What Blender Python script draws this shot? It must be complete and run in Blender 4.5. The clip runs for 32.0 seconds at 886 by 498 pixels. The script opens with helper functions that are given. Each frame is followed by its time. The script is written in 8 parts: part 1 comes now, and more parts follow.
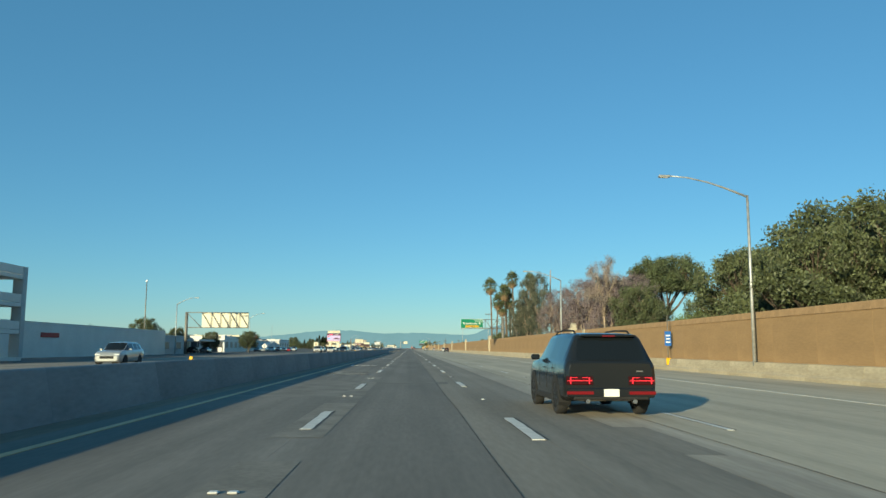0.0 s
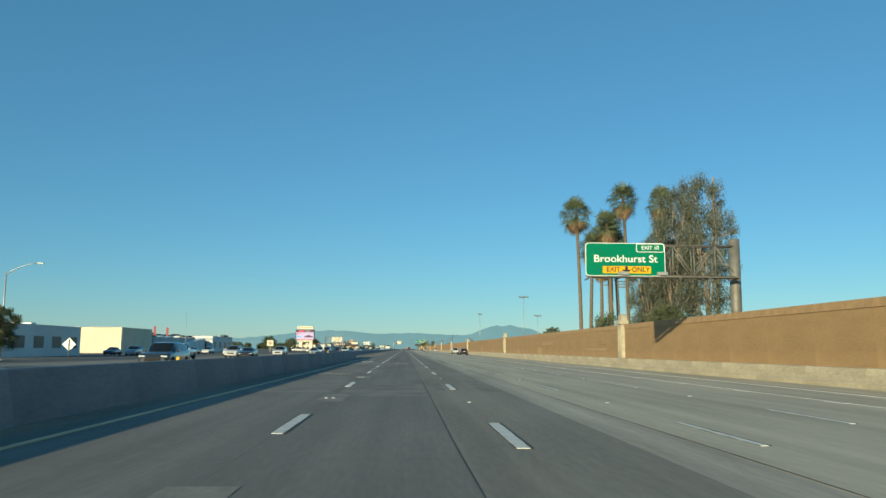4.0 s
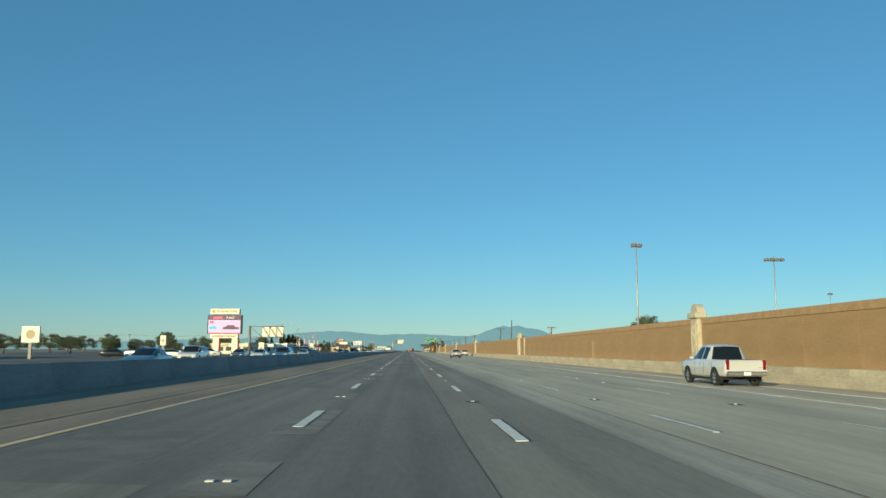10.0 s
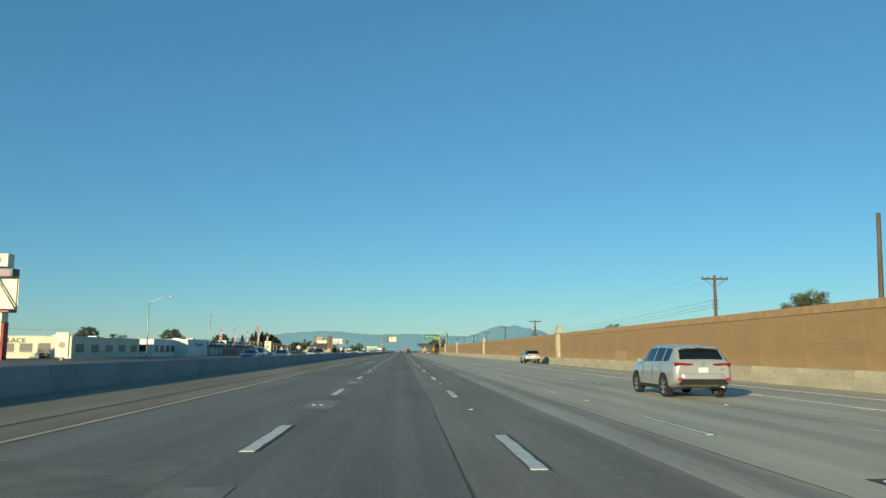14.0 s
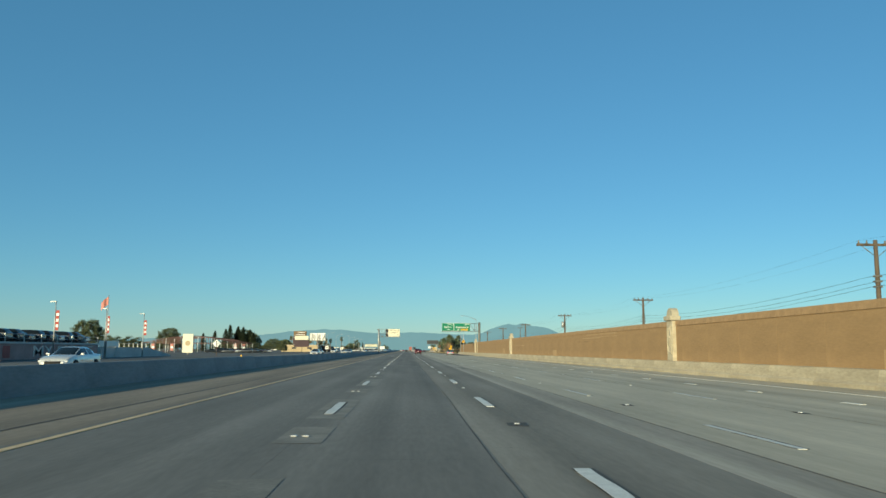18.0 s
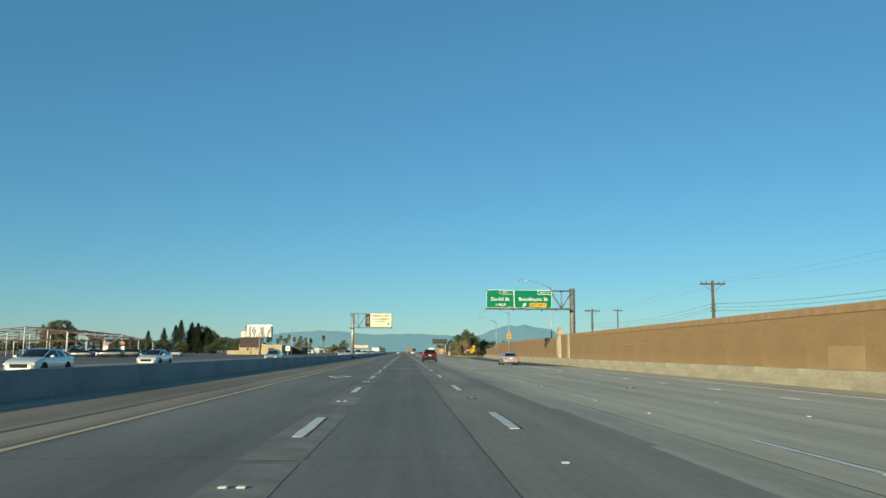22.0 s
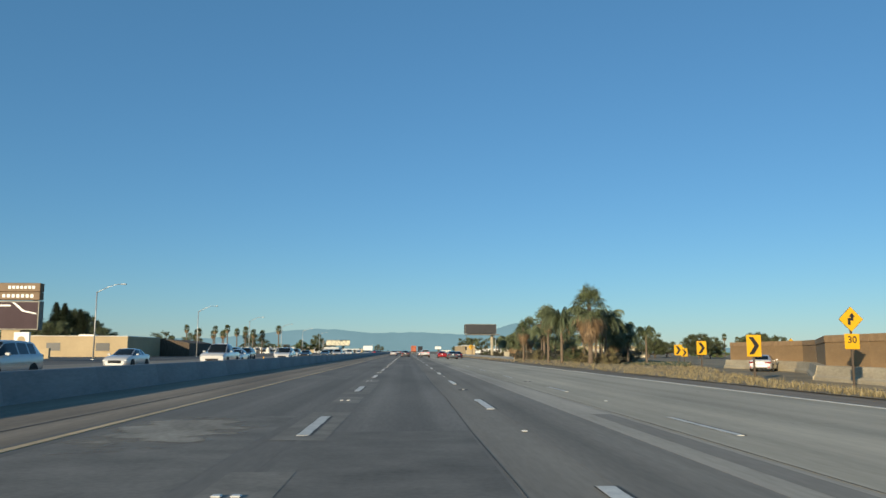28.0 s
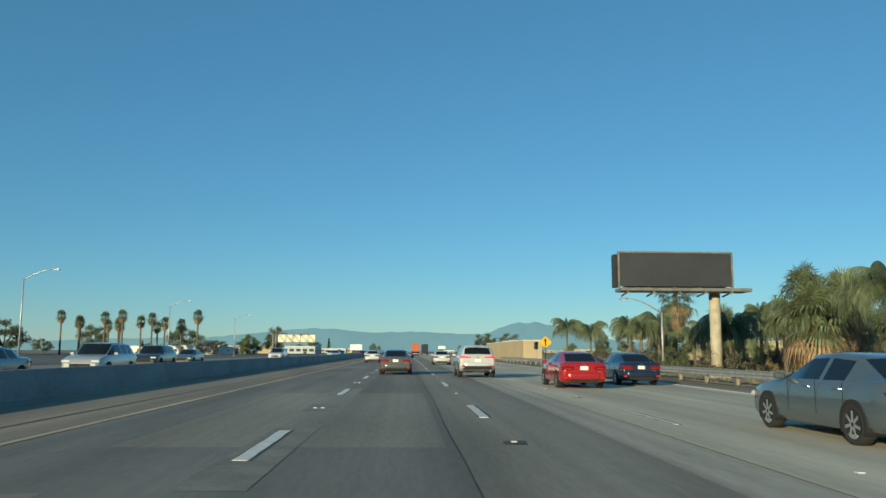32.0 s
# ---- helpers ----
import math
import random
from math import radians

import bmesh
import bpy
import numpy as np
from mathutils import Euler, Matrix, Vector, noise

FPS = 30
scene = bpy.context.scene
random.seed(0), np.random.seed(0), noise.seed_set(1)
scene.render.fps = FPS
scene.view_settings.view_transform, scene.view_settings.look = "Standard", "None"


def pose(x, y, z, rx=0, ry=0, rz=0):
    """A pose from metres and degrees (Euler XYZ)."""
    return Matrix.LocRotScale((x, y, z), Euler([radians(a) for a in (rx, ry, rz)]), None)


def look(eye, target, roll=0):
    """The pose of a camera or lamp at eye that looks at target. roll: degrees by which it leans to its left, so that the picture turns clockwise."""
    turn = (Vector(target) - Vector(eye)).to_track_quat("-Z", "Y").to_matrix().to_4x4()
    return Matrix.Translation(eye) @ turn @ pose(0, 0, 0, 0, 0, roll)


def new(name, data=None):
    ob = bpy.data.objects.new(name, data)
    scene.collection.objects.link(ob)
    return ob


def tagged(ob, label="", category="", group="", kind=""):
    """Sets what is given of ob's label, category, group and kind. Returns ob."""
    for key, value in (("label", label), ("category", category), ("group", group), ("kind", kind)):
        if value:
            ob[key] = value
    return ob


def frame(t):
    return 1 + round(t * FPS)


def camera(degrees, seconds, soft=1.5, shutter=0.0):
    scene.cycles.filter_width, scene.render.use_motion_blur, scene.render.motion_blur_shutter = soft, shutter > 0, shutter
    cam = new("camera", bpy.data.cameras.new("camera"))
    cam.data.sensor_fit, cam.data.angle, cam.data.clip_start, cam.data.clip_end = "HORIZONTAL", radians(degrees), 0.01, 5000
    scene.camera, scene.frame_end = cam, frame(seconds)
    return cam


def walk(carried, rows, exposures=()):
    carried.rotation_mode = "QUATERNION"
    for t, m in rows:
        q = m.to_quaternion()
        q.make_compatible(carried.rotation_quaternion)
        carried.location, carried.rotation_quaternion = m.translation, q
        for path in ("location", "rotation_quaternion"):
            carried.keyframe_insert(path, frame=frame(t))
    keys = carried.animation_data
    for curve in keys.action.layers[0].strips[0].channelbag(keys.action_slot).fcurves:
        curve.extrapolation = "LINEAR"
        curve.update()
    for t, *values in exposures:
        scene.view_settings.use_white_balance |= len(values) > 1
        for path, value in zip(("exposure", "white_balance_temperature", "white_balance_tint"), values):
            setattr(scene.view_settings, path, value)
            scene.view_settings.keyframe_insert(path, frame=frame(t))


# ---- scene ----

cam = camera(59.03, 32.0)
# seconds, sideways, along the road, heading, tilt
PATH = [
    (0.0, -0.1, -0.0, -2.39, 7.23), (0.5, -0.09, 15.9, -2.4, 7.2), (1.0, -0.08, 31.8, -2.48, 7.2),
    (1.5, -0.06, 47.7, -2.6, 7.19), (2.0, -0.03, 63.62, -2.74, 7.19), (2.5, 0.01, 79.58, -2.84, 7.23),
    (4.5, 0.25, 143.27, -2.72, 7.28), (5.0, 0.28, 159.24, -2.65, 7.27), (5.5, 0.3, 175.21, -2.51, 7.28),
    (6.0, 0.31, 191.18, -2.42, 7.31), (6.5, 0.29, 207.17, -2.38, 7.32), (7.0, 0.25, 223.25, -2.39, 7.31),
    (7.5, 0.21, 239.4, -2.38, 7.34), (8.0, 0.17, 255.6, -2.36, 7.33), (8.5, 0.13, 271.88, -2.39, 7.37),
    (9.0, 0.1, 288.22, -2.42, 7.37), (9.5, 0.1, 304.6, -2.49, 7.35), (10.0, 0.1, 320.97, -2.55, 7.39),
    (10.5, 0.12, 337.31, -2.62, 7.39), (11.0, 0.14, 353.64, -2.66, 7.42), (11.5, 0.17, 369.98, -2.74, 7.41),
    (12.0, 0.2, 386.38, -2.79, 7.44), (12.5, 0.24, 402.82, -2.82, 7.42), (13.0, 0.26, 419.27, -2.89, 7.43),
    (13.5, 0.27, 435.72, -2.99, 7.45), (15.5, 0.01, 501.31, -2.64, 7.3), (16.0, -0.04, 517.65, -2.58, 7.35),
    (16.5, -0.08, 533.98, -2.57, 7.4), (17.0, -0.13, 550.27, -2.58, 7.41), (17.5, -0.17, 566.53, -2.61, 7.38),
    (18.0, -0.19, 582.74, -2.62, 7.35), (18.5, -0.21, 598.92, -2.67, 7.35), (19.0, -0.22, 615.07, -2.73, 7.3),
    (19.5, -0.22, 631.19, -2.77, 7.35), (20.0, -0.19, 647.24, -2.83, 7.38), (20.5, -0.17, 663.25, -2.84, 7.37),
    (21.0, -0.15, 679.25, -2.85, 7.38), (21.5, -0.15, 695.25, -2.79, 7.51), (22.0, -0.13, 711.21, -2.76, 7.49),
    (22.5, -0.11, 727.12, -2.71, 7.47), (23.0, -0.09, 743.02, -2.66, 7.43), (23.5, -0.09, 758.92, -2.6, 7.36),
    (24.0, -0.08, 774.8, -2.58, 7.31), (24.5, -0.08, 790.74, -2.53, 7.28), (25.0, -0.1, 806.87, -2.49, 7.28),
    (25.5, -0.16, 823.14, -2.44, 7.26), (27.5, -0.15, 888.18, -2.52, 7.42), (28.0, -0.17, 904.4, -2.64, 7.44),
    (28.5, -0.18, 920.58, -2.73, 7.44), (29.0, -0.16, 936.71, -2.77, 7.44), (29.5, -0.12, 952.77, -2.83, 7.44),
    (30.0, -0.04, 968.79, -2.81, 7.42), (30.5, 0.03, 984.8, -2.77, 7.43), (31.0, 0.1, 1000.79, -2.74, 7.43),
    (31.5, 0.16, 1016.74, -2.69, 7.45), (32.0, 0.21, 1032.64, -2.68, 7.45),
]
walk(cam, [(t, pose(x, y, 1.34, 90 + p, 0, h) @ pose(0, 0, 0, 0, 0, 0.24)) for t, x, y, h, p in PATH],
     [(0.0, 0.47, 6450, -10), (1.5, 0.38, 6450, -10), (8.0, 0.37, 6450, -10), (20.0, 0.35, 6450, -10), (25.5, 0.31, 6450, -10), (27.6, 0.28, 6450, 4), (29.0, 0.27, 6450, 4), (29.8, 0.29, 6420, -9), (32.0, 0.29, 6400, -9)])


W, LANE = 3.66, 1.83

# ---- light ----
SUN = Vector((-2.4, -4.0, 1.0)).normalized()
world = bpy.data.worlds.new("evening_sky")
scene.world = world
world.use_nodes = True
wn = world.node_tree
sky = wn.nodes.new("ShaderNodeTexSky")
sky.sky_type = "NISHITA"
sky.sun_disc = False
sky.sun_elevation = math.asin(SUN.z)
sky.sun_rotation = math.atan2(SUN.x, SUN.y)
sky.air_density, sky.dust_density, sky.ozone_density, sky.altitude = 1.0, 0.0, 5.0, 0
# thin blue evening haze evens out the dome
haze = wn.nodes.new("ShaderNodeMix")
haze.data_type = "RGBA"
haze.inputs["Factor"].default_value = 0.27
haze.inputs["B"].default_value = (0.98, 2.85, 4.75, 1)
wn.links.new(sky.outputs[0], haze.inputs["A"])
wn.links.new(haze.outputs["Result"], wn.nodes["Background"].inputs[0])
wn.nodes["Background"].inputs[1].default_value = 0.1
sun_data = bpy.data.lights.new("sun", "SUN")
sun_data.energy, sun_data.angle, sun_data.color = 5.0, radians(0.6), (1.0, 0.80, 0.56)
sun = new("sun", sun_data)
sun.matrix_world = look(SUN * 100, (0, 0, 0))


# ---- materials ----
def mat(name, color, rough=0.7, metal=0.0, var=0.12, scale=1.0, fine=18.0, bump=0.0, random_tint=0.0, emit=None,
        streak=0.0, stretch=(1, 1, 1)):
    """A worn surface: base colour varied by broad stains and fine grain."""
    m = bpy.data.materials.new(name)
    m.use_nodes = True
    nt = m.node_tree
    b = nt.nodes["Principled BSDF"]
    b.inputs["Roughness"].default_value, b.inputs["Metallic"].default_value = rough, metal
    if var <= 0:
        b.inputs["Base Color"].default_value = (*color, 1)
    else:
        tc = nt.nodes.new("ShaderNodeTexCoord")
        mp = nt.nodes.new("ShaderNodeMapping")
        mp.inputs["Scale"].default_value = stretch
        nt.links.new(tc.outputs["Object"], mp.inputs[0])
        big, small = nt.nodes.new("ShaderNodeTexNoise"), nt.nodes.new("ShaderNodeTexNoise")
        big.inputs["Scale"].default_value, big.inputs["Detail"].default_value = scale, 5
        small.inputs["Scale"].default_value, small.inputs["Detail"].default_value = fine, 3
        for n in (big, small):
            nt.links.new(mp.outputs[0], n.inputs["Vector"])
        add = nt.nodes.new("ShaderNodeMath")
        add.operation = "ADD"
        mul = nt.nodes.new("ShaderNodeMath")
        mul.operation = "MULTIPLY"
        mul.inputs[1].default_value = 0.45
        nt.links.new(small.outputs[0], mul.inputs[0])
        nt.links.new(big.outputs[0], add.inputs[0])
        nt.links.new(mul.outputs[0], add.inputs[1])
        ramp = nt.nodes.new("ShaderNodeMapRange")
        ramp.inputs["From Min"].default_value, ramp.inputs["From Max"].default_value = 0.42, 1.03
        ramp.inputs["To Min"].default_value, ramp.inputs["To Max"].default_value = 1 - var * 2, 1 + var * 2
        nt.links.new(add.outputs[0], ramp.inputs[0])
        val = ramp.outputs[0]
        if streak:
            m3 = nt.nodes.new("ShaderNodeMapping")
            m3.inputs["Scale"].default_value = (1.3, 0.006, 1)
            nt.links.new(tc.outputs["Object"], m3.inputs[0])
            n3 = nt.nodes.new("ShaderNodeTexNoise")
            n3.inputs["Scale"].default_value, n3.inputs["Detail"].default_value = 1.0, 4
            nt.links.new(m3.outputs[0], n3.inputs["Vector"])
            r3 = nt.nodes.new("ShaderNodeMapRange")
            r3.inputs["From Min"].default_value, r3.inputs["From Max"].default_value = 0.3, 0.7
            r3.inputs["To Min"].default_value, r3.inputs["To Max"].default_value = 1 - streak, 1 + streak
            nt.links.new(n3.outputs[0], r3.inputs[0])
            k3 = nt.nodes.new("ShaderNodeMath")
            k3.operation = "MULTIPLY"
            nt.links.new(val, k3.inputs[0])
            nt.links.new(r3.outputs[0], k3.inputs[1])
            val = k3.outputs[0]
        if random_tint:
            oi = nt.nodes.new("ShaderNodeObjectInfo")
            r2 = nt.nodes.new("ShaderNodeMapRange")
            r2.inputs["To Min"].default_value, r2.inputs["To Max"].default_value = 1 - random_tint, 1 + random_tint
            nt.links.new(oi.outputs["Random"], r2.inputs[0])
            m2 = nt.nodes.new("ShaderNodeMath")
            m2.operation = "MULTIPLY"
            nt.links.new(val, m2.inputs[0])
            nt.links.new(r2.outputs[0], m2.inputs[1])
            val = m2.outputs[0]
        mix = nt.nodes.new("ShaderNodeVectorMath")
        mix.operation = "SCALE"
        mix.inputs[0].default_value = color
        nt.links.new(val, mix.inputs["Scale"])
        nt.links.new(mix.outputs[0], b.inputs["Base Color"])
        if bump:
            bp = nt.nodes.new("ShaderNodeBump")
            bp.inputs["Strength"].default_value, bp.inputs["Distance"].default_value = bump, 0.02
            nt.links.new(add.outputs[0], bp.inputs["Height"])
            nt.links.new(bp.outputs[0], b.inputs["Normal"])
    if emit:
        b.inputs["Emission Color"].default_value = (*emit[:3], 1)
        b.inputs["Emission Strength"].default_value = emit[3]
    return m


def coat(m, amount=0.8):
    m.node_tree.nodes["Principled BSDF"].inputs["Coat Weight"].default_value = amount
    m.node_tree.nodes["Principled BSDF"].inputs["Coat Roughness"].default_value = 0.06
    return m


M = {}
M["ground"] = mat("dry_ground", (0.17, 0.15, 0.11), 0.95, var=0.3, scale=0.05, fine=1.5)
M["lot"] = mat("lot_asphalt", (0.09, 0.09, 0.085), 0.9, var=0.25, scale=0.05, fine=2)
M["lane_dark"] = mat("grey_concrete_lane", (0.158, 0.15, 0.132), 0.85, var=0.16, scale=0.35, fine=9, bump=0.15, streak=0.22, stretch=(1.6, 0.22, 1))
M["lane_mid"] = mat("worn_concrete_lane", (0.212, 0.194, 0.16), 0.85, var=0.15, scale=0.35, fine=9, bump=0.15, streak=0.22, stretch=(1.6, 0.22, 1))
M["lane_light"] = mat("pale_concrete_lane", (0.44, 0.395, 0.30), 0.85, var=0.12, scale=0.35, fine=9, bump=0.15, streak=0.15, stretch=(1.6, 0.22, 1))
M["lane_fade"] = mat("half_worn_concrete_lane", (0.34, 0.308, 0.25), 0.85, var=0.15, scale=0.35, fine=9, bump=0.15, streak=0.3, stretch=(1.6, 0.22, 1))
M["shoulder"] = mat("shoulder_concrete", (0.21, 0.175, 0.13), 0.9, var=0.2, scale=0.3, fine=8, bump=0.15, streak=0.22, stretch=(1.5, 0.25, 1))
M["joint"] = mat("tar_joint", (0.06, 0.058, 0.052), 0.8, var=0.2)
M["patch"] = mat("pale_road_patch", (0.205, 0.193, 0.165), 0.85, var=0.2, scale=1.2, fine=12, random_tint=0.14)
M["patch_dark"] = mat("dark_road_patch", (0.162, 0.154, 0.134), 0.85, var=0.2, scale=1.0, fine=12, random_tint=0.12)
M["paint"] = mat("white_road_paint", (0.62, 0.61, 0.56), 0.6, var=0.12, scale=3, fine=40, random_tint=0.1)
M["yellow"] = mat("yellow_road_paint", (0.57, 0.41, 0.21), 0.6, var=0.18, scale=1.0, fine=14, stretch=(1, 0.2, 1))
M["reflector"] = mat("reflector", (0.6, 0.6, 0.58), 0.4, var=0)
M["barrier"] = mat("barrier_concrete", (0.235, 0.24, 0.24), 0.85, var=0.16, scale=0.5, fine=7, bump=0.2, random_tint=0.06, stretch=(1, 0.4, 1.5))
M["wall"] = mat("tan_block_wall", (0.31, 0.2, 0.098), 0.9, var=0.1, scale=0.6, fine=7, bump=0.25, random_tint=0.018, stretch=(1, 0.4, 1.6))
M["wall_cap"] = mat("wall_cap", (0.33, 0.215, 0.112), 0.9, var=0.15, scale=1, fine=9)
M["pale"] = mat("pale_cast_stone", (0.42, 0.37, 0.27), 0.85, var=0.15, scale=2, fine=20, bump=0.2)
M["wall_base"] = mat("wall_base_concrete", (0.4, 0.345, 0.245), 0.88, var=0.17, scale=0.5, fine=8, bump=0.2, random_tint=0.06, stretch=(1, 0.4, 1.4))
M["steel"] = mat("galvanised_steel", (0.42, 0.43, 0.42), 0.5, 0.6, var=0.15, scale=3, fine=30)
M["steel_dark"] = mat("weathered_steel", (0.2, 0.19, 0.165), 0.6, 0.4, var=0.2, scale=2, fine=20)
M["green"] = mat("green_sign_sheet", (0.004, 0.17, 0.085), 0.35, var=0.05)
M["sign_white"] = mat("white_sign_sheet", (0.75, 0.75, 0.72), 0.4, var=0.04)
M["sign_cream"] = mat("cream_sign_sheet", (0.68, 0.64, 0.49), 0.45, var=0.05)
M["sign_black"] = mat("black_sign_sheet", (0.02, 0.02, 0.022), 0.45, var=0)
M["sign_yellow"] = mat("yellow_sign_sheet", (0.72, 0.4, 0.012), 0.4, var=0.05)
M["blue"] = mat("blue_sign_sheet", (0.02, 0.12, 0.42), 0.4, var=0.05)
M["wood"] = mat("utility_pole_wood", (0.1, 0.076, 0.055), 0.9, var=0.25, scale=2, fine=20, stretch=(4, 4, 0.4))
M["bare_wood"] = mat("bare_pale_trunk", (0.36, 0.27, 0.18), 0.85, var=0.25, scale=2, fine=15, stretch=(3, 3, 0.5))
M["trunk"] = mat("palm_trunk", (0.15, 0.115, 0.082), 0.95, var=0.3, scale=3, fine=20, bump=0.5, stretch=(1, 1, 3))
M["bark"] = mat("tree_bark", (0.12, 0.09, 0.065), 0.95, var=0.3, scale=3, fine=20)


def leaf(name, color):
    m = mat(name, color, 0.6, var=0.25, scale=0.6, fine=3, random_tint=0.12)
    nt = m.node_tree
    b = nt.nodes["Principled BSDF"]
    gi = nt.nodes.new("ShaderNodeNewGeometry")
    mr = nt.nodes.new("ShaderNodeMapRange")
    mr.inputs["To Min"].default_value, mr.inputs["To Max"].default_value = 0.6, 1.4
    nt.links.new(gi.outputs["Random Per Island"], mr.inputs[0])
    old = b.inputs["Base Color"].links[0].from_socket
    sc = nt.nodes.new("ShaderNodeVectorMath")
    sc.operation = "SCALE"
    nt.links.new(old, sc.inputs[0])
    nt.links.new(mr.outputs[0], sc.inputs["Scale"])
    nt.links.new(sc.outputs[0], b.inputs["Base Color"])
    return m


M["frond"] = leaf("palm_frond", (0.105, 0.128, 0.062))
M["frond_dry"] = leaf("dry_palm_skirt", (0.24, 0.16, 0.085))
M["leaf"] = leaf("dark_green_leaf", (0.078, 0.094, 0.04))
M["leaf_light"] = leaf("yellow_green_leaf", (0.12, 0.16, 0.04))
M["leaf_pine"] = leaf("conifer_needles", (0.045, 0.065, 0.032))
M["leaf_umbrella"] = leaf("umbrella_pine_needles", (0.07, 0.088, 0.038))
M["leaf_olive"] = leaf("grey_olive_leaf", (0.082, 0.076, 0.052))
M["leaf_euc"] = leaf("eucalyptus_leaf", (0.084, 0.093, 0.062))
M["leaf_dry"] = leaf("dry_olive_leaf", (0.16, 0.135, 0.06))
M["blossom"] = leaf("mauve_blossom", (0.155, 0.12, 0.128))
M["twig"] = leaf("dry_grey_twigs", (0.21, 0.175, 0.155))
M["pale_bark"] = mat("peeling_pale_bark", (0.34, 0.27, 0.2), 0.9, var=0.3, scale=2, fine=12, stretch=(3, 3, 0.6))
M["white_paint"] = mat("white_wall_paint", (0.7, 0.69, 0.65), 0.75, var=0.06, scale=0.3, fine=3)
M["cream_paint"] = mat("cream_wall_paint", (0.68, 0.61, 0.46), 0.8, var=0.07, scale=0.3, fine=3)
M["wall_patch"] = mat("repainted_wall_patch", (0.37, 0.25, 0.13), 0.88, var=0.08, scale=0.6, fine=6)
M["tan_paint"] = mat("tan_wall_paint", (0.43, 0.335, 0.2), 0.8, var=0.07, scale=0.3, fine=3)
M["sign_back"] = mat("weathered_sign_back", (0.16, 0.14, 0.1), 0.7, 0.1, var=0.12, scale=1.5)
M["grey_paint"] = mat("grey_wall_paint", (0.45, 0.47, 0.47), 0.8, var=0.07, scale=0.3, fine=3)
M["dark_opening"] = mat("dark_window_glass", (0.02, 0.025, 0.03), 0.35, var=0)
M["roof"] = mat("flat_roof", (0.3, 0.29, 0.27), 0.9, var=0.15, scale=0.3)
M["red_cloth"] = mat("red_banner", (0.36, 0.055, 0.045), 0.7, var=0.1)
# distance haze on the hills is painted: dark base plus a blue-grey emission
M["mountain"] = mat("hills_painted_haze", (0.035, 0.055, 0.075), 1.0, var=0.12, scale=0.004, fine=0.02, emit=(0.24, 0.44, 0.51, 0.47))


# ---- mesh helpers ----
def finish(name, bm, material, parent=None, label="", smooth=False):
    me = bpy.data.meshes.new(name)
    if smooth:
        for fc in bm.faces:
            fc.smooth = True
    bm.normal_update()
    bm.to_mesh(me)
    bm.free()
    for m in (material if isinstance(material, (list, tuple)) else [material]):
        me.materials.append(m)
    ob = new(name, me)
    if parent is not None:
        ob.parent = parent
    if label:
        ob["label"] = label
    return ob


def part(name, bm, material, parent, label="", smooth=False):
    return finish(name, bm, material, parent, label, smooth)


def thing(name, at=(0, 0, 0), rz=0.0, label="", category="", group="", kind=""):
    ob = new(name)
    ob.empty_display_size = 0.2
    ob.matrix_basis = pose(at[0], at[1], at[2], 0, 0, rz)
    return tagged(ob, label, category, group, kind)


def box(bm, x0, x1, y0, y1, z0, z1, bevel=0.0):
    r = bmesh.ops.create_cube(bm, size=1)
    vs = r["verts"]
    bmesh.ops.transform(bm, verts=vs, matrix=Matrix.LocRotScale(((x0 + x1) / 2, (y0 + y1) / 2, (z0 + z1) / 2), None,
                                                                 (abs(x1 - x0), abs(y1 - y0), abs(z1 - z0))))
    if bevel:
        es = list({e for v in vs for e in v.link_edges})
        bmesh.ops.bevel(bm, geom=es, offset=bevel, segments=1, affect="EDGES")
    return bm


def boxm(x0, x1, y0, y1, z0, z1, bevel=0.0):
    return box(bmesh.new(), x0, x1, y0, y1, z0, z1, bevel)


def tube(bm, pts, radii, seg=8, cap=True):
    """A round bar through the points, with a radius at each."""
    pts = [Vector(p) for p in pts]
    if not isinstance(radii, (list, tuple)):
        radii = [radii] * len(pts)
    rings = []
    for i, p in enumerate(pts):
        d = (pts[min(i + 1, len(pts) - 1)] - pts[max(i - 1, 0)]).normalized()
        a = d.cross(Vector((0, 0, 1)) if abs(d.z) < 0.9 else Vector((1, 0, 0))).normalized()
        b = d.cross(a)
        rings.append([bm.verts.new(p + (a * math.cos(k * 2 * math.pi / seg) + b * math.sin(k * 2 * math.pi / seg)) * radii[i])
                      for k in range(seg)])
    for r0, r1 in zip(rings, rings[1:]):
        for k in range(seg):
            bm.faces.new((r0[k], r0[(k + 1) % seg], r1[(k + 1) % seg], r1[k])).smooth = True
    if cap:
        bm.faces.new(rings[0][::-1])
        bm.faces.new(rings[-1])
    return bm


def tubem(pts, radii, seg=8):
    return tube(bmesh.new(), pts, radii, seg)


def prism(bm, poly, y0, y1):
    """A profile in x and z, pushed along y."""
    a = [bm.verts.new((x, y0, z)) for x, z in poly]
    b = [bm.verts.new((x, y1, z)) for x, z in poly]
    n = len(poly)
    for i in range(n):
        bm.faces.new((a[i], b[i], b[(i + 1) % n], a[(i + 1) % n]))
    bm.faces.new(a)
    bm.faces.new(b[::-1])
    bmesh.ops.recalc_face_normals(bm, faces=bm.faces)
    return bm


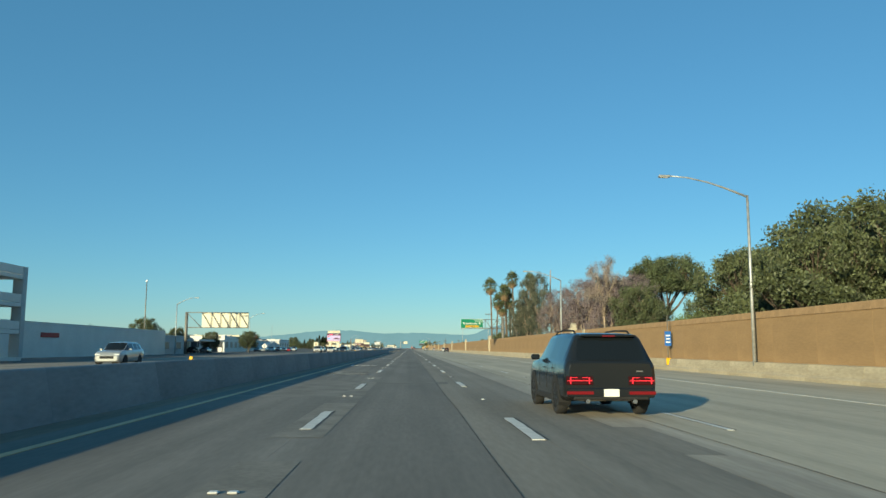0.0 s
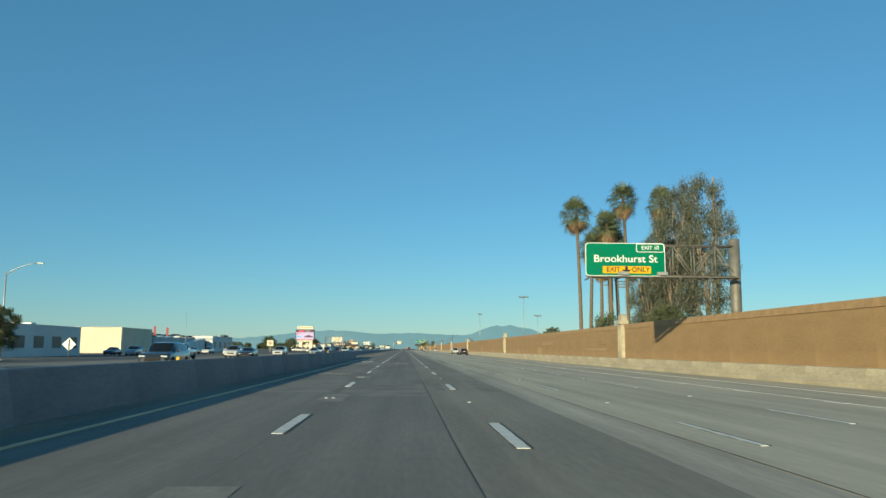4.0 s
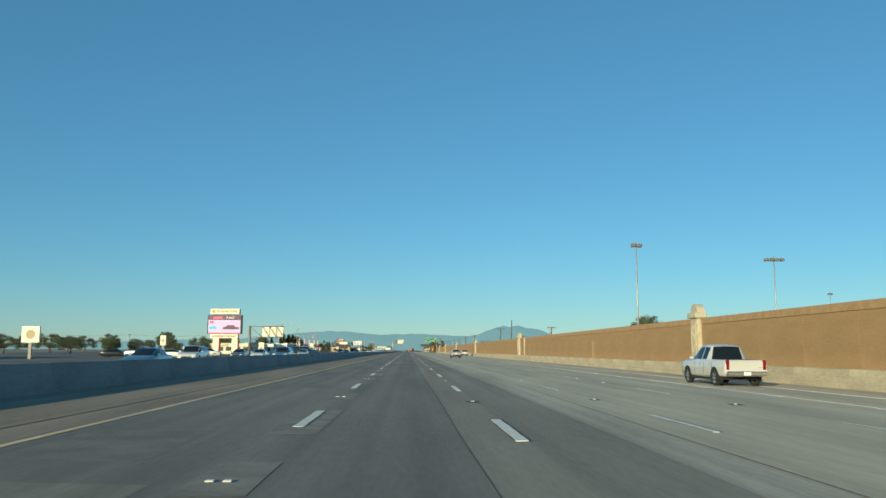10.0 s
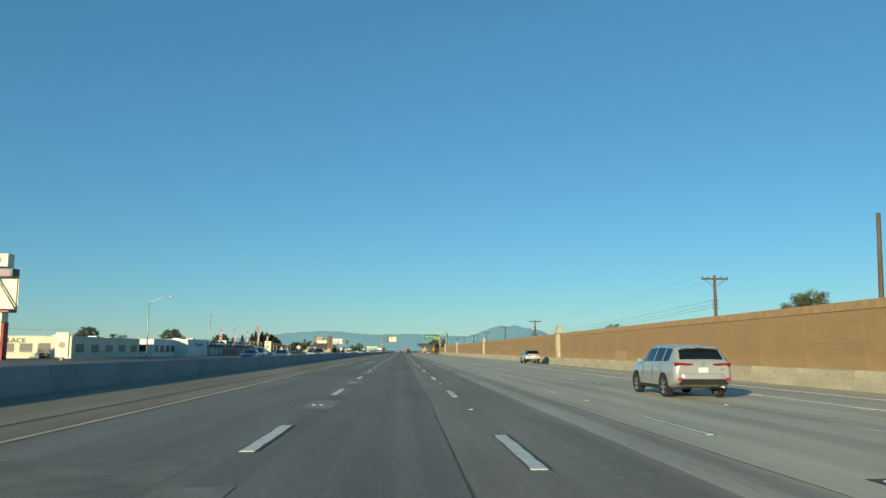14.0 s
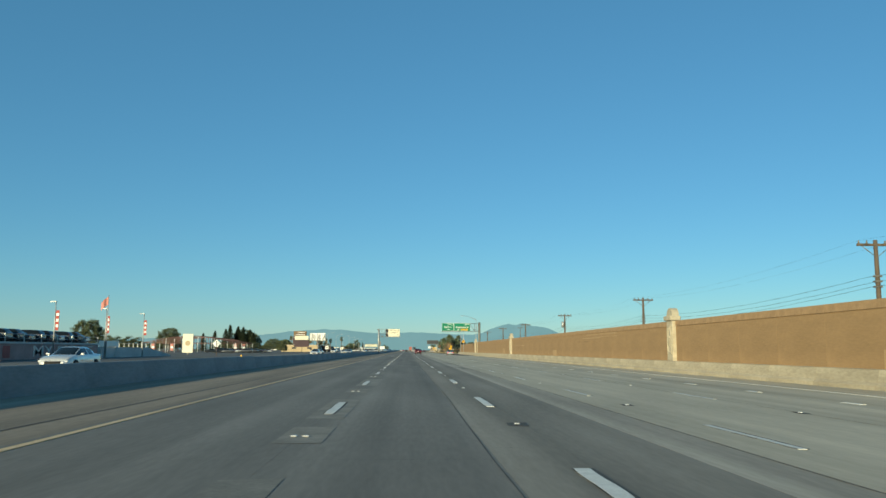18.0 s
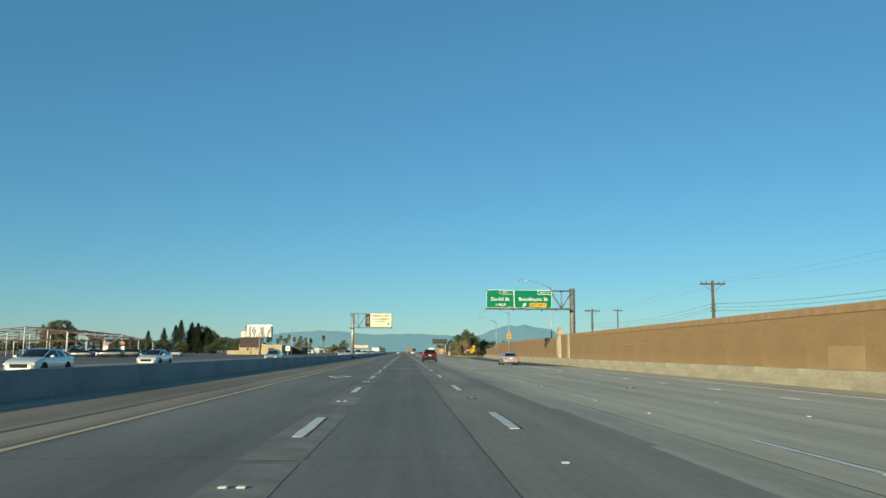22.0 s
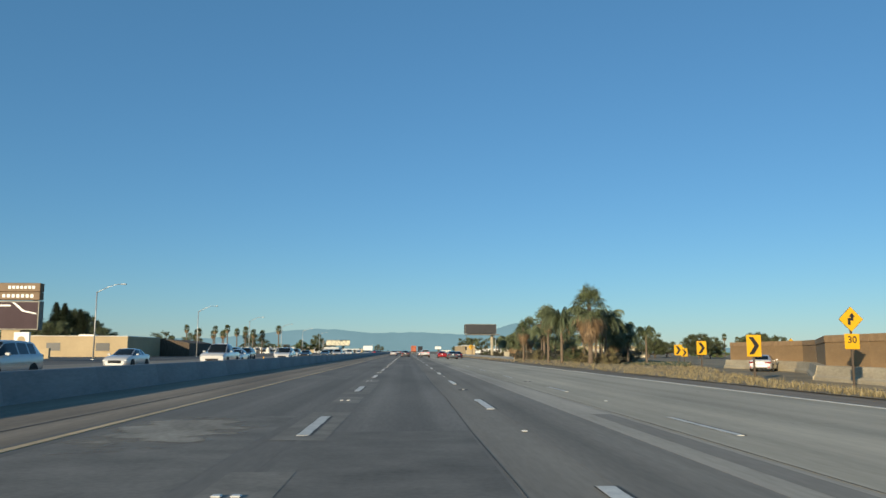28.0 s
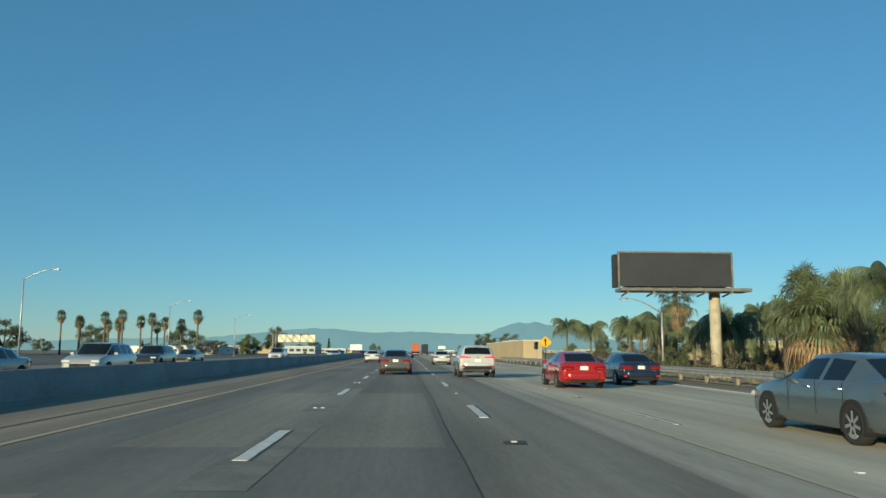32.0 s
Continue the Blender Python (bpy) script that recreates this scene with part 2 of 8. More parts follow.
def slab(bm, quad, z, t=0.004, sides=True):
    """A thin flat sheet with straight sides from its four corners in x and y; z may be a function of x."""
    f = z if callable(z) else (lambda x: z)
    top = [bm.verts.new((x, y, f(x) + t)) for x, y in quad]
    low = [bm.verts.new((x, y, f(x) - 0.01)) for x, y in quad] if sides else []
    bm.faces.new(top)
    for i in range(len(quad) if sides else 0):
        bm.faces.new((top[i], low[i], low[(i + 1) % len(quad)], top[(i + 1) % len(quad)]))
    return bm


def writing(text, size, material, parent, at, label="", extrude=0.004, name="lettering", align="CENTER", widen=1.0, flat=False):
    """Letters as a mesh, upright and facing -y, or lying flat on the road."""
    cu = bpy.data.curves.new("text", "FONT")
    cu.body, cu.size, cu.extrude, cu.align_x, cu.align_y = text, size, extrude, align, "CENTER"
    cu.offset = size * (0.012 if widen < 1.5 else 0.002)
    tmp = bpy.data.objects.new("text", cu)
    scene.collection.objects.link(tmp)
    dg = bpy.context.evaluated_depsgraph_get()
    me = bpy.data.meshes.new_from_object(tmp.evaluated_get(dg))
    bpy.data.objects.remove(tmp)
    me.transform(Matrix.Diagonal((widen, 1, 1, 1)))
    if not flat:
        me.transform(pose(0, 0, 0, 90, 0, 0))
    me.materials.clear()
    me.materials.append(material)
    ob = new(name, me)
    ob.parent = parent
    ob.location = at
    if label:
        ob["label"] = label
    return ob


def zr(x):
    """Height of the paved surface: level to the left, falling gently to the right."""
    return -0.015 * max(0.0, min(x, 24) - LANE)

# ---- ground, carriageways ----
def sheet(name, xs, ys, z, material, label, category, kind="structure"):
    bm = bmesh.new()
    f = z if callable(z) else (lambda x: z)
    vs = [[bm.verts.new((x, y, f(x))) for x in xs] for y in ys]
    for a, b in zip(vs, vs[1:]):
        for i in range(len(xs) - 1):
            bm.faces.new((a[i], a[i + 1], b[i + 1], b[i]))
    return tagged(finish(name, bm, material), label, category, "", kind)


sheet("ground", [-4000, -60, -30, 24, 60, 4000], [-600, 0, 600, 1400, 2400, 4900], -0.55, M["ground"],
      "dry pale earth stretching flat to the hills", "ground")

road = thing("road", label="multi-lane concrete freeway with worn grey and pale lanes", category="road", kind="structure")
Y0, Y1 = -60.0, 2200.0


def strip(name, x0, x1, material, y0=Y0, y1=Y1, label=""):
    """One lane of the carriageway, a slab 0.3 m deep with its own edges."""
    bm = bmesh.new()
    g = 0.0015
    n = 14
    top, low = [], []
    for k in range(n + 1):
        y = y0 + (y1 - y0) * k / n
        top.append([bm.verts.new((x0 + g, y, zr(x0))), bm.verts.new((x1 - g, y, zr(x1)))])
        low.append([bm.verts.new((x0 + g, y, -0.6)), bm.verts.new((x1 - g, y, -0.6))])
    for k in range(n):
        bm.faces.new((top[k][0], top[k][1], top[k + 1][1], top[k + 1][0]))
        bm.faces.new((top[k][0], top[k + 1][0], low[k + 1][0], low[k][0]))
        bm.faces.new((top[k][1], low[k][1], low[k + 1][1], top[k + 1][1]))
    bm.faces.new((top[0][0], low[0][0], low[0][1], top[0][1]))
    bmesh.ops.recalc_face_normals(bm, faces=bm.faces)
    return part(name, bm, material, road, label)


strip("lane", -5.75, -1.83, M["lane_dark"], label="grey carpool lane")
strip("lane", -1.83, 0.95, M["lane_dark"])
strip("lane", 0.95, 1.95, M["lane_mid"])
strip("lane", 1.95, 3.5, M["lane_mid"])
strip("lane", 3.5, 4.55, M["lane_fade"])
strip("lane", 4.55, 9.15, M["lane_light"], label="pale concrete lane")
strip("lane", 9.15, 12.9, M["lane_light"])
strip("right_shoulder", 12.9, 20.6, M["lane_light"], y1=905)
strip("right_shoulder", 12.9, 15.6, M["shoulder"], y0=905)
strip("left_shoulder", -6.75, -5.75, M["shoulder"])
strip("median_shoulder", -12.2, -6.75, M["shoulder"])
strip("opposite_carriageway", -31.0, -12.2, M["lane_mid"])

# tar-filled joint lines that wander along the lanes
for x, wdt, y0, y1 in ((0.95, 0.007, -20, 1150), (-6.75, 0.04, 240, 1250), (4.55, 0.012, -20, 1150), (9.2, 0.01, 300, 900)):
    bm = bmesh.new()
    prev = None
    y = y0
    while y < y1:
        dx = 0.10 * noise.noise((x, y * 0.06, 0)) + 0.03 * noise.noise((x, y * 0.6, 3))
        w2 = wdt * (0.7 + 0.9 * abs(noise.noise((x, y * 0.3, 9))))
        a, b = bm.verts.new((x + dx - w2, y, zr(x) + 0.006)), bm.verts.new((x + dx + w2, y, zr(x) + 0.006))
        if prev:
            bm.faces.new((prev[0], prev[1], b, a))
        prev = (a, b)
        y += 2.5
    part("joint", bm, M["joint"], road, "dark tar-filled joint")

# transverse joints between slabs, a few of them open
bm = bmesh.new()
rj = random.Random(4)
for k in range(230):
    if rj.random() < 0.6:
        continue
    y = -10 + k * 4.6 + rj.uniform(-0.1, 0.1)
    w = 0.006 + 0.008 * rj.random()
    slab(bm, [(-5.6, y), (0.9, y), (0.9, y + w), (-5.6, y + w)], 0.0, 0.0055, False)
    slab(bm, [(1.0, y + 1.2), (12.8, y + 1.2), (12.8, y + 1.2 + w), (1.0, y + 1.2 + w)], zr, 0.0055, False)
ob = part("slab_joints", bm, M["joint"], road, "fine dark joints across the lanes")
ob["kind"] = "stuff"

# paler and darker repairs
rp = random.Random(11)
PATCHES = [(-1.9, -1.0, 203, 214), (-5.3, -1.9, 196, 204), (1.0, 4.4, 247, 264), (1.0, 4.4, 266, 282), (1.0, 4.4, 204, 226),
           (-5.4, -2.0, 290, 297), (-1.7, 0.9, 641, 648), (1.0, 4.3, 640, 647), (-3.9, 0.8, 1044, 1058), (-1.8, 0.8, 262, 279),
           (-5.4, -2.2, 302, 318), (-5.2, -2.4, 905, 921), (-1.7, 0.9, 903, 918), (1.1, 4.4, 903, 922), (-5.2, -2.0, 22, 33),
           (-4.9, -2.2, 440, 462), (-5.0, -2.3, 1020, 1028), (-1.8, 0.9, 150, 158), (-5.2, -2.1, 152, 161)]
for i in range(46):
    y = rp.uniform(10, 1100)
    x = rp.choice([-5.4, -1.75, 1.05])
    PATCHES.append((x + rp.uniform(0, 0.5), x + rp.uniform(1.6, 3.2), y, y + rp.uniform(2, 9)))
for i, (x0, x1, y0, y1) in enumerate(PATCHES):
    q = [(x0, y0), (x1, y0 + rp.uniform(-0.3, 0.3)), (x1, y1), (x0, y1 + rp.uniform(-0.4, 0.4))]
    part("patch", slab(bmesh.new(), q, zr, 0.001 + 0.00004 * i, False), (M["patch_dark"] if rp.random() < 0.8 else M["lane_mid"]) if x0 < 0.9 else (M["lane_mid"] if rp.random() < 0.7 else M["patch"]), road)


# pale ragged stains on the carpool lane and wheel tracks
def soft_stain(name, color, amount):
    """Worn concrete showing through the grime: noise eats away a round spot from its rim."""
    m = mat(name, color, 0.88, var=0.25, scale=1.6, fine=14)
    nt = m.node_tree
    b = nt.nodes["Principled BSDF"]
    tc = nt.nodes.new("ShaderNodeTexCoord")
    ln = nt.nodes.new("ShaderNodeVectorMath")
    ln.operation = "LENGTH"
    nt.links.new(tc.outputs["Object"], ln.inputs[0])
    geo = nt.nodes.new("ShaderNodeNewGeometry")
    nz = nt.nodes.new("ShaderNodeTexNoise")
    nz.inputs["Scale"].default_value, nz.inputs["Detail"].default_value = 1.1, 6
    nt.links.new(geo.outputs["Position"], nz.inputs["Vector"])
    sub = nt.nodes.new("ShaderNodeMath")
    sub.operation = "SUBTRACT"
    nt.links.new(nz.outputs[0], sub.inputs[0])
    k = nt.nodes.new("ShaderNodeMath")
    k.operation = "MULTIPLY"
    k.inputs[1].default_value = 0.62
    nt.links.new(ln.outputs["Value"], k.inputs[0])
    nt.links.new(k.outputs[0], sub.inputs[1])
    mr = nt.nodes.new("ShaderNodeMapRange")
    mr.inputs["From Min"].default_value, mr.inputs["From Max"].default_value = 0.02, 0.2
    mr.inputs["To Max"].default_value = amount
    nt.links.new(sub.outputs[0], mr.inputs[0])
    nt.links.new(mr.outputs[0], b.inputs["Alpha"])
    return m


M["stain"] = soft_stain("pale_worn_stain", (0.3, 0.28, 0.235), 0.85)
spot = bpy.data.meshes.new("stain")
spot.from_pydata([(-1, -1, 0), (1, -1, 0), (1, 1, 0), (-1, 1, 0)], [], [(0, 1, 2, 3)])
spot.materials.append(M["stain"])


def stain(me, cx, cy, rx, ry, z):
    ob = new("stain", me)
    ob.parent = road
    ob.matrix_basis = Matrix.LocRotScale((cx, cy, zr(cx) + z), None, (rx, ry, 1))


for i, (cx, cy, rx, ry) in enumerate(((-3.2, 41.5, 1.6, 3.0), (-4.0, 44.0, 1.0, 2.4), (-3.4, 170, 1.7, 3.4), (-3.9, 1017, 1.3, 2.6), (-4.0, 296, 1.6, 3.0), (-3.5, 556, 1.1, 2.4), (-4.0, 918, 1.5, 3.6), (-0.7, 190, 1.2, 2.4))):
    stain(spot, cx, cy, rx, ry, 0.0068 + 0.00005 * i)


# ---- road markings ----
def filled(anchors, last):
    out = []
    for a, b in zip(anchors, anchors[1:]):
        n = max(1, round((b - a) / 14.5))
        out += [a + (b - a) * k / n for k in range(n)]
    y = anchors[-1]
    while y < last:
        out.append(y)
        y += 14.5
    return out


DASH_L = filled([0.5, 15.1, 28.0, 46.2, 79.5, 173.1, 203.0, 217.6, 234.3, 247.6, 277.5, 307.6, 336.9, 365.4, 379.8, 409.0, 437.7,
                 532.5, 561.1, 575.0, 601.3, 628.4, 656.5, 670.9, 698.7, 725.7, 753.2, 792.0, 820.1, 919.0, 946.5, 961.3, 989.9,
                 1017.5, 1044.4, 1059.1], 1500)
DASH_R = filled([-1.0, 13.6, 46.0, 77.6, 171.2, 201.0, 245.8, 275.4, 304.8, 334.7, 363.9, 378.6, 407.3, 434.7, 534.1, 561.8, 576.5,
                 603.5, 630.2, 659.0, 672.7, 700.2, 727.1, 755.4, 796.6, 825.1, 924.8, 952.5, 980.3, 995.6, 1023.8, 1050.7], 1500)
DASH_R2 = filled([1.0, 15.5, 93.8, 156.3, 217.2, 307.1, 439.4, 523.2, 595.8, 635.6, 693.9, 919.5, 991.9, 1019.3, 1049.8], 1500)
DASH_R3 = filled([130.0, 306.0, 438.0, 707.5, 880.0], 890)


def meshof(name, bm, material):
    me = bpy.data.meshes.new(name)
    bm.to_mesh(me)
    bm.free()
    me.materials.append(material)
    return me


def placed(name, me, parent, at, rz=0.0, scale=(1, 1, 1)):
    ob = new(name, me)
    ob.parent = parent
    ob.matrix_basis = Matrix.LocRotScale(at, Euler((0, 0, radians(rz))), scale)
    return ob


def dash_shift(y):
    """The lane lines swing a little to the left over one stretch."""
    return -0.2 * math.exp(-((y - 538) / 32) ** 2)


def worn_dash(w, h, seed):
    """A painted dash with slightly ragged, worn ends and edges."""
    r = random.Random(seed)
    n = 10
    bm = bmesh.new()
    lf = [(-w / 2 + r.uniform(-0.008, 0.012), -h / 2 + h * k / n) for k in range(n + 1)]
    rt = [(w / 2 + r.uniform(-0.012, 0.008), -h / 2 + h * k / n) for k in range(n + 1)]
    slab(bm, rt + lf[::-1], 0.0, 0.008)
    painted = len(bm.faces)
    # thin black contrast edge beside and behind the paint
    for a, b, c, d in ((w / 2 - 0.02, w / 2 + 0.045, -h / 2 - 0.05, h / 2 + 0.03), (-w / 2 - 0.018, -w / 2 + 0.02, -h / 2 - 0.02, h / 2)):
        slab(bm, [(a, c + 0.04 * r.random()), (b, c + 0.06 * r.random()), (b, d), (a, d)], 0.0, 0.0055, False)
    bm.faces.ensure_lookup_table()
    for f in bm.faces[painted:]:
        f.material_index = 1
    return bm


dash_wide = [meshof("dash", worn_dash(0.2, 3.66, k), M["paint"]) for k in range(3)]
dash_slim = [meshof("dash", worn_dash(0.13, 3.66, k + 9), M["paint"]) for k in range(3)]
for me in dash_wide + dash_slim:
    me.materials.append(M["joint"])
halo = meshof("stripe_patch", slab(bmesh.new(), [(-0.36, -2.9), (0.4, -2.9), (0.42, 3.0), (-0.33, 2.9)], 0.0, 0.0045, False), M["patch"])
gap_patch = meshof("marker_patch", slab(bmesh.new(), [(-0.3, -1.3), (0.42, -1.3), (0.42, 1.4), (-0.3, 1.4)], 0.0, 0.005, False), M["patch"])
bm = bmesh.new()
for dx in (-0.09, 0.09):
    box(bm, dx - 0.05, dx + 0.05, -0.05, 0.05, 0.0, 0.02, 0.012)
marker = meshof("pavement_marker", bm, M["reflector"])
marker_one = meshof("pavement_marker", box(bmesh.new(), -0.05, 0.05, -0.05, 0.05, 0.0, 0.02, 0.012), M["reflector"])
marker_seat = meshof("marker_seat", slab(bmesh.new(), [(-0.17, -0.2), (0.15, -0.24), (0.19, 0.22), (-0.14, 0.2)], 0.0, 0.007, False), M["joint"])
rd = random.Random(2)
for i, y in enumerate(DASH_L):
    placed("lane_dash", dash_wide[i % 3], road, (-1.8 + dash_shift(y), y, 0.002))
    if y < 1150:
        if rd.random() < 0.72:
            placed("stripe_patch", halo, road, (-1.76 + dash_shift(y) + rd.uniform(-0.06, 0.08), y + rd.uniform(-1.0, 1.0), 0), 0, (rd.uniform(0.8, 1.15), rd.uniform(0.8, 1.5), 1))
        placed("marker_patch", gap_patch, road, (-1.8 + dash_shift(y), y + 7.3, 0), 0, (1, rd.uniform(0.8, 1.3), 1))
        placed("pavement_marker", marker, road, (-1.8 + dash_shift(y), y + 7.0, 0.008))
for xs, dashes, lim in ((1.83, DASH_R, 1150), (5.5, DASH_R2, 1100), (9.15, DASH_R3, 900)):
    for i, y in enumerate(dashes):
        placed("lane_dash", (dash_wide if xs < 2 else dash_slim)[i % 3], road, (xs + (dash_shift(y) if xs < 2 else 0), y, zr(xs) + 0.002))
        if y < lim:
            placed("pavement_marker", marker_one, road, (xs, y + 7.2, zr(xs) + 0.008))
            if (i + int(xs)) % 2:
                placed("marker_seat", marker_seat, road, (xs, y + 7.2, zr(xs)), 0, (rd.uniform(0.7, 1.2), rd.uniform(0.8, 1.5), 1))
for x, w, m, y0, y1 in ((-5.5, 0.15, "yellow", 262, 1700), (-5.12, 0.15, "yellow", Y0, 226), (12.95, 0.13, "paint", Y0, 560), (16.2, 0.13, "paint", 130, 790),
                        (12.95, 0.18, "paint", 780, 1700), (-12.6, 0.13, "yellow", Y0, 1700)):
    part("edge_line", slab(bmesh.new(), [(x - w / 2, y0), (x + w / 2, y0), (x + w / 2, y1), (x - w / 2, y1)], zr, 0.01), M[m], road,
         "yellow left edge line" if m == "yellow" else "white edge line")
part("edge_line", slab(bmesh.new(), [(-5.195, 226.01), (-5.045, 226.01), (-5.425, 261.99), (-5.575, 261.99)], zr, 0.01), M["yellow"], road, "yellow left edge line")
# short dashes that mark the exit lane
short = meshof("dash", slab(bmesh.new(), [(-0.1, -0.5), (0.1, -0.5), (0.1, 0.5), (-0.1, 0.5)], 0.0, 0.01), M["paint"])
for k in range(96):
    placed("lane_dash", short, road, (12.85, 150 + k * 6.6, zr(12.85) + 0.002))

# carpool diamonds and words in the left lane
for y in (209.8, 542.7, 753.8):
    bm = bmesh.new()
    o = [(0, -1.9), (0.62, 0), (0, 1.9), (-0.62, 0)]
    i2 = [(0, -1.45), (0.44, 0), (0, 1.45), (-0.44, 0)]
    for k in range(4):
        slab(bm, [o[k], o[(k + 1) % 4], i2[(k + 1) % 4], i2[k]], 0.0, 0.01)
    ob = part("carpool_diamond", bm, M["paint"], road, "white outlined diamond painted on the lane")
    ob.location = (-3.55, y, 0.002)
for word, y in (("HOV", 60.6), ("ONLY", 98.4)):
    o = writing(word, 1.0, M["paint"], road, (-3.55, y, 0.01), "white word painted on the lane", 0.003, "road_word", flat=True)
    o.scale = (0.95, 2.6, 1)

# ---- barrier on the median ----
barrier = thing("median_barrier", label="grey concrete median barrier with grime along its foot", category="barrier", kind="structure")
def barrier_mesh(length, h=0.97):
    p = [(0.30, 0.0), (0.285, 0.05), (0.1, h - 0.03), (0.07, h), (-0.07, h), (-0.1, h - 0.03), (-0.285, 0.05), (-0.30, 0.0)]
    return meshof("barrier_section", prism(bmesh.new(), p, 0.003, length - 0.003), M["barrier"])


sec = barrier_mesh(6.0)
def barrier_run(x0, y0, x1, y1, zs=1.0):
    d = math.hypot(x1 - x0, y1 - y0)
    n = max(1, round(d / 6.0))
    a = -math.degrees(math.atan2(x1 - x0, y1 - y0))
    for k in range(n):
        placed("barrier_section", sec, barrier, (x0 + (x1 - x0) * k / n, y0 + (y1 - y0) * k / n, 0), a, (1, d / n / 6.0, zs))


barrier_run(-6.65, -40, -6.75, 238)
barrier_run(-6.75, 238, -7.9, 252)
barrier_run(-11.0, 226, -11.1, 460, 0.95)
barrier_run(-11.1, 460, -11.2, 640, 0.88)
barrier_run(-11.2, 640, -10.0, 900, 0.83)
barrier_run(-10.0, 900, -10.4, 1240, 0.83)
barrier_run(-10.4, 1240, -10.4, 1600, 0.83)
mk = meshof("barrier_marker", boxm(-0.05, 0.05, -0.02, 0.02, 0, 0.1, 0.01), M["sign_yellow"])
for k, (x, y) in enumerate(((-6.65, 24), (-6.7, 96), (-6.75, 152), (-6.8, 200), (-11, 300), (-11.1, 400), (-11.2, 533), (-11.2, 636), (-10.83, 720), (-10.2, 850), (-10.1, 960), (-10.3, 1016))):
    placed("barrier_marker", mk, barrier, (x, y, 0.97 * (1.0 if y < 220 else 0.95 if y < 460 else 0.88 if y < 640 else 0.83)))
    barrier.children[-1]["label"] = "small yellow reflector"

# ---- sound wall ----
wall = thing("wall_east", label="long tan masonry sound wall on a pale concrete base", category="sound wall", kind="structure")
WALL = [(21.0, -60), (21.0, 60), (20.1, 190), (20.1, 850), (21.2, 890), (24.6, 950), (33.5, 968)]


def wall_x(y):
    for (xa, ya), (xb, yb) in zip(WALL, WALL[1:]):
        if y <= yb:
            return xa + (xb - xa) * max(0, y - ya) / (yb - ya)
    return WALL[-1][0]


def wall_panel(length, h):
    """Courses of block with raked joints; the face looks towards the road."""
    p = [(0.0, 0.55)]
    z = 0.55
    while z < h - 0.5:
        z2 = min(z + 0.4, h - 0.45)
        p += [(0.0, z2 - 0.007), (0.005, z2 - 0.007), (0.005, z2), (0.0, z2)]
        z = z2
    p += [(0.02, h - 0.45), (0.02, h - 0.39), (0.2, h - 0.39), (0.2, 0.55)]
    return meshof("wall_panel", prism(bmesh.new(), p, 0.006, length - 0.006), M["wall"])


CAPP = [(-0.03, -0.2), (-0.03, 0.18), (-0.01, 0.2), (0.25, 0.2), (0.25, -0.2)]
panel_hi, panel_lo = wall_panel(5.0, 3.6), wall_panel(5.0, 2.35)
cap_me = meshof("wall_cap", prism(bmesh.new(), CAPP, 0.002, 4.998), M["wall_cap"])
base_me = meshof("wall_base", prism(bmesh.new(), [(-0.75, -0.5), (-0.75, -0.08), (-0.62, 0.05), (-0.5, 0.57), (-0.44, 0.6), (0.25, 0.6), (0.25, -0.5)], 0.008, 4.992), M["wall_base"])
y = -55.0
while y < 982:
    x0, x1 = wall_x(y), wall_x(y + 5)
    a = -math.degrees(math.atan2(x1 - x0, 5.0))
    s = math.hypot(x1 - x0, 5.0) / 5.0
    hi = y < 895
    low = 0.935 if y >= 815 else 1.0
    placed("wall_panel", panel_hi if hi else panel_lo, wall, (x0, y, 0), a, (1, s, low if hi else 1))
    placed("wall_cap", cap_me, wall, (x0, y, (3.61 * low - 0.2) if hi else 2.16), a, (1, s, 1))
    placed("wall_base", base_me, wall, (x0, y, 0), a, (1, s, 1))
    y += 5.0


def pilaster(x, y, rz=0.0):
    p = thing("pilaster", (x, y, 0), rz, "pale cast-stone pilaster with an arched cap set in the wall", "pilaster", "pilasters of the sound wall", "structure")
    part("shaft", boxm(-0.28, 0.22, -0.62, 0.62, -0.3, 3.62, 0.03), M["pale"], p)
    part("panel", boxm(-0.32, -0.27, -0.42, 0.42, 1.1, 3.3, 0.015), M["pale"], p, "raised panel with a scrolled relief")
    for sy in (-1, 1):
        part("moulding", boxm(-0.345, -0.31, sy * 0.4 - 0.03, sy * 0.4 + 0.03, 1.1, 3.3, 0.01), M["pale"], p)
    part("moulding", boxm(-0.345, -0.31, -0.37, 0.37, 3.24, 3.3, 0.01), M["pale"], p)
    bm = tubem([(-0.325, 0.2 * math.sin(k * 0.62), 1.25 + 0.12 * k) for k in range(16)], [0.045] * 16, 6)
    for k in range(6):
        bmesh.ops.create_icosphere(bm, subdivisions=1, radius=0.1, matrix=pose(-0.325, 0.17 * (-1) ** k, 1.42 + 0.33 * k, 50 * (-1) ** k) @ Matrix.Diagonal((0.35, 0.7, 1.5, 1)))
    part("relief", bm, M["pale"], p, smooth=True)
    part("cap", boxm(-0.45, 0.35, -0.82, 0.82, 3.62, 3.98, 0.05), M["pale"], p)
    bm = bmesh.new()
    n = 12
    poly = [(0.62 * math.cos(math.pi * k / n), 3.98 + 0.6 * math.sin(math.pi * k / n)) for k in range(n + 1)]
    prism(bm, poly, -0.28, 0.25)
    bm.transform(pose(0, 0, 0, 0, 0, 90))
    part("arch", bm, M["pale"], p)
    return p


